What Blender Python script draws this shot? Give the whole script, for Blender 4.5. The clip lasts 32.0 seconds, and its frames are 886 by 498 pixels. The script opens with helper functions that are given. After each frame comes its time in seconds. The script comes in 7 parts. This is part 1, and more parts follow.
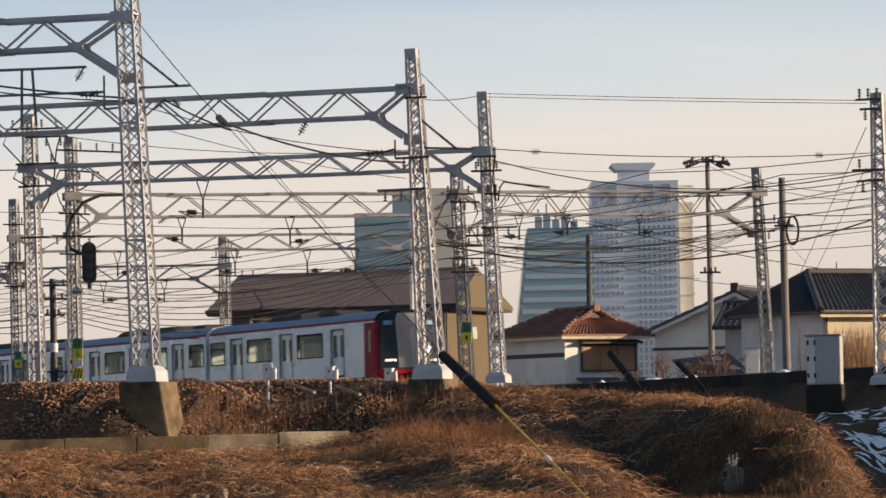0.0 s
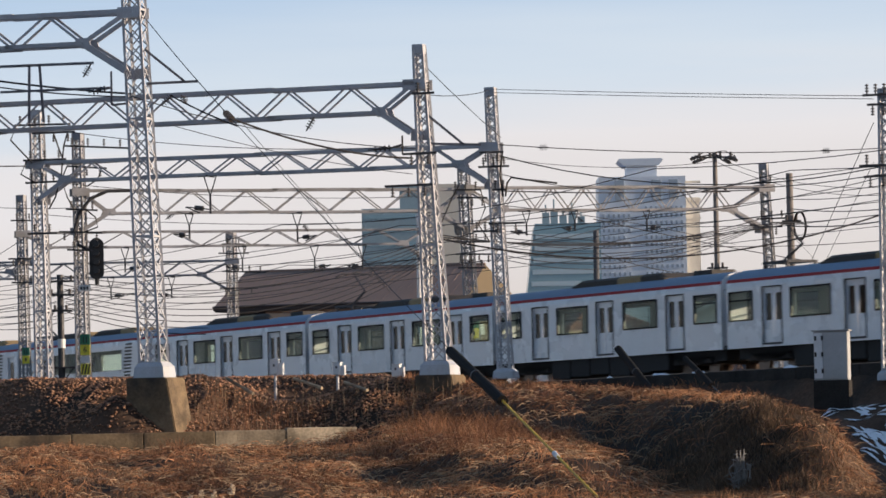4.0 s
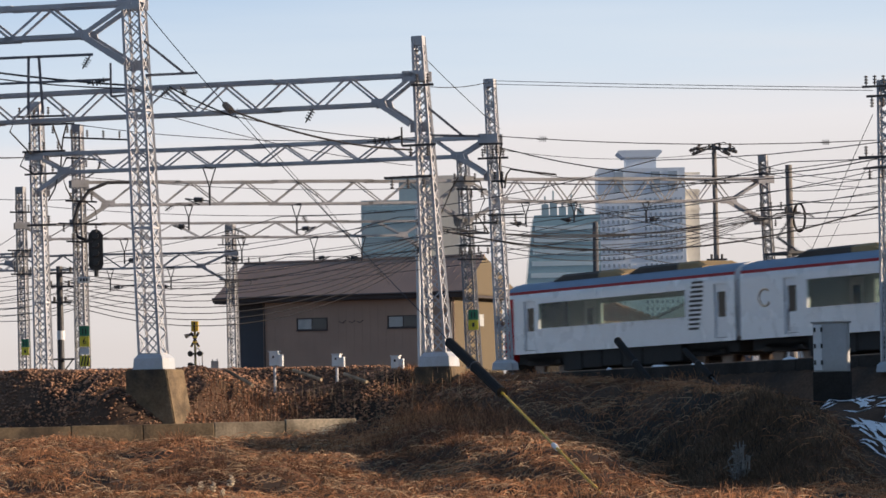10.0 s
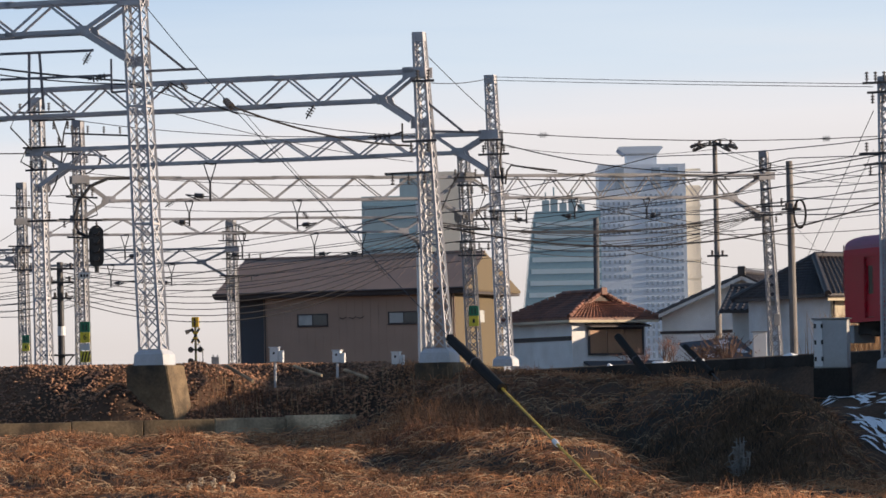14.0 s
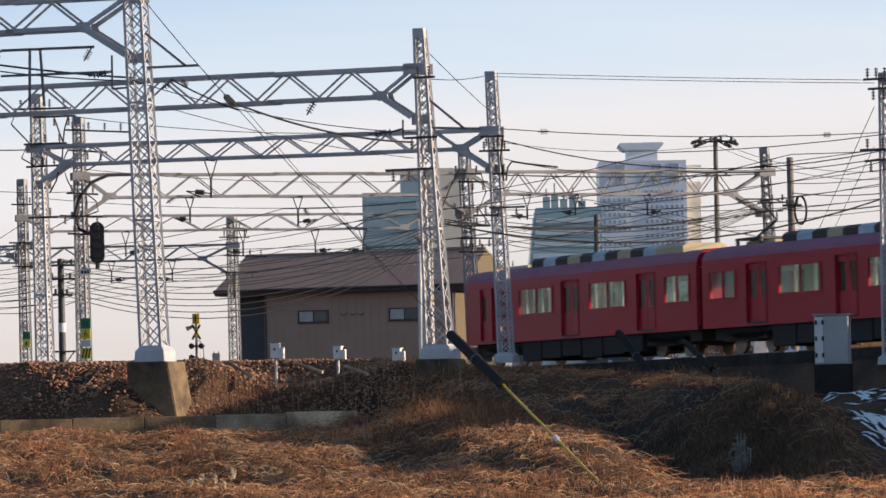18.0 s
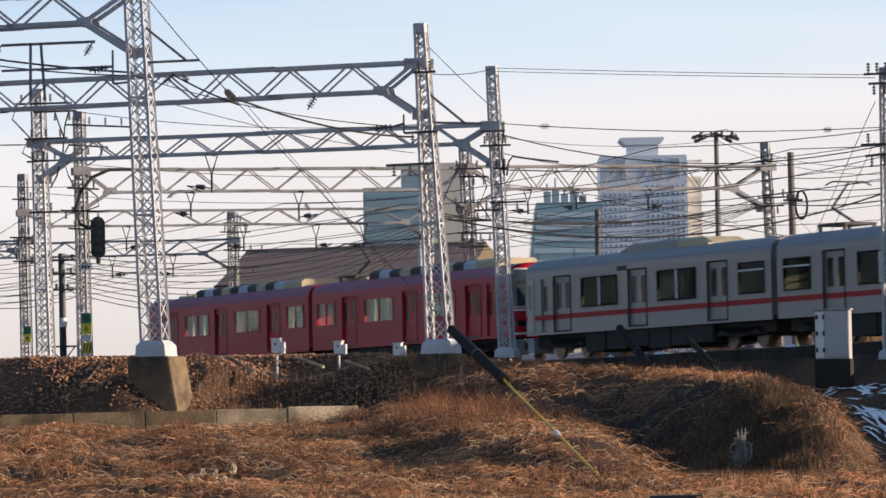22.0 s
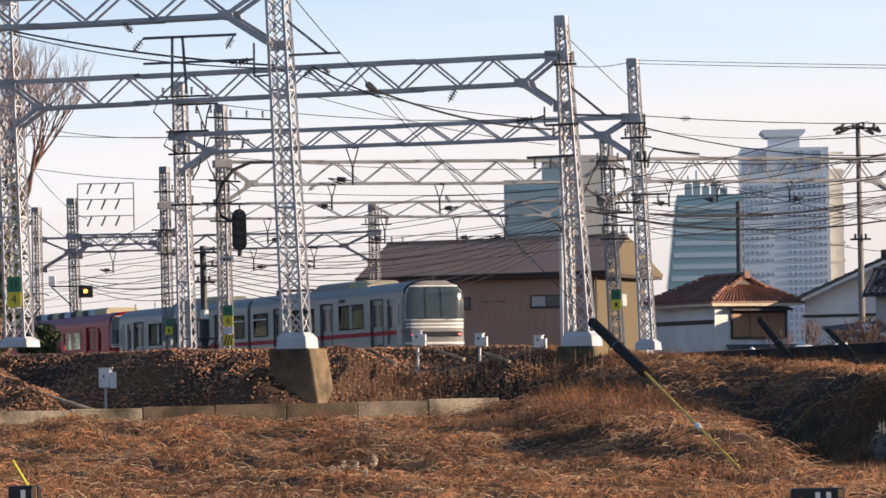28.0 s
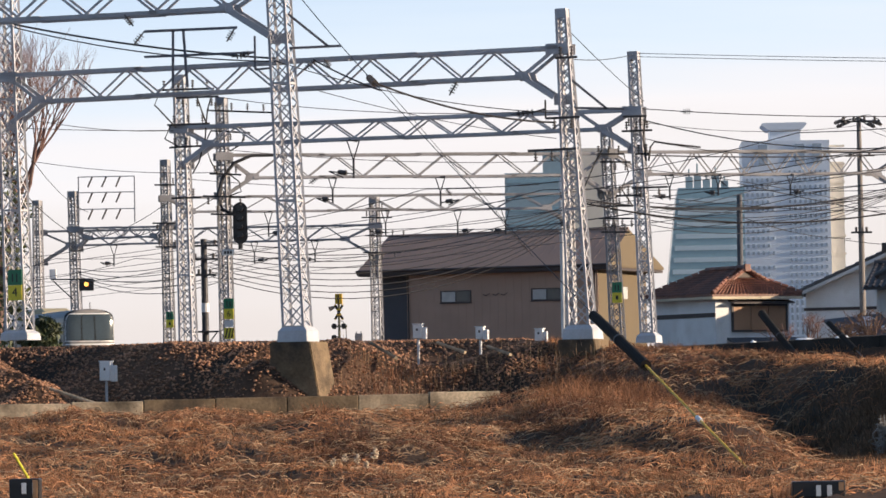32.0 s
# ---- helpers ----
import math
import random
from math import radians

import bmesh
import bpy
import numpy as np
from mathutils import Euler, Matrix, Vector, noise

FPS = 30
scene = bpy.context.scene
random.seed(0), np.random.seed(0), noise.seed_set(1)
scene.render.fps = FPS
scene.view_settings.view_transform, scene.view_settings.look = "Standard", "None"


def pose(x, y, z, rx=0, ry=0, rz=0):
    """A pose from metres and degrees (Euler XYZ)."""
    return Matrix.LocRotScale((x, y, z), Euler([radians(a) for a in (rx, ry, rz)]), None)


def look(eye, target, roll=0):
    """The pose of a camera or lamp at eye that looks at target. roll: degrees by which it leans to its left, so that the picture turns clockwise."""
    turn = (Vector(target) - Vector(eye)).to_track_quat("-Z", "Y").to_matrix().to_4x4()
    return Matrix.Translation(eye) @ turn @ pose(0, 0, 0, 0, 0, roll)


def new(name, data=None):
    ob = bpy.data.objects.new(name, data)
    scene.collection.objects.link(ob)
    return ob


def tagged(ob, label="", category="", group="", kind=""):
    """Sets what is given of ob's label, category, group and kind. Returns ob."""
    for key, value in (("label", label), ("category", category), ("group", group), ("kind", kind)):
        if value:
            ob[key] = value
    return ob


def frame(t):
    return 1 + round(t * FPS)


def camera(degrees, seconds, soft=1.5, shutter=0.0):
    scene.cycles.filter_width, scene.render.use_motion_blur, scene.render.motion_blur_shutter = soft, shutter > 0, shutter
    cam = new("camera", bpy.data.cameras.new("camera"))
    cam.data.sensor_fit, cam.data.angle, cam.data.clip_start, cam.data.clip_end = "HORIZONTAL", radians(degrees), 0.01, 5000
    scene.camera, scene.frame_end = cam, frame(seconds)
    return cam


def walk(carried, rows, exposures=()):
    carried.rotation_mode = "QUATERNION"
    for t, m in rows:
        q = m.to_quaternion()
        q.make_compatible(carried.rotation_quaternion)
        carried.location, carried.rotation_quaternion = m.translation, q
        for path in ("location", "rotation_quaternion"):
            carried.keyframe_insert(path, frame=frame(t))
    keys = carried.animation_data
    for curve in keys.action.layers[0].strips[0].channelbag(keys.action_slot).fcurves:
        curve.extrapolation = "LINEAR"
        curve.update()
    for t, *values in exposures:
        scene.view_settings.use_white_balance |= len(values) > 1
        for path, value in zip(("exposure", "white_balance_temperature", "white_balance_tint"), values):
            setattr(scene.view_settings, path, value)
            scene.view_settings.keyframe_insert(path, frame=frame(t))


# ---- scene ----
EYE = Vector((0.0, 0.0, -1.95))
VIEWS = (  # seconds, turn to the left, tilt up, lean, in degrees
    (0.0, -0.0949, 2.5256, -1.091),
    (0.5, 0.0427, 2.5014, -1.105),
    (1.0, 0.0425, 2.4920, -1.089),
    (1.5, 0.0330, 2.4929, -1.082),
    (2.0, 0.0396, 2.4898, -1.112),
    (2.5, 0.0367, 2.4826, -1.084),
    (3.0, 0.0199, 2.4791, -1.097),
    (3.5, 0.0059, 2.4768, -1.123),
    (5.5, -0.0106, 2.4101, -1.097),
    (6.0, -0.0165, 2.3759, -1.105),
    (6.5, -0.0210, 2.3645, -1.097),
    (7.0, -0.0145, 2.3690, -1.091),
    (7.5, -0.0141, 2.3749, -1.110),
    (8.0, 0.0047, 2.3773, -1.096),
    (8.5, -0.0036, 2.3639, -1.113),
    (9.0, -0.0022, 2.3617, -1.120),
    (9.5, -0.0028, 2.3568, -1.092),
    (10.0, -0.0033, 2.3605, -1.124),
    (10.5, 0.0182, 2.3527, -1.109),
    (11.0, 0.0078, 2.3341, -1.092),
    (11.5, -0.0049, 2.3262, -1.120),
    (12.0, 0.0014, 2.3239, -1.101),
    (12.5, -0.0034, 2.3317, -1.097),
    (13.0, 0.0000, 2.3352, -1.100),
    (13.5, 0.0072, 2.3252, -1.108),
    (14.0, 0.0048, 2.3090, -1.091),
    (14.5, 0.0066, 2.2944, -1.106),
    (16.5, 0.0148, 2.2809, -1.096),
    (17.0, 0.0098, 2.2616, -1.114),
    (17.5, 0.0146, 2.2606, -1.119),
    (18.0, 0.0154, 2.2616, -1.105),
    (18.5, 0.0143, 2.2616, -1.108),
    (19.0, 0.0208, 2.2547, -1.093),
    (19.5, 0.0267, 2.2447, -1.097),
    (20.0, 0.0313, 2.2309, -1.088),
    (20.5, 0.0329, 2.2186, -1.095),
    (21.0, 0.0250, 2.1978, -1.086),
    (21.5, 0.0236, 2.1935, -1.113),
    (22.0, 0.0269, 2.1935, -1.107),
    (22.5, 0.0260, 2.1924, -1.117),
    (23.0, 0.0274, 2.1853, -1.082),
    (23.5, 0.0177, 2.1681, -1.086),
    (24.0, 0.0064, 2.1609, -1.091),
    (24.5, 0.0292, 2.1478, -1.080),
    (24.6, 0.1860, 2.1463, -1.074),
    (24.7, 0.5358, 2.1447, -1.068),
    (24.8, 0.9301, 2.1432, -1.061),
    (24.9, 1.1013, 2.1416, -1.055),
    (25.0, 1.2309, 2.1401, -1.049),
    (25.2, 1.5849, 2.1334, -1.046),
    (25.5, 1.8025, 2.1234, -1.042),
    (27.5, 1.8836, 2.1278, -1.046),
    (28.0, 1.8836, 2.1278, -1.046),
    (28.5, 1.8722, 2.1276, -1.047),
    (29.0, 1.8611, 2.1045, -1.046),
    (29.5, 1.8614, 2.0932, -1.048),
    (30.0, 1.8463, 2.0812, -1.041),
    (30.5, 1.8465, 2.0699, -1.042),
    (31.0, 1.8632, 2.0590, -1.046),
    (31.5, 1.9078, 2.0467, -1.059),
    (32.0, 1.8964, 2.0369, -1.044),
)


def aim(turn, tilt, lean):
    a, b = radians(turn), radians(tilt)
    return look(EYE, EYE + Vector((-math.sin(a) * math.cos(b), math.cos(a) * math.cos(b), math.sin(b))), lean)


cam = camera(11.627, 32.0, soft=1.6, shutter=0.5)
walk(cam, [(t, aim(a, b, c)) for t, a, b, c in VIEWS],
     exposures=[(0.0, 0.4, 7300, 10), (0.7, 0.4, 7100, 10), (2.0, 0.42, 6800, 10), (4.5, 0.45, 6500, 10), (12.0, 0.50, 6500, 10), (19.0, 0.58, 6500, 10), (28.0, 0.70, 6500, 10), (32.0, 0.72, 6500, 10)])

# ---- light ----
SUN_TURN, SUN_UP = -4.0, 11.5  # degrees from the x axis, degrees above the horizon
world = bpy.data.worlds.new("sky")
scene.world = world
world.use_nodes = True
wn = world.node_tree
sky = wn.nodes.new("ShaderNodeTexSky")
sky.sky_type, sky.sun_disc = "NISHITA", False
sky.sun_elevation, sky.sun_rotation = radians(SUN_UP), radians(90 - SUN_TURN)
sky.air_density, sky.dust_density, sky.ozone_density = 1.0, 0.6, 2.0
back = wn.nodes["Background"]
back.inputs["Strength"].default_value = 0.12
# thin winter cloud and haze: pale near the horizon, clear above
co = wn.nodes.new("ShaderNodeTexCoord")
sep = wn.nodes.new("ShaderNodeSeparateXYZ")
wn.links.new(co.outputs["Generated"], sep.inputs[0])
streak = wn.nodes.new("ShaderNodeMapping")
streak.inputs["Scale"].default_value = (3.0, 3.0, 42.0)
wn.links.new(co.outputs["Generated"], streak.inputs["Vector"])
cloud = wn.nodes.new("ShaderNodeTexNoise")
cloud.inputs["Scale"].default_value, cloud.inputs["Detail"].default_value = 1.3, 5.0
wn.links.new(streak.outputs["Vector"], cloud.inputs["Vector"])
shift = wn.nodes.new("ShaderNodeMath")
shift.operation, shift.inputs[1].default_value = "MULTIPLY_ADD", 0.045
wn.links.new(cloud.outputs["Fac"], shift.inputs[0])
tilt = wn.nodes.new("ShaderNodeMath")
tilt.operation, tilt.inputs[1].default_value = "MULTIPLY_ADD", -0.06
wn.links.new(sep.outputs["X"], tilt.inputs[0])
wn.links.new(sep.outputs["Z"], tilt.inputs[2])
wn.links.new(tilt.outputs[0], shift.inputs[2])
ramp = wn.nodes.new("ShaderNodeValToRGB")
stops = ((0.0, (0.62, 0.54, 0.51)), (0.05, (0.735, 0.675, 0.66)), (0.085, (0.82, 0.785, 0.80)), (0.105, (0.66, 0.74, 0.84)), (0.135, (0.47, 0.61, 0.80)), (0.21, (0.27, 0.39, 0.57)), (0.4, (0.13, 0.21, 0.34)))
for i, (at, c) in enumerate(stops):
    e = ramp.color_ramp.elements[i] if i < 2 else ramp.color_ramp.elements.new(at)
    e.position, e.color = at, (*c, 1)
wn.links.new(shift.outputs[0], ramp.inputs["Fac"])
gain = wn.nodes.new("ShaderNodeVectorMath")
gain.operation, gain.inputs["Scale"].default_value = "SCALE", 6.2
wn.links.new(ramp.outputs["Color"], gain.inputs[0])
veil = wn.nodes.new("ShaderNodeMapRange")
veil.inputs["From Min"].default_value, veil.inputs["From Max"].default_value = 0.12, 0.5
veil.inputs["To Min"].default_value, veil.inputs["To Max"].default_value = 0.95, 0.25
wn.links.new(sep.outputs["Z"], veil.inputs["Value"])
mix = wn.nodes.new("ShaderNodeMix")
mix.data_type = "RGBA"
wn.links.new(veil.outputs["Result"], mix.inputs["Factor"])
wn.links.new(sky.outputs["Color"], mix.inputs["A"])
wn.links.new(gain.outputs["Vector"], mix.inputs["B"])
wn.links.new(mix.outputs["Result"], back.inputs["Color"])

sun_data = bpy.data.lights.new("sun", "SUN")
sun_data.energy, sun_data.angle, sun_data.color = 5.0, radians(0.5), (1.0, 0.78, 0.57)
a, b = radians(SUN_TURN), radians(SUN_UP)
SUN_WAY = Vector((math.cos(a) * math.cos(b), math.sin(a) * math.cos(b), math.sin(b)))
sun = new("sun", sun_data)
sun.matrix_world = look(SUN_WAY * 400, (0, 0, 0))


# ---- materials ----
def mat(name, base, rough=0.6, metal=0.0, scale=1.5, amount=0.2, fine=30.0, bump=0.1, stain=None, piece=0.0, island=0.0, spec=0.5):
    """Base colour that varies at two scales, with fine relief; stain: a second colour that takes patches of it."""
    m = bpy.data.materials.new(name)
    m.use_nodes = True
    n, l = m.node_tree.nodes, m.node_tree.links
    bsdf = n["Principled BSDF"]
    bsdf.inputs["Metallic"].default_value = metal
    bsdf.inputs["Specular IOR Level"].default_value = spec
    co = n.new("ShaderNodeTexCoord")
    big, small = n.new("ShaderNodeTexNoise"), n.new("ShaderNodeTexNoise")
    big.inputs["Scale"].default_value, big.inputs["Detail"].default_value = scale, 5.0
    small.inputs["Scale"].default_value, small.inputs["Detail"].default_value = fine, 4.0
    for t in (big, small):
        l.new(co.outputs["Object"], t.inputs["Vector"])
    ramp = n.new("ShaderNodeMapRange")
    ramp.inputs["From Min"].default_value, ramp.inputs["From Max"].default_value = 0.3, 0.7
    ramp.inputs["To Min"].default_value, ramp.inputs["To Max"].default_value = 1 - amount, 1 + amount
    l.new(big.outputs["Fac"], ramp.inputs["Value"])
    ramp2 = n.new("ShaderNodeMapRange")
    ramp2.inputs["From Min"].default_value, ramp2.inputs["From Max"].default_value = 0.3, 0.7
    ramp2.inputs["To Min"].default_value, ramp2.inputs["To Max"].default_value = 1 - amount * 0.6, 1 + amount * 0.6
    l.new(small.outputs["Fac"], ramp2.inputs["Value"])
    mul = n.new("ShaderNodeMath")
    mul.operation = "MULTIPLY"
    l.new(ramp.outputs["Result"], mul.inputs[0])
    l.new(ramp2.outputs["Result"], mul.inputs[1])
    val = mul.outputs[0]
    for k, (node, sock) in ((piece, ("ShaderNodeObjectInfo", "Random")), (island, ("ShaderNodeNewGeometry", "Random Per Island"))):
        if k:
            src = n.new(node)
            r = n.new("ShaderNodeMapRange")
            r.inputs["To Min"].default_value, r.inputs["To Max"].default_value = 1 - k, 1 + k
            l.new(src.outputs[sock], r.inputs["Value"])
            mm = n.new("ShaderNodeMath")
            mm.operation = "MULTIPLY"
            l.new(val, mm.inputs[0])
            l.new(r.outputs["Result"], mm.inputs[1])
            val = mm.outputs[0]
    colour = n.new("ShaderNodeRGB")
    colour.outputs[0].default_value = (*base, 1)
    src = colour.outputs[0]
    if stain:
        pat = n.new("ShaderNodeTexNoise")
        pat.inputs["Scale"].default_value, pat.inputs["Detail"].default_value = scale * 0.7, 8.0
        l.new(co.outputs["Object"], pat.inputs["Vector"])
        pr = n.new("ShaderNodeMapRange")
        pr.inputs["From Min"].default_value, pr.inputs["From Max"].default_value = 0.45, 0.65
        l.new(pat.outputs["Fac"], pr.inputs["Value"])
        mix = n.new("ShaderNodeMix")
        mix.data_type = "RGBA"
        mix.inputs["B"].default_value = (*stain, 1)
        l.new(pr.outputs["Result"], mix.inputs["Factor"])
        l.new(src, mix.inputs["A"])
        src = mix.outputs["Result"]
    vm = n.new("ShaderNodeVectorMath")
    vm.operation = "SCALE"
    l.new(src, vm.inputs[0])
    l.new(val, vm.inputs["Scale"])
    l.new(vm.outputs["Vector"], bsdf.inputs["Base Color"])
    rr = n.new("ShaderNodeMapRange")
    rr.inputs["To Min"].default_value, rr.inputs["To Max"].default_value = max(0.02, rough - 0.12), min(1, rough + 0.12)
    l.new(big.outputs["Fac"], rr.inputs["Value"])
    l.new(rr.outputs["Result"], bsdf.inputs["Roughness"])
    if bump:
        bp = n.new("ShaderNodeBump")
        bp.inputs["Strength"].default_value, bp.inputs["Distance"].default_value = bump, 0.03
        l.new(small.outputs["Fac"], bp.inputs["Height"])
        l.new(bp.outputs["Normal"], bsdf.inputs["Normal"])
    return m


def leafy(m, share=0.45):
    """Lets light shine through thin leaves and straws."""
    n, l = m.node_tree.nodes, m.node_tree.links
    bsdf, out = n["Principled BSDF"], n["Material Output"]
    tr, mx = n.new("ShaderNodeBsdfTranslucent"), n.new("ShaderNodeMixShader")
    l.new(bsdf.inputs["Base Color"].links[0].from_socket, tr.inputs["Color"])
    mx.inputs["Fac"].default_value = share
    l.new(bsdf.outputs[0], mx.inputs[1])
    l.new(tr.outputs[0], mx.inputs[2])
    l.new(mx.outputs[0], out.inputs["Surface"])
    return m


def glass(name, tint, rough=0.03, clear=0.5, body=0.15, spec=0.9):
    """A pane that lets part of the light through and mirrors the rest as glass does; body: share of the tint painted in
    as brightness.
    """
    m = bpy.data.materials.new(name)
    m.use_nodes = True
    n, l = m.node_tree.nodes, m.node_tree.links
    gl, tr, mx = n.new("ShaderNodeBsdfPrincipled"), n.new("ShaderNodeBsdfTransparent"), n.new("ShaderNodeMixShader")
    # body puts some of the pane's bright reflection into its base colour
    gl.inputs["Base Color"].default_value, gl.inputs["Roughness"].default_value = (*[c * body for c in tint], 1), rough
    gl.inputs["Specular IOR Level"].default_value = spec
    tr.inputs["Color"].default_value = (*tint, 1)
    mx.inputs["Fac"].default_value = clear
    l.new(gl.outputs[0], mx.inputs[1])
    l.new(tr.outputs[0], mx.inputs[2])
    l.new(mx.outputs[0], n["Material Output"].inputs["Surface"])
    return m


def glow(name, colour, power):
    m = bpy.data.materials.new(name)
    m.use_nodes = True
    p = m.node_tree.nodes["Principled BSDF"]
    p.inputs["Base Color"].default_value = p.inputs["Emission Color"].default_value = (*colour, 1)
    p.inputs["Emission Strength"].default_value = power
    return m


STEEL = mat("galvanised_steel", (0.46, 0.46, 0.485), 0.55, 0.08, 0.8, 0.18, 25, 0.08, stain=(0.40, 0.40, 0.42), piece=0.08)
STEEL_OLD = mat("weathered_steel", (0.30, 0.30, 0.32), 0.6, 0.08, 0.9, 0.22, 25, 0.08, stain=(0.23, 0.225, 0.22), piece=0.1)
DARK_STEEL = mat("dark_steel", (0.045, 0.045, 0.05), 0.55, 0.3, 2, 0.2, 30, 0.08)
GREY_STEEL = mat("weathered_grey_steel", (0.13, 0.135, 0.16), 0.6, 0.2, 2, 0.2, 30, 0.06)
WIRE = mat("copper_cable", (0.028, 0.026, 0.027), 0.6, 0.2, 2, 0.2, 30, 0.0)
RUBBER = mat("black_rubber", (0.016, 0.0145, 0.014), 0.85, 0, 3, 0.2, 40, 0.05, spec=0.15)
PORCELAIN = mat("insulator", (0.085, 0.075, 0.07), 0.3, 0, 5, 0.15, 40, 0.0)
CONCRETE = mat("concrete", (0.50, 0.395, 0.27), 0.9, 0, 0.9, 0.35, 14, 0.4, stain=(0.15, 0.12, 0.085), piece=0.3, spec=0.2)
# stained concrete with shade put into its colour, for mast blocks and wall
SHADE_CONCRETE = mat("shade_toned_concrete", (0.20, 0.145, 0.09), 0.92, 0, 1.1, 0.35, 12, 0.4, stain=(0.055, 0.045, 0.037), spec=0.2)
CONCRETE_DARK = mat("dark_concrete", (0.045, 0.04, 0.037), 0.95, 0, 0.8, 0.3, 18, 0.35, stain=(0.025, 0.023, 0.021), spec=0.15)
POLE = mat("concrete_pole", (0.19, 0.175, 0.165), 0.8, 0, 1.2, 0.2, 30, 0.15)
SOIL = mat("dry_soil", (0.10, 0.060, 0.040), 0.95, 0, 0.35, 0.4, 9, 0.6, stain=(0.042, 0.033, 0.027), spec=0.1)
GRASS = leafy(mat("dry_grass", (0.44, 0.215, 0.11), 0.7, 0, 0.25, 0.35, 3, 0.0, stain=(0.18, 0.09, 0.056), island=0.7, spec=0.15))
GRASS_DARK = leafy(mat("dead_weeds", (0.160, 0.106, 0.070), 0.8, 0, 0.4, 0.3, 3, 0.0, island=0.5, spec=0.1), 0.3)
STRAW = leafy(mat("pale_straw", (0.46, 0.31, 0.19), 0.7, 0, 0.5, 0.2, 6, 0.0, island=0.35, spec=0.25))
FLUFF = mat("seed_heads", (0.62, 0.50, 0.36), 0.9, 0, 3, 0.15, 30, 0.0)
STONE = mat("ballast", (0.36, 0.19, 0.11), 0.9, 0, 0.5, 0.35, 20, 0.3, stain=(0.22, 0.125, 0.08), island=0.45)
SNOW = mat("old_snow", (0.82, 0.84, 0.88), 0.6, 0, 2, 0.08, 12, 0.4)
RAIL = mat("rail_steel", (0.20, 0.15, 0.12), 0.45, 0.7, 3, 0.2, 30, 0.05)
BARK = mat("bark", (0.16, 0.10, 0.08), 0.85, 0, 2, 0.25, 25, 0.2)
TWIG = mat("bare_twigs", (0.20, 0.115, 0.095), 0.8, 0, 2, 0.25, 25, 0.0)
EVERGREEN = mat("evergreen_leaves", (0.06, 0.075, 0.03), 0.6, 0, 1, 0.3, 8, 0.0, island=0.4)
WHITE_PAINT = mat("white_paint", (0.72, 0.73, 0.74), 0.45, 0, 1.2, 0.07, 20, 0.03, stain=(0.62, 0.62, 0.61))
YELLOW = mat("yellow_paint", (0.75, 0.64, 0.05), 0.45, 0, 2, 0.1, 20, 0.0)
OLIVE_PAINT = mat("dull_olive_paint", (0.10, 0.095, 0.055), 0.6, 0, 3, 0.2, 20, 0.05)
GUY_YELLOW = mat("ochre_yellow_plastic", (0.60, 0.38, 0.03), 0.5, 0, 2, 0.15, 20, 0.0)
GREEN = mat("green_paint", (0.03, 0.20, 0.10), 0.45, 0, 2, 0.1, 20, 0.0)
BLACK = mat("black_paint", (0.012, 0.012, 0.014), 0.4, 0, 2, 0.2, 20, 0.0)
RED = mat("red_paint", (0.55, 0.018, 0.022), 0.5, 0, 2, 0.1, 20, 0.0, spec=0.2)


# ---- building blocks ----
def thing(name, m, label="", category="", group="", kind=""):
    ob = new(name)
    ob.matrix_world = m
    ob.empty_display_size = 0.2
    return tagged(ob, label, category, group, kind)


def mesh_of(name, bm, material):
    me = bpy.data.meshes.new(name)
    bm.to_mesh(me)
    bm.free()
    for mm in material if isinstance(material, (list, tuple)) else [material]:
        me.materials.append(mm)
    return me


def part(name, bm, material, parent, label=""):
    ob = new(name, bm if isinstance(bm, bpy.types.Mesh) else mesh_of(name, bm, material))
    ob.parent = parent
    return tagged(ob, label)


def solo(name, bm, material, m, label, category="", group="", kind=""):
    ob = new(name, mesh_of(name, bm, material))
    ob.matrix_world = m
    return tagged(ob, label, category, group, kind)


def box(x0, x1, y0, y1, z0, z1, bm=None, bevel=0.0):
    bm = bm or bmesh.new()
    v = [bm.verts.new((x, y, z)) for x in (x0, x1) for y in (y0, y1) for z in (z0, z1)]
    fs = [bm.faces.new([v[i] for i in f]) for f in ((0, 1, 3, 2), (4, 6, 7, 5), (0, 4, 5, 1), (2, 3, 7, 6), (0, 2, 6, 4), (1, 5, 7, 3))]
    if bevel:
        bmesh.ops.bevel(bm, geom=list({e for f in fs for e in f.edges}), offset=bevel, segments=2, affect="EDGES", profile=0.5)
    return bm


def bar(a, b, w, h=None, bm=None, up=(0, 0, 1)):
    """A straight bar of section w by h from a to b."""
    bm = bm or bmesh.new()
    a, b = Vector(a), Vector(b)
    d = (b - a).normalized()
    s = d.cross(Vector(up))
    s = d.cross(Vector((0, 1, 0))) if s.length < 1e-3 else s
    s.normalize()
    u = s.cross(d)
    s, u = s * w / 2, u * (h or w) / 2
    v = [bm.verts.new(p + i * s + j * u) for p in (a, b) for i, j in ((-1, -1), (1, -1), (1, 1), (-1, 1))]
    for f in ((0, 3, 2, 1), (4, 5, 6, 7), (0, 1, 5, 4), (1, 2, 6, 5), (2, 3, 7, 6), (3, 0, 4, 7)):
        bm.faces.new([v[i] for i in f])
    return bm


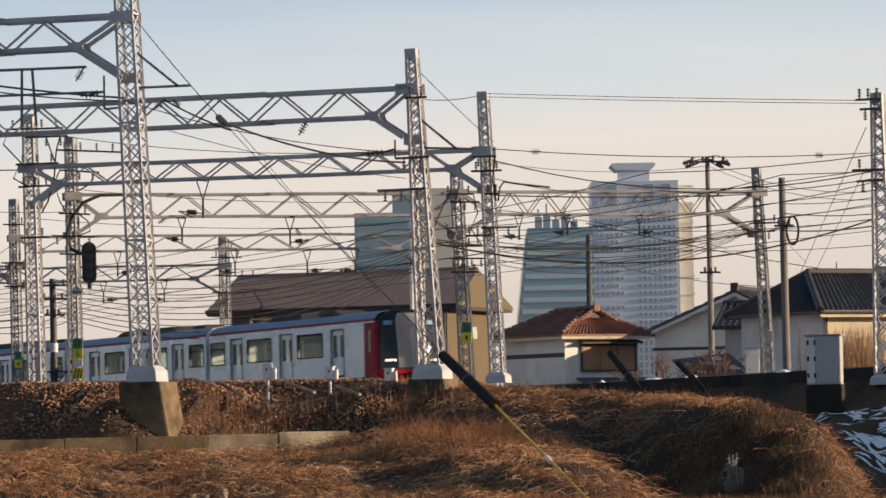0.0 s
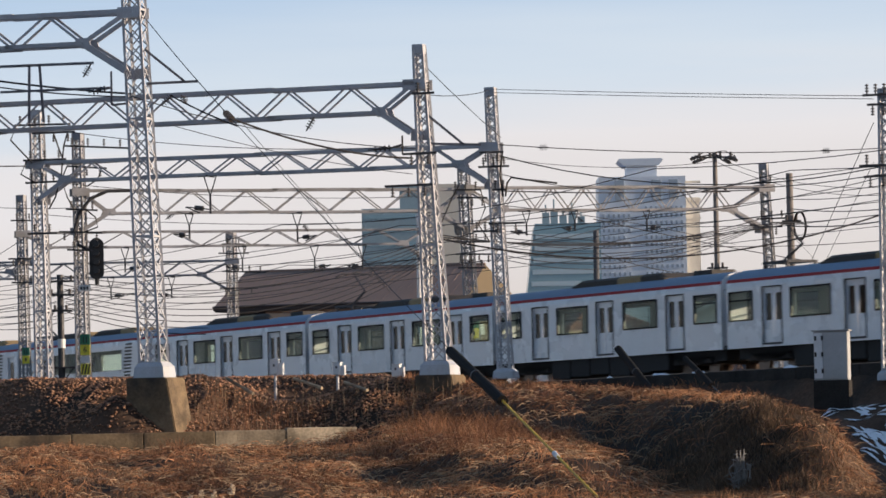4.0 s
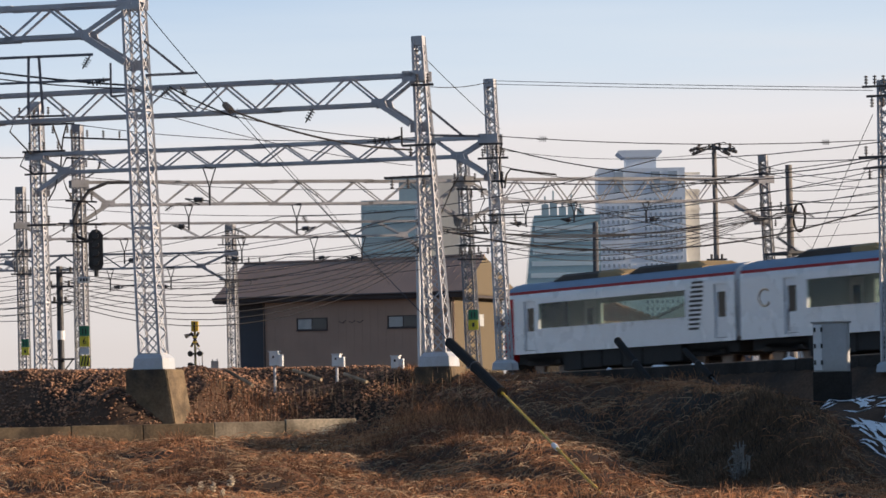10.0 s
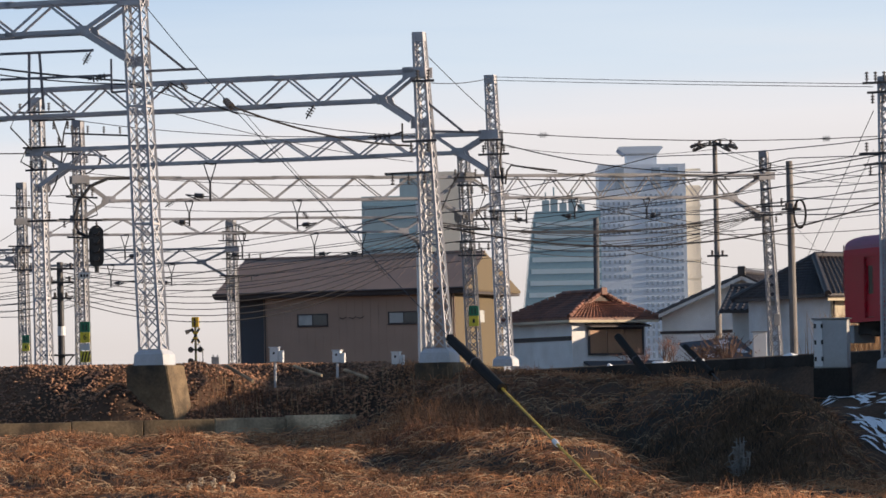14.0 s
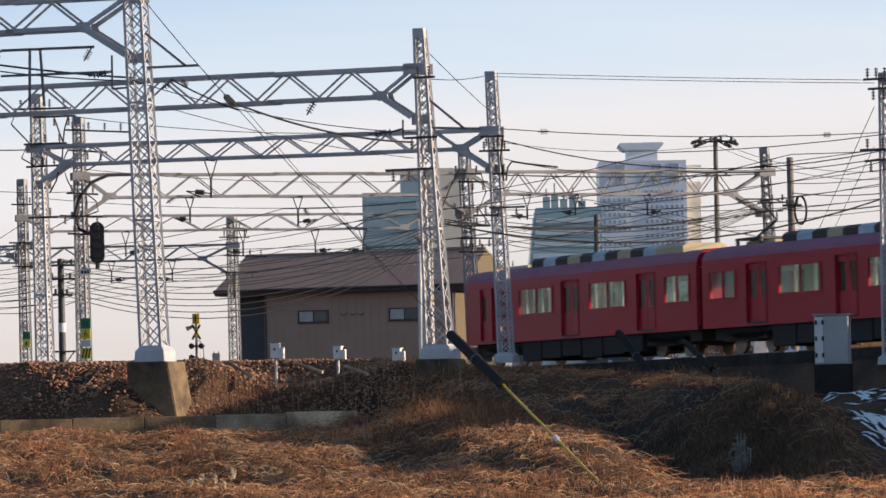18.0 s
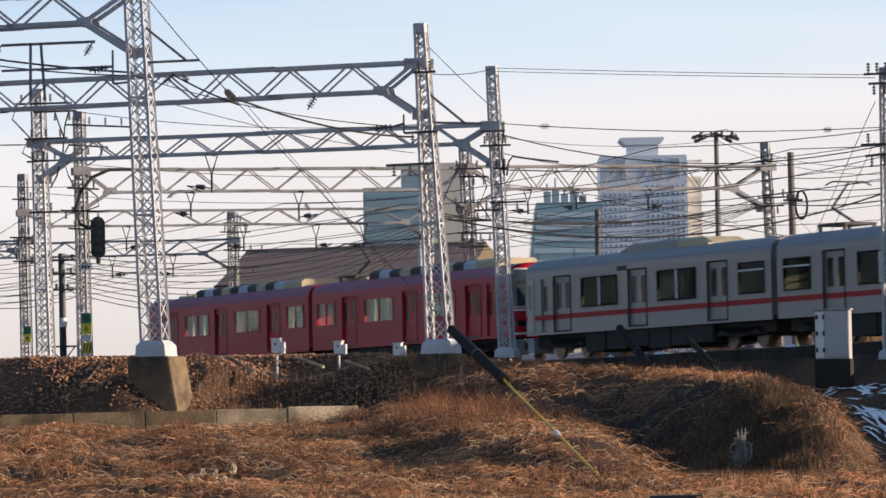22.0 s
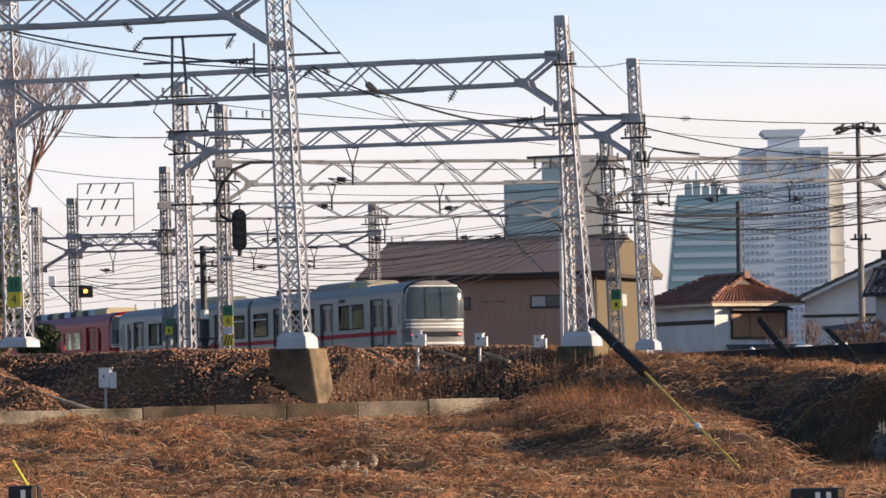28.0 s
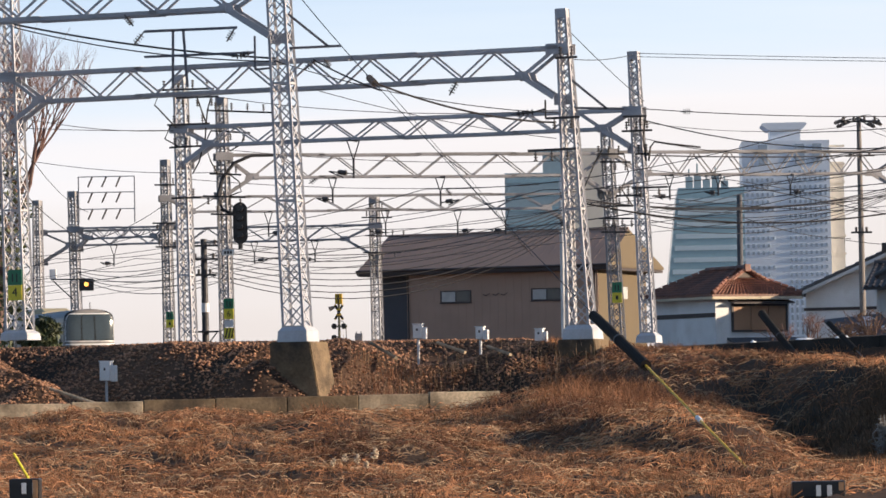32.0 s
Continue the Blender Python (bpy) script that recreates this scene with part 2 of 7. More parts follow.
def tube(pts, r, n=6, bm=None, r1=None):
    """A round tube along points, tapering to r1 where given."""
    bm = bm or bmesh.new()
    pts = [Vector(p) for p in pts]
    rings = []
    for i, p in enumerate(pts):
        d = (pts[min(i + 1, len(pts) - 1)] - pts[max(i - 1, 0)]).normalized()
        s = d.cross(Vector((0, 0, 1)))
        s = d.cross(Vector((0, 1, 0))) if s.length < 1e-3 else s
        s.normalize()
        u = s.cross(d)
        rad = r if r1 is None else r + (r1 - r) * i / (len(pts) - 1)
        rings.append([bm.verts.new(p + rad * (math.cos(2 * math.pi * k / n) * s + math.sin(2 * math.pi * k / n) * u)) for k in range(n)])
    for a, b in zip(rings, rings[1:]):
        for k in range(n):
            bm.faces.new((a[k], a[(k + 1) % n], b[(k + 1) % n], b[k]))
    bm.faces.new(rings[0][::-1])
    bm.faces.new(rings[-1])
    return bm


def prism(outline, y0, y1, bm=None):
    """An outline in x and z, drawn out from y0 to y1."""
    bm = bm or bmesh.new()
    a = [bm.verts.new((x, y0, z)) for x, z in outline]
    b = [bm.verts.new((x, y1, z)) for x, z in outline]
    k = len(a)
    bm.faces.new(a)
    bm.faces.new(b[::-1])
    for i in range(k):
        bm.faces.new((a[(i + 1) % k], a[i], b[i], b[(i + 1) % k]))
    bmesh.ops.recalc_face_normals(bm, faces=bm.faces)
    return bm


def panel(x0, x1, z0, z1, y, thick, holes, bm=None):
    """An upright panel in the x-z plane at y, of a thickness to +y, with rectangular openings through it."""
    bm = bm or bmesh.new()
    xs = sorted({x0, x1, *[q for h in holes for q in h[:2]]})
    zs = sorted({z0, z1, *[q for h in holes for q in h[2:]]})
    grid = {}

    def v(i, j, k):
        if (i, j, k) not in grid:
            grid[i, j, k] = bm.verts.new((xs[i], y + k * thick, zs[j]))
        return grid[i, j, k]

    def solid(i, j):
        if not (0 <= i < len(xs) - 1 and 0 <= j < len(zs) - 1):
            return False
        cx, cz = (xs[i] + xs[i + 1]) / 2, (zs[j] + zs[j + 1]) / 2
        return not any(h[0] < cx < h[1] and h[2] < cz < h[3] for h in holes)

    for i in range(len(xs) - 1):
        for j in range(len(zs) - 1):
            if not solid(i, j):
                continue
            bm.faces.new((v(i, j, 0), v(i + 1, j, 0), v(i + 1, j + 1, 0), v(i, j + 1, 0)))
            bm.faces.new((v(i, j, 1), v(i, j + 1, 1), v(i + 1, j + 1, 1), v(i + 1, j, 1)))
            if not solid(i - 1, j):
                bm.faces.new((v(i, j, 0), v(i, j + 1, 0), v(i, j + 1, 1), v(i, j, 1)))
            if not solid(i + 1, j):
                bm.faces.new((v(i + 1, j, 0), v(i + 1, j, 1), v(i + 1, j + 1, 1), v(i + 1, j + 1, 0)))
            if not solid(i, j - 1):
                bm.faces.new((v(i, j, 0), v(i, j, 1), v(i + 1, j, 1), v(i + 1, j, 0)))
            if not solid(i, j + 1):
                bm.faces.new((v(i, j + 1, 0), v(i + 1, j + 1, 0), v(i + 1, j + 1, 1), v(i, j + 1, 1)))
    return bm


def from_arrays(name, verts, faces, material):
    me = bpy.data.meshes.new(name)
    me.from_pydata(verts, [], faces)
    me.materials.append(material)
    return me


# ---- the ground ----
TRACK_A = (5.64, 166.67)   # a point on the far track, and one on the near track
TRACK_B = (2.19, 165.07)
AWAY = (-0.418, 0.908)    # the tracks' heading, away from the camera
NEAR = (-0.908, -0.418)   # square to it, towards the camera


BLOCK_X = -8.50  # the tall mast's foundation, half buried on one side


def rail_height(y):
    return 0.0059 * (166.0 - y)


def smooth(t):
    t = np.clip(t, 0, 1)
    return t * t * (3 - 2 * t)


def wall_line(x):
    """The low retaining wall in the grass runs slightly nearer towards its far left end."""
    return 125.5 + 0.16 * np.minimum(np.asarray(x, float) + 2.0, 0.0)


# rises and hollows of the field: x, y, height, half widths
HUMMOCKS = ((-10.0, 113.0, 0.26, 1.1, 4.0), (-6.2, 106.0, 0.30, 1.0, 3.5), (-9.5, 99.0, 0.22, 0.9, 3.0), (-5.2, 96.0, 0.24, 0.9, 3.0), (-3.6, 90.0, 0.22, 0.8, 2.5),
            (-1.2, 98.0, -0.20, 1.2, 5.0), (-13.5, 112.0, 0.25, 1.2, 4.0), (-12.0, 102.0, 0.22, 1.0, 3.0), (-7.8, 91.0, 0.20, 0.9, 2.5), (5.2, 89.0, -0.18, 1.0, 3.0), (7.6, 86.0, 0.22, 0.9, 2.0), (-3.0, 117.0, 0.2, 0.8, 4.0))


def field(x, y):
    z = -3.5 + 0.0273 * (np.clip(y, 75, 126) - 75)
    calm = np.where(x < 0, 0.25 + 0.75 * smooth((124.0 - y) / 7), 1.0)
    z = z + calm * (0.14 * np.sin(x * 0.9 + y * 0.31) * np.sin(y * 0.47 - x * 0.2) + 0.10 * np.sin(x * 2.3 + 1 + 0.4 * np.sin(y)) * np.sin(y * 1.5) + 0.05 * np.sin(x * 5.1 - y * 2) * np.sin(y * 3.7 + x))
    for hx, hy, h, wx, wy in HUMMOCKS:
        z = z + 1.55 * h * np.exp(-((x - hx) / wx) ** 2 - ((y - hy) / wy) ** 2)
    # a swell of the ground that comes forward from the mound; its left flank falls off
    d = x - (-1.5 + (118.0 - y) * 0.125)
    swell = np.where(d < 0, np.exp(-(d / 0.95) ** 2), np.exp(-(d / 3.2) ** 2))
    z = z + 0.52 * swell * smooth((y - 80) / 8) * smooth((124 - y) / 6)
    # past the swell the ground drops to a low dip in front of the mound
    return z + (-3.6 - z) * smooth((x - 3.3 - 0.01 * (100 - y)) / 1.6) * smooth((y - 78) / 6) * smooth((13.5 - x) / 2)


def ground_z(x, y):
    x, y = np.asarray(x, float), np.asarray(y, float)
    u = (x - TRACK_B[0]) * NEAR[0] + (y - TRACK_B[1]) * NEAR[1]
    low = field(x, y)
    toe = np.where(x < -2.2, wall_line(x) + 0.2, np.interp(x, [-2.2, -0.5, 2, 3.5, 4.6, 6, 8, 9.2, 10.3, 12], [125.7, 122, 114.5, 111, 108, 104, 100, 98, 101, 108]))
    top = np.where(x < -2.2, 131.0, np.interp(x, [-2.2, -0.5, 2, 4, 6, 8, 9.2, 10, 10.8, 11.5], [131, 133.5, 130, 127, 121, 113, 110, 114, 125, 127]))
    crest = np.interp(x, [-60, -2, 0, 2, 4, 6, 8, 9.2, 10, 10.5, 11, 12, 14], [0.0, 0.0, -0.30, -0.52, -0.70, -0.92, -1.2, -1.65, -2.1, -1.8, -1.45, -1.25, -1.15])
    bank = low + (crest - low) * smooth((y - toe) / (top - toe))
    flat = rail_height(y) - 0.42
    # stones heaped beside the tall mast's block
    bank = bank + 0.95 * np.exp(-((x - BLOCK_X + 0.95) / 0.85) ** 2 - ((y - 126.6) / 1.0) ** 2) * smooth((y - 125.6) / 0.7)
    # behind the crest the level runs on to the tracks
    bank = np.where(y > top, crest + (flat - crest) * smooth((y - top - 6) / 8) * (x < 3) , bank)
    # two hollows in the slope: one past that heap, one between the two blocks
    fade = smooth((y - toe + 0.2) / 0.8) * smooth((134.2 - y) / 2.4) * (x < 0)
    w = x - (-9.3 - 0.75 * (y - 125.7))
    bank = bank - 1.25 * fade * np.interp(w, [-6.0, -3.6, -3.0, 0.0], [0.0, 1.0, 1.0, 0.0])
    bank = bank - 0.85 * fade * np.interp(x, [-7.3, -6.2, -5.2, -4.4, -0.9], [0.0, 0.45, 0.9, 0.95, 0.0])
    strip = np.where(u > -11, low + (flat - low) * smooth((6.0 - u) / 3.2), low + (flat - low) * smooth((u + 16) / 5))
    z = np.maximum(bank, strip)
    z = np.where((u < -11) & (y > 100), np.minimum(z, strip), z)
    lump = 0.10 * np.sin(x * 1.7 + y * 0.8) * np.sin(y * 1.3 - x * 0.6) + 0.06 * np.sin(x * 4.1 - y * 2.2)
    return z + lump * smooth((y - toe) / 2) * smooth((top + 1.0 - y) / 3)


def make_ground():
    xs = np.concatenate([[-4000, -1500, -600, -250, -120, -70, -45], np.arange(-32, 30, 0.35), [34, 45, 60, 80, 110, 160, 300, 700, 1600, 4000]])
    ys = np.concatenate([[-1500, -500, -200, -100, -40, 0, 30, 50, 60], np.arange(66, 172, 0.4), [176, 182, 190, 200, 215, 230, 260, 300, 360, 450, 600, 900, 1500, 2500, 4500]])
    gx, gy = np.meshgrid(xs, ys)
    gz = ground_z(gx, gy)
    nx = len(xs)
    verts = np.stack([gx, gy, gz], -1).reshape(-1, 3).tolist()
    faces = [(j * nx + i, j * nx + i + 1, (j + 1) * nx + i + 1, (j + 1) * nx + i) for j in range(len(ys) - 1) for i in range(nx - 1)]
    me = from_arrays("ground", verts, faces, SOIL)
    me.polygons.foreach_set("use_smooth", [True] * len(me.polygons))
    tagged(new("ground", me), "dry brown soil bank below the railway", "ground", kind="structure")


make_ground()



# ---- lattice masts and gantries ----
TURN = -19.0  # degrees: the gantries stand skew to the line of sight


def ring_at(base, top, w0, w1, k, turn):
    """The four corners of a mast's section at the share k of its height."""
    c = Vector(base).lerp(Vector(top), k)
    w = (w0 + (w1 - w0) * k) / 2
    r = Matrix.Rotation(radians(turn), 3, "Z")
    return [c + r @ Vector((i * w, j * w, 0)) for i, j in ((-1, -1), (1, -1), (1, 1), (-1, 1))]


def mast(base, top, w0, w1, steel, label, shoe=0.0, angle=0.075, lace=0.04, turn=TURN, pitch=1.0, cap=True):
    """A tapered mast of four angle legs, with a crossed lattice on each side; shoe: height of the plated foot."""
    base, top = Vector(base), Vector(top)
    ob = thing("lattice_mast", Matrix.Translation(base), label, "railway mast", "railway masts")
    b0, t0 = Vector((0, 0, 0)), top - base
    high = t0.z
    low, up = ring_at(b0, t0, w0, w1, 0, turn), ring_at(b0, t0, w0, w1, 1, turn)
    for a, b in zip(low, up):
        part("leg", bar(a, b, angle), steel, ob)
    levels, k = [shoe / high], shoe / high
    while k < 0.97:
        k += (w0 + (w1 - w0) * k) * pitch / high
        levels.append(min(k, 0.985))
    for f in range(4):
        bm = bmesh.new()
        for i, (k0, k1) in enumerate(zip(levels, levels[1:])):
            r0, r1 = ring_at(b0, t0, w0, w1, k0, turn), ring_at(b0, t0, w0, w1, k1, turn)
            n = (low[f] + low[(f + 1) % 4]).normalized()
            bar(r0[f], r1[(f + 1) % 4], 0.012, lace, bm, up=n.cross(Vector((0, 0, 1))))
            bar(r0[(f + 1) % 4], r1[f], 0.012, lace, bm, up=n.cross(Vector((0, 0, 1))))
            if i % 6 == 0:
                bar(r0[f], r0[(f + 1) % 4], 0.012, lace * 1.6, bm)
        part("lattice_panel", bm, steel, ob)
    if shoe:
        bm = bmesh.new()
        s = w0 / 2 + 0.07
        lo = [bm.verts.new(p) for p in ring_at(b0, t0, 2 * s + 0.17, 2 * s, 0, turn)]
        mid = [bm.verts.new(p + Vector((0, 0, shoe * 0.72))) for p in ring_at(b0, t0, 2 * s + 0.12, 2 * s, 0, turn)]
        hi = [bm.verts.new(p + Vector((0, 0, shoe))) for p in ring_at(b0, t0, 2 * s - 0.08, 2 * s, 0, turn)]
        for a, b in ((lo, mid), (mid, hi)):
            for i in range(4):
                bm.faces.new((a[i], a[(i + 1) % 4], b[(i + 1) % 4], b[i]))
        bm.faces.new(hi)
        bm.faces.new(lo[::-1])
        part("base_shoe", bm, SHOE, ob, "pale grey plated steel foot")
    if cap:
        bm = bmesh.new()
        lo = [bm.verts.new(p) for p in ring_at(b0, t0, w0 + 0.1, w1 + 0.05, 1 - 0.26 / high, turn)]
        hi = [bm.verts.new(p + Vector((0, 0, 0.02))) for p in ring_at(b0, t0, w0 + 0.1, w1 + 0.05, 1, turn)]
        for i in range(4):
            bm.faces.new((lo[i], lo[(i + 1) % 4], hi[(i + 1) % 4], hi[i]))
        bm.faces.new(hi)
        bm.faces.new(lo[::-1])
        part("cap", bm, steel, ob, "plated mast head")
    return ob


SHOE = mat("pale_foot_paint", (0.50, 0.53, 0.58), 0.5, 0.1, 1.5, 0.12, 20, 0.05, stain=(0.42, 0.43, 0.45))


def gantry(right, left, z_up, z_low, panels, steel, label, gap=0.55, haunch=0.66, inset=1.15, chord=0.10, brace=0.06, left_haunch=True):
    """A truss beam of two upright lattice girders between two masts, with knees down to both of them."""
    a, b = Vector((*right, 0)), Vector((*left, 0))
    span = (b - a).length
    turn = math.atan2((b - a).y, (b - a).x)
    ob = thing("gantry_beam", Matrix.Translation((a.x, a.y, 0)) @ Matrix.Rotation(turn, 4, "Z"), label, "gantry", "railway gantries")
    end = span - (inset if left_haunch else 0)
    for y in (-gap / 2, gap / 2):
        # each chord is riveted together from lengths that overlap
        n = max(2, round(span / 4.2))
        for i in range(n):
            x0, x1 = span * i / n - 0.12, span * (i + 1) / n + 0.12
            lift = 0.02 * (i % 2)
            part("upper_chord", bar((x0, y, z_up + lift), (x1, y, z_up + lift), chord, chord * 1.15), steel, ob)
            l0, l1 = max(x0, inset), min(x1, end)
            if l1 > l0:
                part("lower_chord", bar((l0, y, z_low - lift), (l1, y, z_low - lift), chord, chord * 1.1), steel, ob)
        step = (end - inset) / (2 * panels)
        me = None
        for i in range(2 * panels):
            x0, x1 = inset + i * step, inset + (i + 1) * step
            z0, z1 = (z_low, z_up) if i % 2 == 0 else (z_up, z_low)
            part("brace", bar((x0, y, z0), (x1, y, z1), 0.03, brace), steel, ob)
        for x, s in ((inset, 0.0),) + (((end, span),) if left_haunch else ()):
            part("brace", bar((x, y, z_low), (s, y, z_up), 0.04, brace * 1.8), steel, ob)
            part("knee", bar((x, y, z_low), (s + (0.15 if s == 0 else -0.15), y, z_low - haunch), 0.05, brace * 2.6), steel, ob)
            part("gusset_plate", prism([(x - 0.28, z_low - 0.09), (x + 0.28, z_low - 0.09), (x + 0.2, z_low + 0.16), (x - 0.2, z_low + 0.16)], y - 0.03, y + 0.03), steel, ob)
    for s in (0, span) if left_haunch else (0,):
        part("gusset_plate", box(s - 0.36, s + 0.36, -gap / 2 - 0.05, -gap / 2 - 0.03, z_up - 0.2, z_up + 0.12), steel, ob)
        part("gusset_plate", box(s - 0.36, s + 0.36, -gap / 2 - 0.05, -gap / 2 - 0.03, z_low - haunch - 0.2, z_low - haunch + 0.1), steel, ob)
        part("gusset_plate", box(s - 0.36, s + 0.36, gap / 2 + 0.03, gap / 2 + 0.05, z_up - 0.2, z_up + 0.12), steel, ob)
    m = max(3, round(span / 2.6))
    for i in range(m):
        x = inset + (end - inset) * (i + 0.5) / m
        for z in (z_up, z_low):
            part("cross_tie", bar((x, -gap / 2, z), (x, gap / 2, z), 0.05), steel, ob)
    return ob


FOOT_A, FOOT_B, FOOT_C = (-8.50, 127.20, -0.07), (-0.17, 130.50, -0.10), (2.12, 153.00, 0.05)
MAST_A = mast(FOOT_A, (-8.97, 127.20, 11.92), 0.64, 0.50, STEEL, "tall grey lattice steel mast on a concrete block", shoe=0.45)
MAST_B = mast(FOOT_B, (-0.61, 130.50, 9.83), 0.66, 0.27, STEEL, "grey lattice steel mast on a concrete block", shoe=0.42)
MAST_C = mast(FOOT_C, (1.77, 153.00, 10.30), 0.44, 0.30, STEEL, "grey lattice steel mast beside the near track", shoe=0.35)
MAST_H = mast((14.09, 185.00, -0.13), (13.70, 185.00, 9.40), 0.46, 0.28, STEEL_OLD, "slender grey lattice mast by the houses")
MAST_D = mast((1.22, 181.00, 0.54), (0.90, 181.00, 9.33), 0.48, 0.36, STEEL_OLD, "slender grey lattice mast between the tracks and the bank")
MAST_E = mast((-14.55, 158.00, 0.11), (-14.70, 158.00, 10.19), 0.48, 0.36, STEEL, "blue-grey lattice mast on the bank")
MAST_F = mast((-14.71, 177.00, 0.24), (-14.80, 177.00, 10.69), 0.44, 0.33, STEEL_OLD, "grey lattice mast with yellow and green plates")
MAST_G = mast((-20.07, 208.00, 0.57), (-20.15, 208.00, 9.98), 0.40, 0.32, STEEL_OLD, "distant grey lattice mast with a green plate")
MAST_L = mast((-11.61, 240.00, 0.29), (-11.70, 240.00, 9.50), 0.50, 0.40, STEEL_OLD, "distant lattice mast beside the brown house")
mast((-0.85, 212.00, -0.15), (-0.82, 212.00, 9.77), 0.42, 0.32, STEEL_OLD, "distant lattice mast behind the tracks")
mast((-17.97, 137.20, 0.30), (-18.27, 137.20, 12.61), 0.66, 0.50, STEEL, "tall grey lattice mast near a bare tree", shoe=0.3)
mast((-27.06, 230.00, 1.04), (-27.24, 230.00, 9.66), 0.44, 0.36, STEEL_OLD, "distant grey lattice mast with a yellow signal")
MAST_K = mast((13.62, 132.00, -0.50), (13.52, 132.00, 8.35), 0.60, 0.30, STEEL, "grey lattice mast at the edge of the bank", shoe=0.3)

A_END = (FOOT_A[0] - 18.6, FOOT_A[1] + 6.2)
mast((A_END[0], A_END[1], -0.4), (A_END[0] - 0.5, A_END[1], 12.2), 0.64, 0.50, STEEL, "tall grey lattice steel mast at the far end of the gantry", shoe=0.45)
gantry((-8.96, 127.2), A_END, 10.68, 9.79, 7, STEEL, "grey riveted truss beam over the tracks", haunch=0.86, inset=1.5, gap=0.6, chord=0.12, brace=0.075)
gantry((-0.68, 130.5), (-18.16, 137.2), 8.67, 7.84, 8, STEEL, "long grey truss beam between two masts")
gantry((1.75, 153), (-14.69, 158), 8.26, 7.62, 8, STEEL, "grey truss beam between two masts")
gantry((0.90, 181), (-14.77, 177), 8.33, 7.44, 6, STEEL_OLD, "grey truss beam across the tracks", inset=1.2, haunch=0.68, chord=0.09, brace=0.05)
gantry((13.72, 185), (0.95, 181), 8.39, 7.46, 7, STEEL_OLD, "grey truss beam towards the houses", inset=1.6, haunch=0.8, chord=0.09, brace=0.05)
gantry((-0.85, 212), (-20.12, 208), 8.17, 7.48, 7, STEEL_OLD, "distant truss beam over the tracks", chord=0.085, brace=0.05)
gantry((-11.67, 240), (-30.38, 241), 8.00, 7.24, 7, STEEL_OLD, "distant truss beam with a knee at its end", chord=0.085, brace=0.05, inset=1.7, haunch=0.9)
mast((-30.36, 240.00, 0.97), (-30.39, 240.00, 9.70), 0.44, 0.36, STEEL_OLD, "distant grey lattice mast behind the bush")
gantry((-22.11, 229), (-27.14, 230), 7.68, 7.16, 4, STEEL_OLD, "short distant truss beam", chord=0.075, brace=0.045, inset=0.7, haunch=0.5)


# ---- cables ----
def cable(a, b, sag, r=0.016, label="thin black overhead cable", n=12):
    a, b = Vector(a), Vector(b)
    pts = [a.lerp(b, i / n) - Vector((0, 0, 4 * sag * (i / n) * (1 - i / n))) - a for i in range(n + 1)]
    return solo("overhead_cable", tube(pts, r, 4), WIRE, Matrix.Translation(a), label, "cable", "overhead cables")


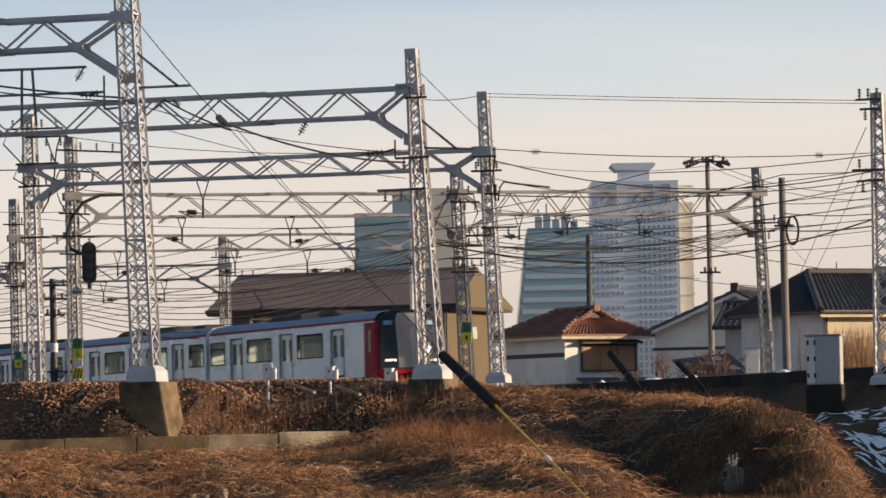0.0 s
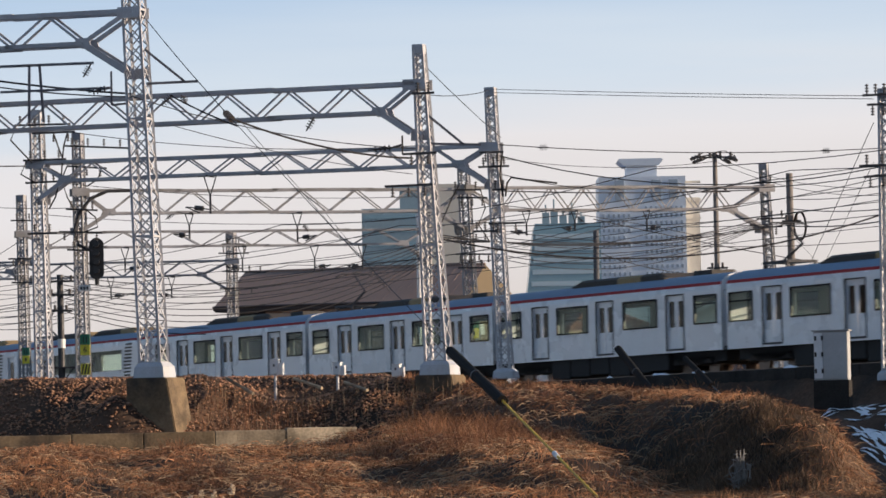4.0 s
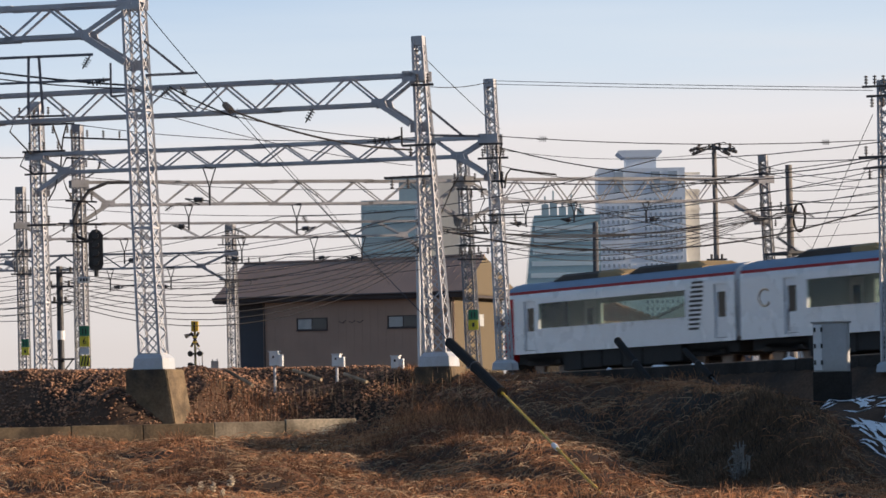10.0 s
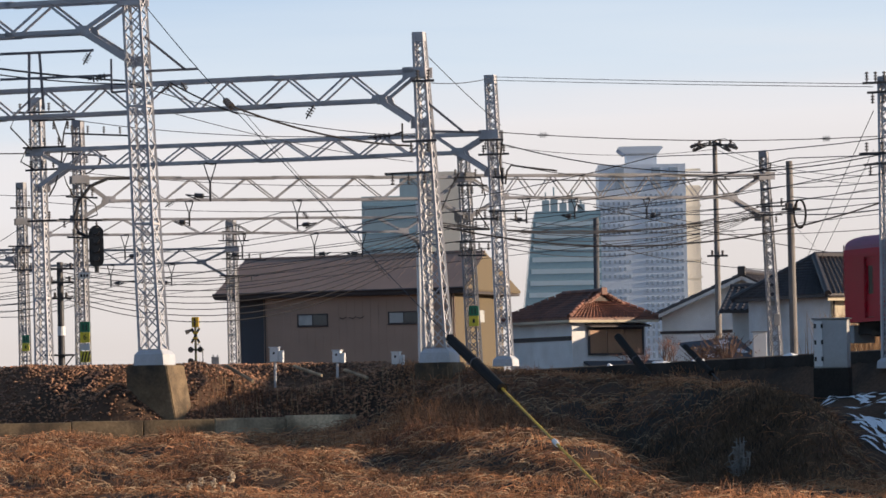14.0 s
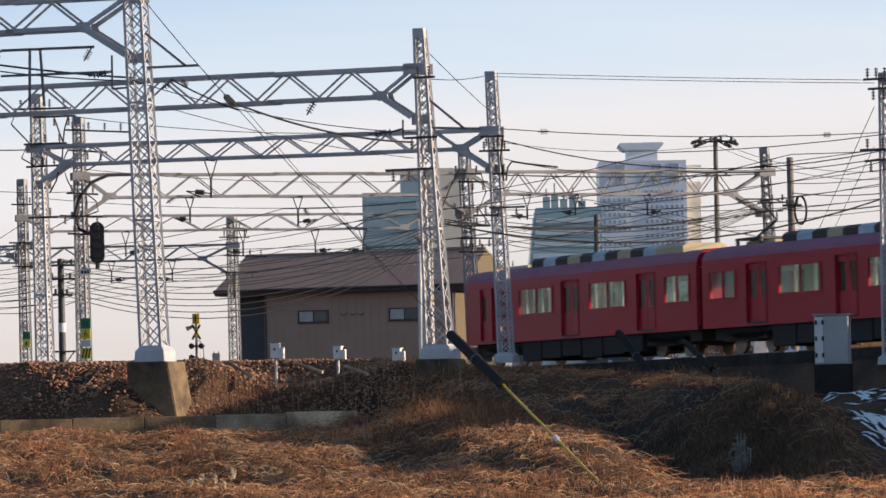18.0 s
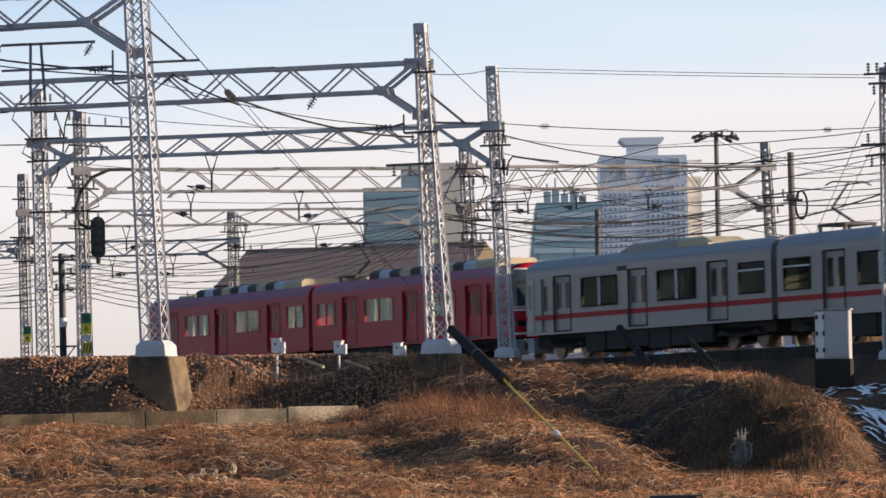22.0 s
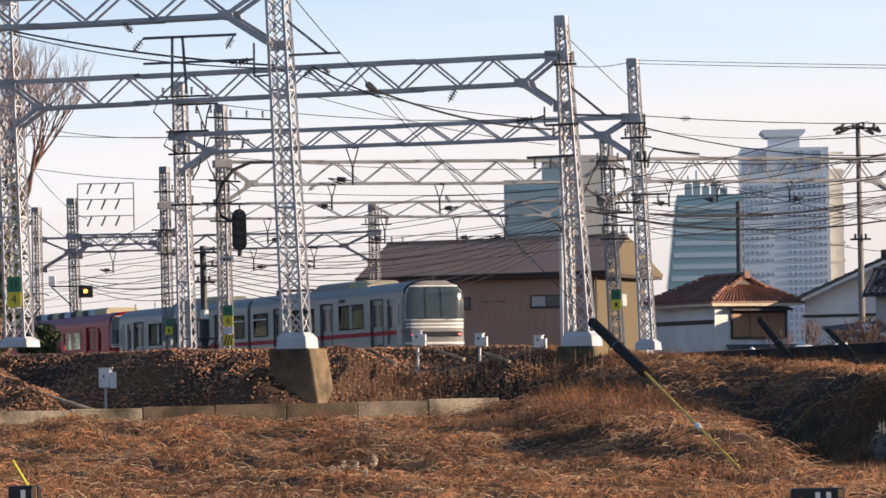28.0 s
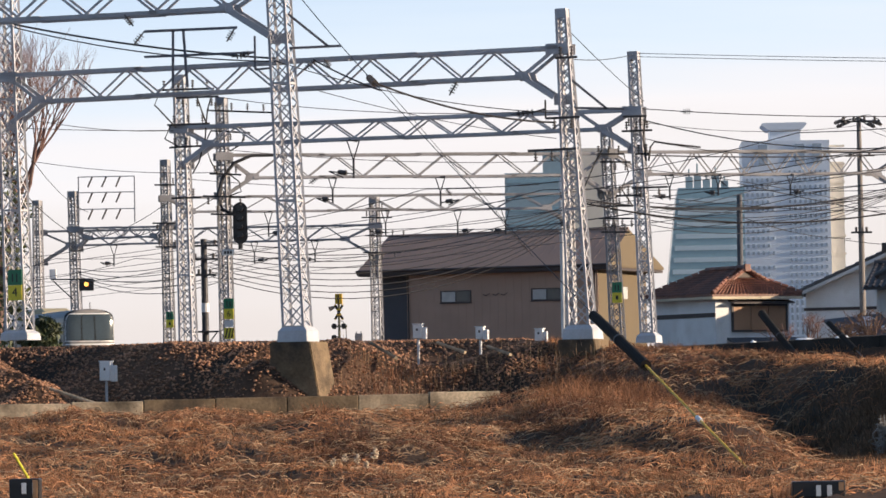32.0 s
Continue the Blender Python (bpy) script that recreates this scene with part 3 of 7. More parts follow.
CABLES = (
    ((-8.58, 127.20, 10.45), (-5.79, 119.00, 6.94), 0.05, 0.018),
    ((-5.79, 119.00, 6.94), (0.12, 95.00, -0.08), 0.05, 0.014),
    ((-0.50, 130.50, 9.27), (2.08, 152.00, 8.49), 0.05, 0.016),
    ((1.83, 153.00, 10.26), (13.17, 132.00, 8.15), 0.03, 0.010),
    ((1.83, 153.00, 10.14), (13.17, 132.00, 8.06), 0.03, 0.010),
    ((-0.40, 131.50, 8.41), (1.75, 153.00, 10.22), 0.1, 0.013),
    ((1.99, 153.00, 8.30), (17.06, 160.00, 8.39), 0.25, 0.016),
    ((2.06, 153.00, 7.90), (15.10, 150.00, 7.06), 0.8, 0.02),
    ((2.05, 153.00, 7.26), (9.07, 175.00, 7.95), 0.3, 0.016),
    ((9.07, 175.00, 7.95), (15.19, 150.00, 6.82), 0.25, 0.018),
    ((2.05, 160.00, 7.06), (13.36, 184.00, 8.24), 0.1, 0.025),
    ((-0.06, 150.00, 5.01), (13.45, 184.00, 7.00), 0.7, 0.022),
    ((-0.06, 150.00, 4.87), (16.17, 160.00, 5.91), 1.1, 0.03),
    ((-0.06, 150.00, 4.93), (14.32, 180.00, 6.59), 0.5, 0.022),
    ((14.32, 180.00, 6.50), (16.17, 160.00, 5.66), 0.1, 0.025),
    ((2.04, 160.00, 6.54), (14.77, 220.00, 7.48), -0.2, 0.016),
    ((6.08, 175.00, 6.69), (18.08, 200.00, 5.57), 0.1, 0.02),
    ((6.76, 185.00, 5.68), (12.10, 200.00, 5.27), 0.2, 0.016),
    ((11.83, 200.00, 5.22), (20.15, 200.00, 5.06), 0.3, 0.014),
    ((13.37, 210.00, 11.25), (20.22, 190.00, 8.65), 0.6, 0.013),
    ((13.36, 210.00, 11.03), (20.21, 190.00, 8.28), 0.6, 0.013),
    ((2.07, 200.00, 10.93), (13.15, 210.00, 11.09), 0.4, 0.013),
    ((14.46, 180.00, 7.60), (16.87, 165.00, 7.01), 0.1, 0.016),
    ((14.46, 180.00, 7.20), (16.85, 165.00, 6.37), 0.1, 0.02),
    ((2.02, 160.00, 5.60), (17.16, 170.00, 5.38), 0.4, 0.014),
    ((2.94, 160.00, 4.96), (9.31, 180.00, 7.34), 0.1, 0.014),
    ((14.43, 180.00, 6.12), (17.05, 200.00, 5.90), 0.0, 0.012),
    ((13.95, 140.00, 7.89), (15.94, 190.00, 5.15), 0.0, 0.014),
    ((13.92, 140.00, 6.61), (16.56, 190.00, 5.13), 0.0, 0.012),
    ((-5.87, 119.00, 6.94), (-0.86, 130.50, 6.43), 0.25, 0.03),
    ((-7.92, 127.20, 8.21), (-5.85, 125.00, 7.10), 0.05, 0.025),
    ((-18.17, 137.20, 10.36), (-9.05, 127.20, 8.27), 0.15, 0.03),
    ((-18.17, 137.20, 10.27), (-9.05, 127.20, 8.18), 0.25, 0.02),
    ((-9.05, 127.20, 8.20), (-0.77, 131.50, 6.78), 0.3, 0.014),
    ((-13.97, 158.00, 9.48), (-0.88, 150.00, 8.11), 0.35, 0.013),
    ((-19.72, 150.00, 8.28), (-14.81, 158.00, 8.19), 0.2, 0.013),
    ((-21.04, 160.00, 8.54), (-10.63, 170.00, 9.15), 0.2, 0.013),
    ((-9.01, 140.00, 8.36), (-1.06, 160.00, 7.74), 0.2, 0.013),
    ((-15.95, 170.00, 8.41), (-1.21, 180.00, 8.01), 0.3, 0.013),
    ((-17.85, 190.00, 8.14), (-2.15, 200.00, 8.04), 0.3, 0.014),
    ((-25.54, 200.00, 9.59), (-15.27, 180.00, 7.82), 0.2, 0.014),
    ((-19.53, 150.00, 7.30), (-25.27, 220.00, 8.11), 0.4, 0.016),
    ((-19.56, 150.00, 5.73), (-25.29, 220.00, 6.68), 0.3, 0.02),
    ((-25.29, 220.00, 6.68), (-19.96, 208.00, 8.03), 0.3, 0.018),
    ((-7.01, 150.00, 9.21), (-2.73, 200.00, 4.98), 0.0, 0.015),
    ((-5.20, 180.00, 7.86), (-2.72, 220.00, 5.39), 0.0, 0.014),
)
for c in CABLES:
    cable(*c)
# feeder cables that sweep from the masts towards the brown house
for i in range(9):
    a = Vector((-16.83, 192.00, 5.48)) + Vector((0.02 * i, 0.04 * i, -0.2 * i))
    b = Vector((-0.81, 212.00, 7.62)) + Vector((0, 0.03 * i, -0.13 * i))
    cable(a, b, 1.1 + 0.12 * i, 0.02, "slack black feeder cable between masts", 16)
for i in range(5):
    a = Vector((-26.82, 228.00, 5.52)) + Vector((0, i * 0.5, -0.14 * i))
    b = Vector((-15.92, 190.00, 4.94)) + Vector((0, i * 0.5, -0.3 * i))
    cable(a, b, 0.5 + 0.05 * i, 0.018, "slack black feeder cable between masts", 12)
for i in range(6):
    a = Vector((2.07, 165.00, 5.58)) + Vector((0, 0.7 * i, -0.13 * i))
    b = Vector((13.52, 185.00, 6.90)) + Vector((0, 0.5 * i, -0.02 * i))
    cable(a, b, 0.5 + 0.1 * i, 0.016, "slack black feeder cable between masts", 12)
# contact line with its messenger wire over each track
BESIDE = [(TRACK_B[0] + NEAR[0] * k, TRACK_B[1] + NEAR[1] * k) for k in (4.2, 9.0, -7.6)]
for base in (TRACK_A, TRACK_B, *BESIDE):
    for z, r, sag in ((5.15, 0.012, 0.0), (6.0, 0.014, 0.45)):
        for i in range(-4, 7):
            s0, s1 = i * 30.0, (i + 1) * 30.0
            p = [Vector((base[0] + AWAY[0] * s, base[1] + AWAY[1] * s, z + rail_height(base[1] + AWAY[1] * s))) for s in (s0, s1)]
            cable(p[0], p[1], sag, r, "taut contact wire above the track" if sag == 0 else "messenger wire above the track", 8)



# ---- trains ----
SILVER = mat("white_car_paint", (0.77, 0.785, 0.81), 0.28, 0.12, 0.5, 0.05, 12, 0.02)
STAINLESS = mat("brushed_stainless", (0.265, 0.255, 0.245), 0.4, 0.3, 0.5, 0.06, 14, 0.03)
SCARLET = mat("scarlet_car_paint", (0.43, 0.008, 0.026), 0.34, 0.0, 0.5, 0.1, 12, 0.03, spec=0.15)
MAROON = mat("deep_red_paint", (0.38, 0.010, 0.030), 0.5, 0.0, 0.5, 0.08, 12, 0.02, spec=0.15)
BROWN_BOX = mat("brown_housing", (0.055, 0.044, 0.034), 0.7, 0.0, 1.5, 0.2, 20, 0.05)
BLUE_ROOF = mat("blue_roof_paint", (0.20, 0.285, 0.41), 0.5, 0.0, 0.8, 0.1, 15, 0.03)
RED_ROOF = mat("dusty_red_roof", (0.30, 0.10, 0.16), 0.6, 0.0, 0.8, 0.12, 15, 0.05)
GREY_ROOF = mat("grey_roof", (0.26, 0.28, 0.31), 0.6, 0.0, 0.8, 0.12, 15, 0.05)
UNDER = mat("underframe_black", (0.022, 0.020, 0.019), 0.8, 0.0, 2, 0.3, 20, 0.2)
GRIME = mat("brown_brake_dust", (0.045, 0.034, 0.027), 0.8, 0.2, 2, 0.3, 20, 0.2)
EMBLEM = mat("pale_orange_paint", (0.66, 0.47, 0.30), 0.5, 0.0, 1.5, 0.1, 20, 0.0)
OCHRE_BOX = mat("ochre_housing", (0.34, 0.23, 0.10), 0.6, 0.0, 1.5, 0.12, 20, 0.05)
CREAM = mat("cream_housing", (0.46, 0.40, 0.26), 0.6, 0.0, 1.5, 0.12, 20, 0.05)
PALE_BLUE = mat("pale_blue_housing", (0.42, 0.52, 0.62), 0.6, 0.0, 1.5, 0.12, 20, 0.05)
GREY_BOX = mat("grey_housing", (0.30, 0.29, 0.28), 0.6, 0.1, 1.5, 0.12, 20, 0.05)
DARK_BOX = mat("sooty_housing", (0.05, 0.045, 0.04), 0.7, 0.1, 1.5, 0.2, 20, 0.05)
INSIDE = mat("interior_panel", (0.46, 0.47, 0.43), 0.7, 0.0, 2, 0.06, 20, 0.0)
INSIDE_GREY = mat("grey_interior_panel", (0.34, 0.38, 0.37), 0.7, 0.0, 2, 0.06, 20, 0.0)
SEAT = mat("seat_cloth", (0.10, 0.08, 0.10), 0.9, 0.0, 2, 0.2, 40, 0.1)
DARK_PANE = glass("dark_pane", (0.16, 0.14, 0.12), 0.05, 0.3, 0.15, 0.12)
SEE_PANE = glass("see_through_pane", (0.90, 0.97, 0.93), 0.04, 0.86, 0.4, 0.4)
SMOKED_PANE = glass("smoked_pane", (0.50, 0.54, 0.47), 0.04, 0.78, 0.1, 0.15)
SILVER_PANEL = mat("silver_front_panel", (0.30, 0.28, 0.28), 0.55, 0.15, 0.6, 0.08, 14, 0.02)
DISPLAY = mat("pale_blue_display", (0.20, 0.38, 0.52), 0.3, 0.0, 2, 0.1, 20, 0.0)
CLEAR_PANE = glass("clear_pane", (0.88, 0.97, 0.90), 0.03, 0.75, 0.3)
GREY_CASE = mat("grey_case_paint", (0.42, 0.43, 0.44), 0.5, 0, 1.2, 0.08, 20, 0.03, stain=(0.36, 0.36, 0.35))
VISOR = mat("black_visor", (0.012, 0.013, 0.016), 0.08, 0.0, 1, 0.1, 10, 0.0)
TUBE_LIGHT = glow("fluorescent_tube", (1.0, 0.96, 0.85), 1.4)
HEADLIGHT = glow("headlight", (1.0, 0.85, 0.6), 3.0)
TAILLIGHT = glow("taillight", (1.0, 0.06, 0.04), 2.5)

HALF, SILL, EAVE = 1.37, 0.88, 3.02  # half width, lower edge and upper edge of a car's side
ARC = ((1.37, 3.02), (1.36, 3.14), (1.35, 3.20), (1.33, 3.31), (1.22, 3.46), (0.98, 3.58), (0.6, 3.66), (0.0, 3.70))


def shell(x0, x1, k0, k1, bm=None):
    """A stretch of the roof's skin, from point k0 to k1 of its arc, on both sides."""
    bm = bm or bmesh.new()
    pts = list(ARC[k0:k1 + 1])
    runs = [pts + [(-y, z) for y, z in pts[::-1] if y > 0]] if k1 == len(ARC) - 1 else [pts, [(-y, z) for y, z in pts[::-1]]]
    for run in runs:
        a = [bm.verts.new((x0, y, z)) for y, z in run]
        b = [bm.verts.new((x1, y, z)) for y, z in run]
        for i in range(len(run) - 1):
            f = bm.faces.new((a[i], b[i], b[i + 1], a[i + 1]))
            f.smooth = True
    return bm


def bogie(car, x):
    ob = part("bogie", box(x - 1.6, x + 1.6, -1.05, 1.05, 0.42, 0.72), UNDER, car, "dark steel bogie")
    for y in (-1.1, 1.1):
        part("side_frame", prism([(x - 1.5, 0.45), (x + 1.5, 0.45), (x + 1.3, 0.62), (x + 0.5, 0.4), (x - 0.5, 0.4), (x - 1.3, 0.62)], y - 0.08, y + 0.08), GRIME, ob)
        for dx in (-1.05, 1.05):
            part("wheel", tube([(x + dx, y * 0.68 - 0.07, 0.43), (x + dx, y * 0.68 + 0.07, 0.43)], 0.43, 20), RAIL, ob)
    return ob


def cooler(car, x0, x1, colours, high=0.30, wide=0.85, rounded=True, label="roof cooling unit"):
    """A cooling unit on the roof, of one or more sections."""
    n = len(colours)
    base_z = 3.58
    for i, c in enumerate(colours):
        a, b = x0 + (x1 - x0) * i / n, x0 + (x1 - x0) * (i + 1) / n
        out = [(-wide, base_z), (-wide, base_z + high * 0.7), (-wide * 0.8, base_z + high), (wide * 0.8, base_z + high), (wide, base_z + high * 0.7), (wide, base_z)]
        bm = bmesh.new()
        ends = [(a, 1.0), (b, 1.0)]
        if rounded and i == 0:
            ends = [(a, 0.35), (a + 0.6, 1.0), (b, 1.0)]
        if rounded and i == n - 1:
            ends = ends[:-1] + [(b - 0.6, 1.0), (b, 0.35)]
        rings = [[bm.verts.new((x, y, base_z + (z - base_z) * k)) for y, z in out] for x, k in ends]
        for p, q in zip(rings, rings[1:]):
            for j in range(len(out) - 1):
                bm.faces.new((p[j], p[j + 1], q[j + 1], q[j]))
        bm.faces.new(rings[0])
        bm.faces.new(rings[-1][::-1])
        bmesh.ops.recalc_face_normals(bm, faces=bm.faces)
        part("cooling_unit", bm, c, car, label)


def pantograph(car, x, way, high=1.35):
    """A single-arm current collector that reaches the contact wire."""
    ob = part("pantograph_base", box(x - 0.9, x + 0.9, -0.6, 0.6, 3.82, 3.9), DARK_STEEL, car, "dark pantograph frame")
    for dx in (-0.8, 0.8):
        for y in (-0.55, 0.55):
            part("insulator", tube([(x + dx, y, 3.62), (x + dx, y, 3.84)], 0.07, 8), PORCELAIN, ob)
    k = (x + way * 0.95, 0, 3.9 + high * 0.42)
    part("lower_arm", bar((x - way * 0.5, 0, 3.9), k, 0.07), DARK_STEEL, ob)
    part("upper_arm", bar(k, (x - way * 0.15, 0, 3.9 + high * 0.97), 0.05), DARK_STEEL, ob)
    part("contact_shoe", tube([(x - way * 0.15, -0.85, 3.9 + high - 0.12), (x - way * 0.15, -0.6, 3.9 + high), (x - way * 0.15, 0.6, 3.9 + high), (x - way * 0.15, 0.85, 3.9 + high - 0.12)], 0.03, 6), DARK_STEEL, ob)


def side_layout(kind):
    """Openings along one side: windows and doors, from the middle of the car."""
    wins, doors = [], []
    if kind == "commuter":
        doors = [-5.4, 0.1, 5.75]
        wins = [(-7.95, 1.75, 1.86, 2.86), (-2.6, 2.6, 1.86, 2.86), (3.0, 2.7, 1.86, 2.86), (8.1, 1.7, 1.86, 2.86)]
    elif kind == "lead":
        doors = [-6.0, -0.25, 5.4]
        wins = [(-8.25, 1.7, 1.86, 2.86), (-3.3, 2.75, 1.86, 2.86), (2.45, 2.75, 1.86, 2.86)]
    elif kind == "express":
        wins = [(-0.45, 12.1, 1.80, 2.82)]
    elif kind == "express_end":
        wins = [(0.55, 10.1, 1.80, 2.82)]
    elif kind == "red":
        doors = [-5.5, 0.45, 6.3]
        wins = [(-7.85, 1.8, 1.86, 2.80), (-2.55, 2.8, 1.86, 2.80), (3.25, 2.8, 1.86, 2.80)]
    elif kind == "grey":
        doors = [-5.55, 0.35, 6.3]
        wins = [(-7.95, 1.75, 1.80, 2.82), (-2.6, 2.8, 1.80, 2.82), (3.3, 2.8, 1.80, 2.82)]
    return wins, doors


def make_car(name, kind, label, paint, roof, pane, cab=None, flip=1):
    """One railway car; x runs towards its leading end, the rails are at z = 0. cab: +1, -1 or None, the end that has a driver's cab."""
    car = thing(name, Matrix.Identity(4), label, "train car", "cars of the trains")
    long = 9.3
    wins, doors = side_layout(kind)
    if flip < 0:
        wins, doors = [(-x, w, a, b) for x, w, a, b in wins], [-x for x in doors]
    slim = []
    if kind == "express":
        slim = [(-7.35 * flip, 0.95), (8.2 * flip, 0.95)]
    if kind == "express_end":
        slim = [(-5.7, 0.95), (8.2, 0.95)]
    if cab and kind in ("red", "grey"):
        slim = [(7.75 * cab, 0.55)]
    for side in (-1, 1):
        holes = [(x - w / 2, x + w / 2, a, b) for x, w, a, b in wins]
        holes += [(x - 0.68, x + 0.68, 1.0, 2.95) for x in doors]
        holes += [(x - w / 2, x + w / 2, 1.0, 2.92) for x, w in slim]
        bm = panel(-long, long, SILL, EAVE, -HALF, 0.06, holes)
        if side > 0:
            bmesh.ops.rotate(bm, verts=bm.verts, cent=(0, 0, 0), matrix=Matrix.Scale(-1, 3, (0, 1, 0)))
            bmesh.ops.reverse_faces(bm, faces=bm.faces)
        part("side_wall", bm, paint, car)
        y0 = side * (HALF - 0.035)
        for x, w, a, b in wins:
            px = part("window", box(x - w / 2, x + w / 2, y0 - 0.008, y0 + 0.008, a, b), pane, car, "tinted window pane")
            px.visible_shadow = False
            bm = bmesh.new()
            yo = side * (HALF + 0.006)
            for p, q in (((x - w / 2, a), (x + w / 2, a)), ((x - w / 2, b), (x + w / 2, b)), ((x - w / 2, a), (x - w / 2, b)), ((x + w / 2, a), (x + w / 2, b))):
                bar((p[0], yo, p[1]), (q[0], yo, q[1]), 0.05, 0.05, bm)
            if kind in ("commuter", "lead") and w < 2:
                bar((x - w / 2, yo, b - 0.3), (x + w / 2, yo, b - 0.3), 0.04, 0.05, bm)
            part("window_frame", bm, RUBBER if kind in ("commuter", "lead", "grey") else paint, car)
            if kind == "grey" and w > 2:
                part("mullion", bar((x, yo, a), (x, yo, b), 0.09, 0.05), WHITE_PAINT, car, "white window mullion")
            if kind == "grey" and w < 2:
                part("mullion", bar((x - w / 2, yo, b - 0.25), (x + w / 2, yo, b - 0.25), 0.06, 0.05), WHITE_PAINT, car, "white window rail")
            if kind == "red":
                part("mullion", bar((x, side * (HALF - 0.01), a), (x, side * (HALF - 0.01), b), 0.06, 0.04), paint, car)
        for x in doors:
            for s in (-1, 1):
                a, b = (x - 0.68, x - 0.01) if s < 0 else (x + 0.01, x + 0.68)
                c = (a + b) / 2
                bm = panel(a, b, 1.0, 2.95, side * (HALF - 0.09) - 0.02, 0.04, [(c - 0.2, c + 0.2, 1.80, 2.74)])
                leaf = part("door_leaf", bm, paint, car)
                g = part("door_pane", box(c - 0.2, c + 0.2, side * (HALF - 0.09) - 0.006, side * (HALF - 0.09) + 0.006, 1.80, 2.74), DARK_PANE, leaf)
                g.visible_shadow = False
            for dx in (-0.69, 0.69):
                part("door_seal", bar((x + dx, side * (HALF + 0.003), 0.98), (x + dx, side * (HALF + 0.003), 2.97), 0.05, 0.03), MAROON if kind == "red" else RUBBER, car)
            part("door_seal", bar((x - 0.7, side * (HALF + 0.003), 2.97), (x + 0.7, side * (HALF + 0.003), 2.97), 0.03, 0.04), MAROON if kind == "red" else RUBBER, car)
            part("door_step", box(x - 0.72, x + 0.72, side * HALF - 0.02, side * HALF + 0.05, 0.95, 1.0), DARK_STEEL, car, "black door step")
        for x, w in slim:
            bm = panel(x - w / 2, x + w / 2, 1.0, 2.92, side * (HALF - 0.09) - 0.02, 0.04, [(x - w * 0.3, x + w * 0.3, 1.75, 2.65)])
            leaf = part("door_leaf", bm, paint, car)
            part("door_pane", box(x - w * 0.3, x + w * 0.3, side * (HALF - 0.09) - 0.006, side * (HALF - 0.09) + 0.006, 1.75, 2.65), DARK_PANE, leaf)
        if kind in ("express", "express_end"):
            for i in range(11):
                x, z = (6.35 + 0.035 * (i - 5)) * flip, 1.35 + i * 0.165
                k = 0.50 - 0.02 * abs(i - 6)
                part("louvre_bar", box(x - k, x + k, side * HALF - 0.012, side * HALF + 0.012, z, z + 0.085), DARK_BOX, car, "dark painted louvre stripe")
        if kind == "grey":
            for a, b in zip([-long] + [q for x in sorted(doors) for q in (x + 0.69,)], [q for x in sorted(doors) for q in (x - 0.69,)] + [long]):
                part("red_band", box(a, b, side * HALF - 0.008, side * HALF + 0.008, 1.42, 1.60), RED_BAND, car, "red waist stripe")
            for x in doors:
                part("red_band", box(x - 0.67, x + 0.67, side * (HALF - 0.09) - 0.03, side * (HALF - 0.09) + 0.03, 1.42, 1.60), RED_BAND, car, "red stripe across the door")
    for side in (-1, 1):
        lining = panel(-long, long, 1.02, 2.97, -HALF + 0.07 if side < 0 else HALF - 0.09, 0.02, [(x - w / 2, x + w / 2, a, b) for x, w, a, b in wins] + [(x - 0.68, x + 0.68, 1.03, 2.95) for x in doors] + [(x - w / 2, x + w / 2, 1.03, 2.92) for x, w in slim])
        part("inner_lining", lining, INSIDE if kind == "red" else INSIDE_GREY, car, "pale inner wall lining")
        if kind == "red":
            for k in range(13):
                part("grab_pole", tube([(-7.8 + 1.3 * k, side * 0.78, 1.02), (-7.8 + 1.3 * k, side * 0.78, 2.95)], 0.035, 6), WHITE_PAINT, car, "pale grab pole")
            part("ceiling_lamp", box(-8.5, 8.5, side * 0.6 - 0.09, side * 0.6 + 0.09, 2.95, 2.98), TUBE_LIGHT, car, "lit fluorescent strip")
    part("cant_strip", shell(-long, long, 0, 2), paint, car)
    part("roof_stripe", shell(-long, long, 2, 3), RED_BAND if kind in ("commuter", "lead", "express", "express_end") else roof, car)
    part("roof", shell(-long, long, 3, len(ARC) - 1), roof, car)
    part("floor", box(-long, long, -HALF + 0.06, HALF - 0.06, SILL, 1.02), UNDER, car)
    part("ceiling_panel", box(-long, long, -1.25, 1.25, 2.98, 3.02), INSIDE if kind == "red" else INSIDE_GREY, car)
    for s in (-1, 1):
        bm = bmesh.new()
        run = [(-HALF, SILL)] + [(-y, z) for y, z in ARC] + [(y, z) for y, z in ARC[-2::-1]] + [(HALF, SILL)]
        vs = [bm.verts.new((s * long, y, z)) for y, z in run]
        bm.faces.new(vs)
        if not cab or s != cab:
            part("end_wall", bm, paint, car)
            part("gangway", box(min(s * long, s * 9.52), max(s * long, s * 9.52), -0.55, 0.55, 1.0, 3.05), UNDER, car, "black gangway bellows")
        else:
            bm.free()
    for x in (-6.6, 6.6):
        bogie(car, x)
    part("underframe", box(-9.0, 9.0, -1.05, 1.05, 0.50, SILL - 0.003), UNDER, car, "sooty underframe")
    for i, x in enumerate((-3.9, -2.25, -0.6, 1.05, 2.7, 4.2)):
        part("equipment_box", box(x - 0.8, x + 0.75, -1.25, 1.25, 0.16 + 0.05 * (i % 3), SILL, bevel=0.03), UNDER, car, "dark equipment box under the floor")
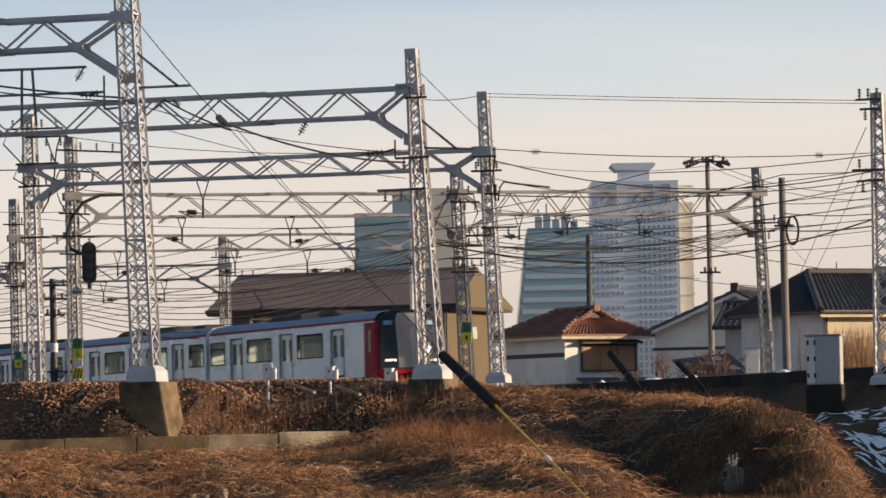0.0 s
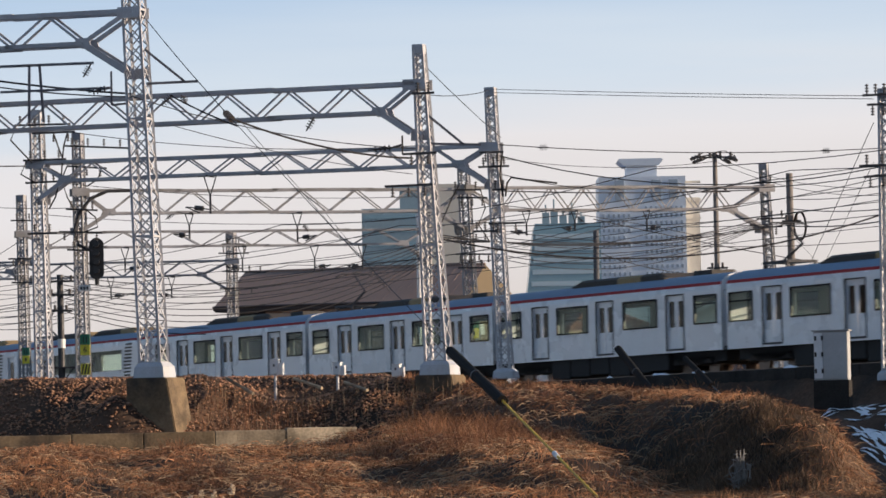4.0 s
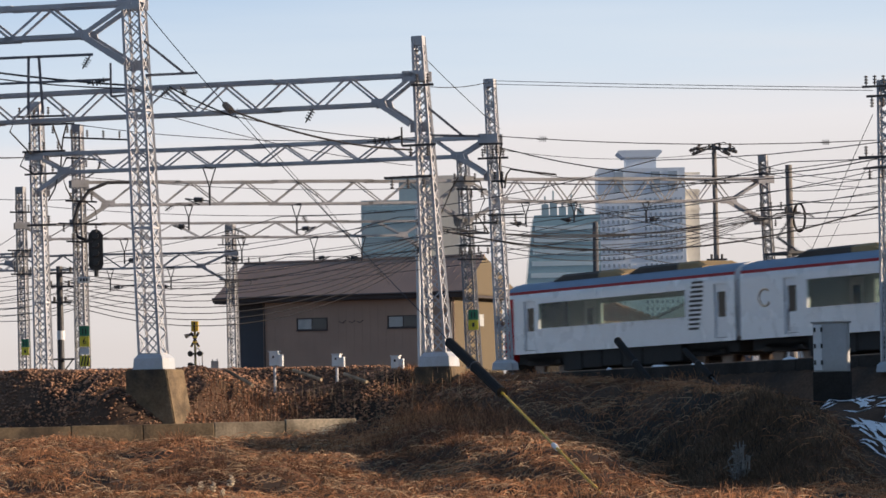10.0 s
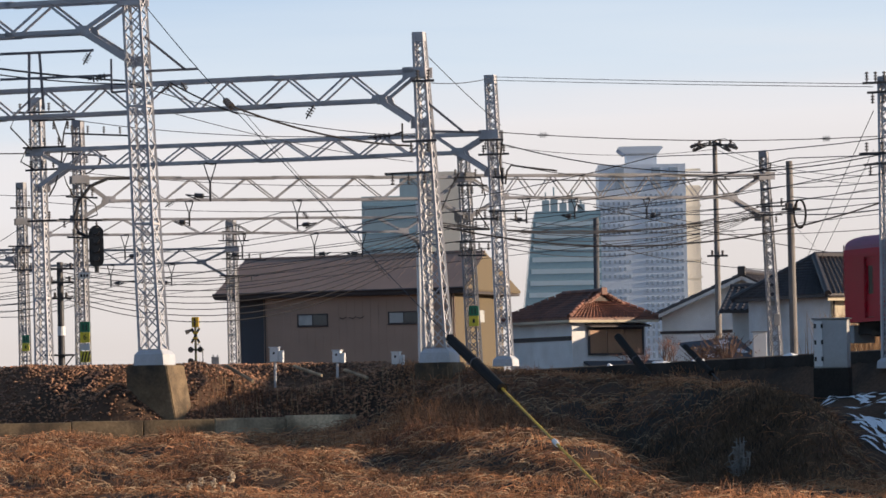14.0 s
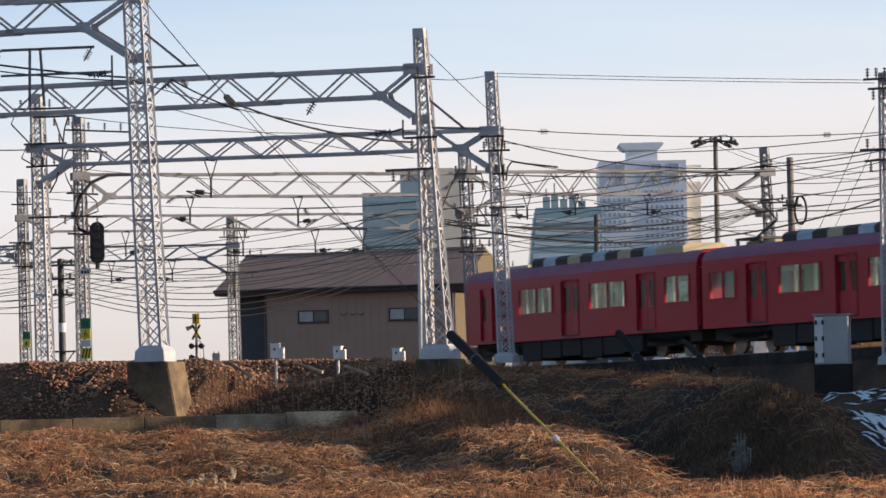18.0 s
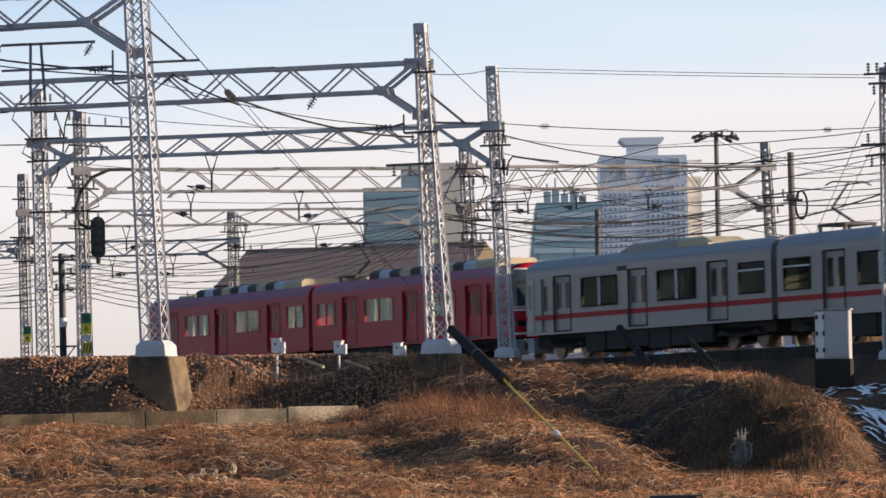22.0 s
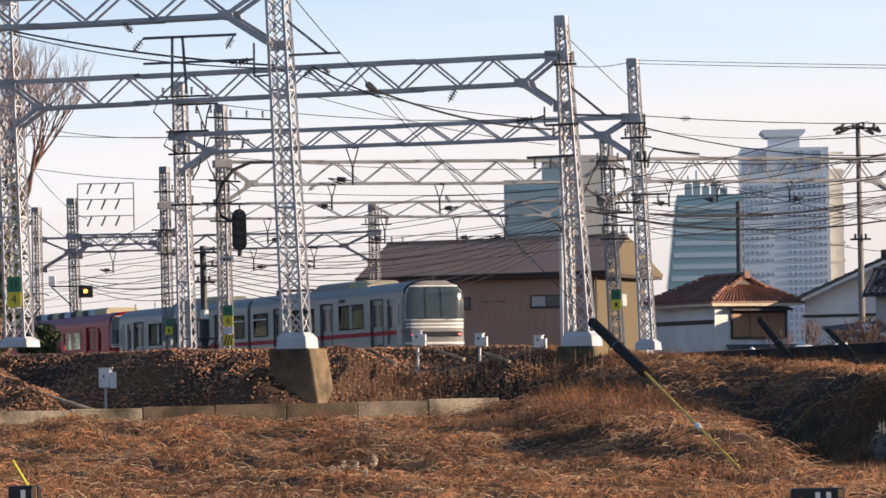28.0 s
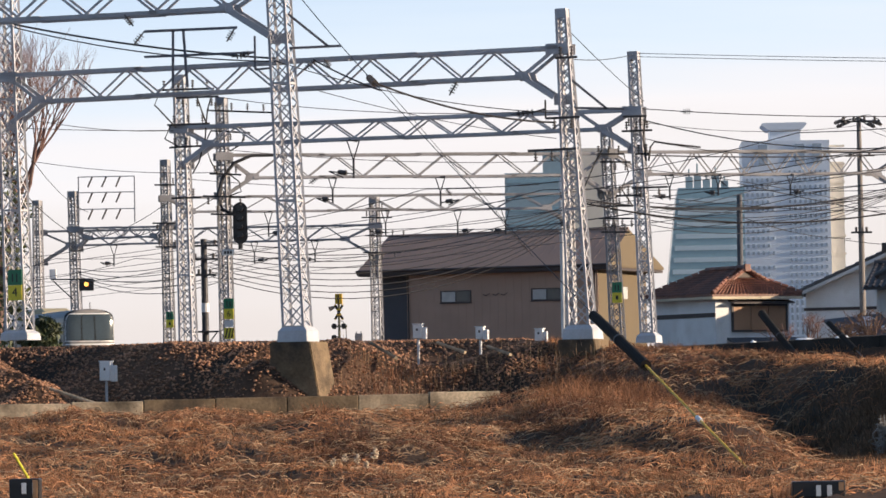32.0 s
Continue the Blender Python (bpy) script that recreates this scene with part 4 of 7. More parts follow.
    if kind in ("express", "express_end"):
        for i in range(12):
            for y in (-0.85, 0.85):
                x = -6.0 + i * 1.05
                part("seat", box(x - 0.1, x + 0.12, y - 0.45, y + 0.45, 1.05, 1.86, bevel=0.04), SEAT, car)
    else:
        for a, b in zip(sorted(doors), sorted(doors)[1:]):
            for y in (-1.08, 1.08):
                part("bench_seat", box(a + 0.9, b - 0.9, y - 0.22, y + 0.22, 1.05, 1.85), SEAT, car)
    return car


RED_BAND = mat("red_band", (0.42, 0.03, 0.035), 0.6, 0.0, 1, 0.08, 12, 0.0, spec=0.2)


def nose(car, way, depth, paint, upper, lower_z=1.62, top_z=3.5, lean=0.35):
    """The rounded driver's end of a car: a swept shell, with a dark glazed band round its upper half."""
    x0 = way * 9.3
    levels = [(0.6, 0.8, 0.0), (0.9, 1.0, 0.0), (lower_z, 1.0, 0.05), (2.3, 1.0, 0.3), (2.95, 0.985, 0.7), (3.3, 0.93, 1.0), (3.55, 0.72, 1.25), (3.66, 0.45, 1.5)]
    cols = 14
    bands = [bmesh.new(), bmesh.new(), bmesh.new()]
    grid = []
    for z, w, lean_k in levels:
        row = []
        for i in range(cols + 1):
            a = math.pi * (i / cols - 0.5)
            sy = math.copysign(abs(math.sin(a)) ** 0.45, a)
            cx = max(math.cos(a), 0.0) ** 0.6
            row.append((x0 + way * (depth * cx - lean * lean_k * cx), HALF * w * sy, z))
        grid.append(row)
    for j in range(len(levels) - 1):
        z = levels[j][0]
        bm = bands[0] if z < lower_z - 0.01 else bands[1] if z < 3.2 else bands[2]
        for i in range(cols):
            f = bm.faces.new([bm.verts.new(p) for p in (grid[j][i], grid[j][i + 1], grid[j + 1][i + 1], grid[j + 1][i])])
            f.smooth = True
    for bm in bands:
        bmesh.ops.remove_doubles(bm, verts=bm.verts, dist=0.001)
        bmesh.ops.recalc_face_normals(bm, faces=bm.faces)
    part("nose_shell", bands[0], paint, car)
    part("windscreen", bands[1], VISOR, car, "curved black windscreen")
    part("nose_roof", bands[2], upper, car)
    part("coupler", box(min(x0, x0 + way * (depth + 0.02)), max(x0, x0 + way * (depth + 0.02)), -0.16, 0.16, 0.6, 0.9, bevel=0.03), UNDER, car, "black coupler")
    part("snow_plough", prism([(x0 + way * 0.1, 0.16), (x0 + way * (depth - 0.1), 0.16), (x0 + way * (depth + 0.05), 0.6), (x0 + way * 0.1, 0.6)], -1.1, 1.1), UNDER, car, "dark skirt below the nose")


SKIN_WIDE = ((0.25, 0.9, 2.6, 2.95, 3.3, 3.55, 3.66), (0.90, 1.0, 1.0, 0.985, 0.93, 0.72, 0.45))
SKIN_LEAN = ((1.2, 1.9, 2.3, 2.95, 3.3, 3.55, 3.66), (0.0, 0.12, 0.3, 0.7, 1.0, 1.35, 1.7))


def skin(car, way, depth, lean, name, u, z, material, off=0.0, label=""):
    """A piece of the curved end of a car, between two shares u of its width and two heights z, proud of it by off."""
    bm = bmesh.new()
    nu, nz = max(2, round((u[1] - u[0]) * 9)), max(1, round((z[1] - z[0]) * 5))
    rows = []
    for j in range(nz + 1):
        h = z[0] + (z[1] - z[0]) * j / nz
        w, k = float(np.interp(h, *SKIN_WIDE)), float(np.interp(h, *SKIN_LEAN))
        row = []
        for i in range(nu + 1):
            t = u[0] + (u[1] - u[0]) * i / nu
            c = max(1 - abs(t) ** 3.4, 0.0) ** 0.55
            row.append(bm.verts.new((way * (9.3 + c * (depth - lean * k) + off), (HALF * w + off) * t, h)))
        rows.append(row)
    for a, b in zip(rows, rows[1:]):
        for i in range(nu):
            bm.faces.new((a[i], a[i + 1], b[i + 1], b[i]) if way > 0 else (a[i], b[i], b[i + 1], a[i + 1])).smooth = True
    return part(name, bm, material, car, label)


def express_front(car):
    """The driving end of the white set: two black panes beside a broad silver panel, over a red bumper."""
    def put(name, u, z, material, off=0.0, label=""):
        return skin(car, 1, 0.9, 0.38, name, u, z, material, off, label)
    put("nose_shell", (-1, 1), (1.16, 3.66), VISOR, 0.0, "black glazed nose")
    for u0, u1 in ((-0.44, -0.015), (0.015, 0.44)):
        put("front_panel", (u0, u1), (1.22, 3.52), SILVER_PANEL, 0.035, "silver panel in the middle of the nose")
    put("panel_seam", (-0.015, 0.015), (1.22, 3.5), STEEL, 0.042)
    for s in (-1, 1):
        put("panel_edge", tuple(sorted((s * 0.44, s * 0.47))), (1.22, 3.5), STEEL, 0.04)
        put("display", tuple(sorted((s * 0.60, s * 0.84))), (3.02, 3.2), DISPLAY, 0.02, "small pale blue display")
        for k in (0.56, 0.66, 0.76):
            put("headlight", tuple(sorted((s * k, s * (k + 0.05)))), (1.50, 1.58), HEADLIGHT, 0.03)
        put("skirt", tuple(sorted((s * 0.32, s * 0.98))), (0.36, 0.98), RED, -0.02, "red skirt below the bumper")
        put("red_corner", tuple(sorted((s * 0.955, s * 1.0))), (1.16, 3.2), MAROON, 0.012)
        part("coupling_hose", tube([(10.1, s * 0.25, 0.95), (10.25, s * 0.27, 0.7), (10.15, s * 0.25, 0.5)], 0.03, 6), STEEL, car)
    put("bumper", (-1, 1), (0.98, 1.16), RED, 0.05, "bright red bumper")
    part("coupler", box(9.6, 10.35, -0.2, 0.2, 0.55, 0.92, bevel=0.04), UNDER, car, "black coupler")
    part("coupler_head", box(10.3, 10.5, -0.28, 0.28, 0.5, 0.95, bevel=0.05), UNDER, car)


def plain_front(car, way, paint, lamps):
    """The driving end of an older car: a wide windscreen in a white frame, stripes and a lamp panel."""
    def put(name, u, z, material, off=0.0, label=""):
        return skin(car, way, 0.36, 0.14, name, u, z, material, off, label)
    put("nose_shell", (-1, 1), (0.9, 3.66), NOSE_GREY if paint == STAINLESS else paint)
    put("screen_frame", (-0.97, 0.97), (1.98, 3.46), WHITE_PAINT, 0.014, "white windscreen frame")
    put("windscreen", (-0.945, 0.945), (2.03, 3.41), SCREEN, 0.024, "wide dark windscreen")
    for u in (-0.36, 0.16):
        put("screen_pillar", (u - 0.02, u + 0.02), (2.03, 3.41), RUBBER, 0.030)
    for u in (-0.5, 0.35):
        part("wiper", bar((way * 9.72, HALF * u, 2.02), (way * 9.71, HALF * (u + 0.3), 2.1), 0.025), RUBBER, car)
    for z in (1.66, 1.80) if paint == STAINLESS else (1.86,):
        put("nose_stripe", (-0.96, 0.96), (z, z + 0.075), WHITE_PAINT, 0.012, "white stripe below the windscreen")
    put("lamp_panel", (-0.84, 0.84), (1.28, 1.50), VISOR, 0.016, "black lamp panel")
    put("lower_trim", (-0.98, 0.98), (0.98, 1.06), WHITE_PAINT, 0.014)
    for s in (-1, 1):
        put("tail_light", tuple(sorted((s * 0.72, s * 0.80))), (1.35, 1.43), lamps, 0.03)
        bm = box(way * 9.05, way * 9.58, min(s * 0.42, s * 1.2), max(s * 0.42, s * 1.2), 0.24, 0.80)
        part("obstacle_guard", bm, PALE_GUARD, car, "pale grey guard under the cab")
    part("guard_hole", box(way * 9.585, way * 9.595, -0.82, -0.52, 0.4, 0.66), UNDER, car)
    part("coupler", box(min(way * 9.3, way * 10.05), max(way * 9.3, way * 9.95), -0.22, 0.22, 0.5, 0.92, bevel=0.04), UNDER, car, "black coupler")
    part("aerial", tube([(way * 8.6, 0.3, 3.66), (way * 8.6, 0.3, 4.05)], 0.025, 6), DARK_STEEL, car)


CREAM_DOOR = mat("cream_door_frame", (0.48, 0.45, 0.38), 0.5, 0.0, 1.5, 0.1, 20, 0.03)
NOSE_GREY = mat("matt_grey_nose_paint", (0.19, 0.185, 0.185), 0.65, 0.0, 0.8, 0.1, 14, 0.03)
SCREEN = mat("windscreen_glass", (0.045, 0.06, 0.07), 0.06, 0.0, 1, 0.1, 10, 0.0)
PALE_GUARD = mat("pale_guard_paint", (0.25, 0.285, 0.31), 0.6, 0.0, 1.5, 0.12, 20, 0.05)


def lamp_row(car, x, ys, z, r, material, name):
    for y in ys:
        part(name, tube([(x - 0.03, y, z), (x + 0.03, y, z)], r, 10), material, car)


def build_trains():
    first, second = [], []
    # outbound set: four commuter cars behind each other, two express cars at the rear
    lead = make_car("commuter_car", "lead", "white commuter car with blue roof and black glazed nose", SILVER, BLUE_ROOF, SEE_PANE, cab=1)
    express_front(lead)
    for side in (-1, 1):
        part("red_flank", box(8.25, 9.3, side * HALF - 0.012, side * HALF + 0.012, SILL, 3.14), MAROON, lead, "red flank behind the cab")
        part("cab_window", box(8.75, 8.92, side * HALF - 0.02, side * HALF + 0.02, 1.9, 2.85), VISOR, lead)
    cooler(lead, -3.5, 4.1, (BROWN_BOX, BROWN_BOX, OCHRE_BOX, BROWN_BOX))
    pantograph(lead, -7.1, 1)
    first.append(lead)
    for i in range(3):
        c = make_car("commuter_car", "commuter", "white commuter car with a blue roof and red line", SILVER, BLUE_ROOF, SEE_PANE)
        cooler(c, -3.6, 4.0, (BROWN_BOX, BROWN_BOX, OCHRE_BOX, BROWN_BOX))
        if i == 1:
            pantograph(c, -7.2, 1)
        part("roof_box", box(5.6, 7.0, -0.5, 0.5, 3.62, 3.84, bevel=0.03), DARK_BOX, c)
        first.append(c)
    for i in range(2):
        c = make_car("express_car", "express" if i else "express_end", "white express car with one long window band", SILVER, BLUE_ROOF, SEE_PANE, cab=-1 if i else None)
        cooler(c, -6.2, -0.4, (BROWN_BOX, BROWN_BOX, OCHRE_BOX))
        cooler(c, 0.2, 6.0, (BROWN_BOX, BROWN_BOX, OCHRE_BOX))
        if i == 0:
            pantograph(c, -8.0, -1)
            for side in (-1, 1):
                ring = tube([(-7.5 + 0.42 * math.cos(k * math.pi / 10), side * (HALF + 0.008), 2.3 + 0.3 * math.sin(k * math.pi / 10)) for k in range(3, 19)], 0.035, 6)
                part("orange_emblem", ring, EMBLEM, c, "open orange ring emblem")
        else:
            nose(c, -1, 0.75, RED, BLUE_ROOF, lower_z=1.7)
            for side in (-1, 1):
                part("red_flank", box(-9.3, -8.75, side * HALF - 0.012, side * HALF + 0.012, SILL, 3.05), RED, c, "red flank behind the cab")
                part("cab_window", box(-9.15, -8.95, side * HALF - 0.02, side * HALF + 0.02, 1.8, 2.7), VISOR, c)
            lamp_row(c, -10.0, (-0.9, 0.9), 1.4, 0.07, TAILLIGHT, "tail_light")
        first.append(c)
    # inbound set: two red cars, two stainless cars; local x points to the rear of its run
    for i in range(2):
        way = -1 if i == 0 else 1
        c = make_car("red_car", "red", "plain scarlet railway car with cream interior", SCARLET, RED_ROOF, CLEAR_PANE, cab=way, flip=way)
        plain_front(c, way, SCARLET, VISOR)
        cooler(c, -4.6, 7.4, (DARK_BOX, PALE_BLUE, DARK_BOX, CREAM, DARK_BOX, PALE_BLUE, DARK_BOX, CREAM, DARK_BOX, PALE_BLUE, CREAM, CREAM), high=0.36, rounded=False, label="roof cooling unit in dark and pale sections")
        if i == 1:
            pantograph(c, -7.4, 1, 1.3)
        part("roof_box", box(-7.9, -5.9, -0.4, 0.4, 3.62, 3.78, bevel=0.03), CREAM, c)
        second.append(c)
    for i in range(2):
        way = -1 if i == 0 else 1
        c = make_car("stainless_car", "grey", "stainless steel railway car with a red stripe", STAINLESS, GREY_ROOF, SMOKED_PANE, cab=way, flip=way)
        plain_front(c, way, STAINLESS, TAILLIGHT if i else VISOR)
        cooler(c, -2.6, 4.0, (GREY_BOX, GREY_BOX, CREAM), high=0.34)
        for side in (-1, 1):
            part("destination_sign", box(1.9 * way, 1.9 * way + 0.75, side * HALF - 0.012, side * HALF + 0.012, 2.96, 3.12), DARK_BOX, c, "small dark destination sign")
            part("cab_door", panel(8.62, 9.12, 1.0, 2.92, side * HALF - 0.03, 0.06, [(8.74, 9.0, 1.85, 2.72)]) if way > 0 else panel(-9.12, -8.62, 1.0, 2.92, side * HALF - 0.03, 0.06, [(-9.0, -8.74, 1.85, 2.72)]), CREAM_DOOR, c, "cream framed cab door")
        if i == 1:
            pantograph(c, -7.0, -1)
        second.append(c)
    return first, second


FIRST, SECOND = build_trains()


def on_track(base, s):
    """The pose of a car on a track, s metres away along it from its reference point."""
    y = base[1] + AWAY[1] * s
    return Matrix.Translation((base[0] + AWAY[0] * s, y, rail_height(y))) @ pose(0, 0, 0, 0, -0.31, -65.28)


def motions():
    # seconds and the place of the rear end of the outbound set; of the leading end of the inbound set
    rear = ((0.0, 130.6), (1.0, 118.8), (2.0, 106.6), (3.0, 94.2), (7.0, 44.3), (9.0, 18.3), (11.0, -9.0), (12.0, -22.8), (20.0, -134.0), (32.0, -302.0))
    front = ((0.0, -91.0), (2.2, -85.0), (5.0, -75.3), (8.0, -62.8), (11.0, -47.2), (14.0, -28.1), (17.0, -7.25), (18.5, 4.6), (20.0, 16.9), (21.0, 25.4), (22.0, 34.6), (23.0, 44.2), (24.0, 54.4), (25.4, 68.6), (28.0, 97.8), (30.0, 121.0), (32.0, 144.6))
    for i, car in enumerate(FIRST):
        walk(car, [(t, on_track(TRACK_A, s - 9.5 - 19.0 * (len(FIRST) - 1 - i))) for t, s in rear])
    for i, car in enumerate(SECOND):
        walk(car, [(t, on_track(TRACK_B, s - 9.5 - 19.0 * i - (1.2 if i > 1 else 0.0))) for t, s in front])



# ---- houses behind the tracks ----
BROWN_WALL = mat("brown_cladding", (0.38, 0.265, 0.205), 0.75, 0, 0.5, 0.08, 20, 0.1)
SLATE_WALL = mat("slate_cladding", (0.075, 0.08, 0.095), 0.75, 0, 0.5, 0.1, 20, 0.1)
BROWN_ROOF = mat("brown_metal_roof", (0.30, 0.20, 0.155), 0.6, 0.0, 0.5, 0.1, 12, 0.05)
DARK_TRIM = mat("dark_trim", (0.05, 0.04, 0.04), 0.6, 0, 1, 0.1, 20, 0.0)
PLASTER = mat("white_plaster", (0.74, 0.75, 0.76), 0.85, 0, 0.6, 0.12, 18, 0.15, stain=(0.60, 0.59, 0.57))
PLASTER_WARM = mat("cream_plaster", (0.62, 0.53, 0.39), 0.85, 0, 0.6, 0.08, 18, 0.15, stain=(0.48, 0.41, 0.31))
RED_TILE = mat("red_brown_tiles", (0.20, 0.085, 0.055), 0.55, 0, 1.5, 0.25, 20, 0.2, stain=(0.13, 0.06, 0.045), piece=0.25)
DARK_TILE = mat("dark_clay_tiles", (0.055, 0.048, 0.05), 0.5, 0, 1.5, 0.25, 20, 0.2, piece=0.25)
SHUTTER = mat("brown_shutter", (0.34, 0.19, 0.11), 0.6, 0, 1, 0.15, 25, 0.1)
WINDOW_DARK = mat("house_pane", (0.05, 0.06, 0.065), 0.08, 0, 1, 0.1, 10, 0.0)
WINDOW_PALE = mat("frosted_pane", (0.42, 0.44, 0.44), 0.3, 0, 1, 0.1, 10, 0.0)


def house_window(ob, x, z, w, h, y, panes=2, fill=None):
    """A framed window set in a wall that faces -y."""
    fr = part("window", panel(x - w / 2 - 0.07, x + w / 2 + 0.07, z - 0.07, z + h + 0.07, y - 0.05, 0.06, [(x - w / 2 + i * w / panes + 0.02, x - w / 2 + (i + 1) * w / panes - 0.02, z, z + h) for i in range(panes)]), DARK_TRIM, ob, "dark framed window")
    for i in range(panes):
        part("pane", box(x - w / 2 + i * w / panes + 0.02, x - w / 2 + (i + 1) * w / panes - 0.02, y - 0.02, y - 0.01, z, z + h), (fill or (WINDOW_PALE, WINDOW_DARK))[i % 2], fr)
    part("sill", box(x - w / 2 - 0.1, x + w / 2 + 0.1, y - 0.09, y - 0.003, z - 0.12, z - 0.07), DARK_TRIM, fr)
    return fr


def slope(p, q, r, s, thick, bm=None):
    """A roof plane through four corners, with thickness downwards."""
    bm = bm or bmesh.new()
    a = [bm.verts.new(v) for v in (p, q, r, s)]
    b = [bm.verts.new(Vector(v) - Vector((0, 0, thick))) for v in (p, q, r, s)]
    bm.faces.new(a)
    bm.faces.new(b[::-1])
    for i in range(4):
        bm.faces.new((a[(i + 1) % 4], a[i], b[i], b[(i + 1) % 4]))
    bmesh.ops.recalc_face_normals(bm, faces=bm.faces)
    return bm


def tile_rows(ob, p, q, r, s, cols, rows, material):
    """Rounded tile courses on a roof plane: p-q is the eave, s-r the ridge; each column of tiles is one piece."""
    p, q, r, s = (Vector(v) for v in (p, q, r, s))
    up = (q - p).cross(s - p).normalized()
    up = up if up.z > 0 else -up
    for i in range(cols):
        k = (i + 0.5) / cols
        a, b = p.lerp(q, k), s.lerp(r, k)
        bm = bmesh.new()
        for j in range(rows):
            a0, a1 = a.lerp(b, j / rows), a.lerp(b, (j + 1.06) / rows)
            side = (q - p).normalized() * (q - p).length / cols * 0.36
            v = [bm.verts.new(t) for t in (a0 - side, a0 + up * 0.10, a0 + side, a1 - side, a1 + up * 0.05, a1 + side)]
            for f in ((0, 1, 4, 3), (1, 2, 5, 4), (0, 2, 1)):
                bm.faces.new([v[n] for n in f])
        part("tile_course", bm, material, ob)


def brown_house():
    corner = (0.58, 252.00, 6.12)
    ob = thing("house", Matrix.Translation((corner[0], 252, -3.7)) @ pose(0, 0, 0, 0, 0, -20), "two-storey brown clad house with a shallow roof", "house", "houses")
    h, w, d = corner[2] + 3.7, 11.95, 8.5
    rise = 1.9
    part("wall", box(-w, 0, 0, d, 0, h), BROWN_WALL, ob, "brown ribbed cladding")
    part("side_wall", prism([(0, 0), (0.02, 0), (0.02, h), (0, h)], 0.05, d - 0.05), PLASTER_OCHRE, ob, "ochre side wall")
    part("wing", box(-w - 2.1, -w - 0.003, 1.0, d, 0, h - 0.02), SLATE_WALL, ob, "dark slate wing")
    za = h - 0.7 * rise / (d / 2) + 0.12
    left, right, tip = -w - 2.9, 0.9, 0.45
    for a in (-0.7, d + 0.7):
        part("roof", slope((left, a, za), (right, a, za), (tip, d / 2, h + rise + 0.12), (left, d / 2, h + rise + 0.12), 0.14), BROWN_ROOF, ob, "brown metal roof")
    part("roof", slope((right, -0.7, za), (right, d + 0.7, za), (tip, d / 2 + 0.01, h + rise + 0.12), (tip, d / 2, h + rise + 0.12), 0.14), PLASTER_OCHRE, ob, "ochre gable")
    part("soffit", box(left + 0.05, right - 0.05, -0.66, d + 0.66, za - 0.30, za - 0.16), DARK_TRIM, ob, "dark soffit")
    part("ridge_cap", tube([(left, d / 2, h + rise + 0.14), (tip, d / 2, h + rise + 0.14)], 0.09, 8), BROWN_ROOF, ob)
    for i in range(30):
        x = left + 0.3 + i * (tip - left - 0.5) / 29
        part("roof_seam", bar((x, -0.68, za + 0.002), (x, d / 2, h + rise + 0.122), 0.03, 0.02), BROWN_ROOF, ob)
    part("fascia", box(-w - 2.9, 0.9, -0.74, -0.71, h - 0.42, h - 0.14), DARK_TRIM, ob, "dark fascia board")
    part("gutter", tube([(-w - 2.9, -0.8, h - 0.2), (0.9, -0.8, h - 0.2)], 0.07, 8), DARK_TRIM, ob)
    house_window(ob, -8.85, h - 2.1, 1.8, 0.58, 0)
    house_window(ob, -3.15, h - 2.1, 1.8, 0.58, 0)
    for x in (-6.9, -6.3, -5.8):
        part("wall_bracket", tube([(x - 0.22, -0.06, h - 1.72), (x, -0.10, h - 1.8), (x + 0.2, -0.06, h - 1.66)], 0.022, 6), DARK_TRIM, ob, "small dark wall bracket")
    part("downpipe", tube([(-w + 0.1, -0.06, 0), (-w + 0.1, -0.06, h - 0.3)], 0.045, 8), DARK_TRIM, ob)
    part("downpipe", tube([(-0.15, -0.06, 0), (-0.15, -0.06, h - 0.3)], 0.06, 8), DARK_TRIM, ob)
    part("side_window", box(0.02, 0.06, 3.4, 5.0, h - 2.1, h - 1.4), WINDOW_PALE, ob)
    for i in range(24):
        x = -w + (i + 0.5) * w / 24
        part("cladding_rib", box(x - 0.02, x + 0.02, -0.016, -0.003, 0.2, h - 0.1), BROWN_WALL, ob)


GABLE_SHADE = mat("shaded_gable_brown", (0.10, 0.075, 0.062), 0.7, 0, 0.6, 0.08, 18, 0.1)
PLASTER_OCHRE = mat("ochre_render", (0.12, 0.092, 0.055), 0.85, 0, 0.6, 0.08, 18, 0.15)


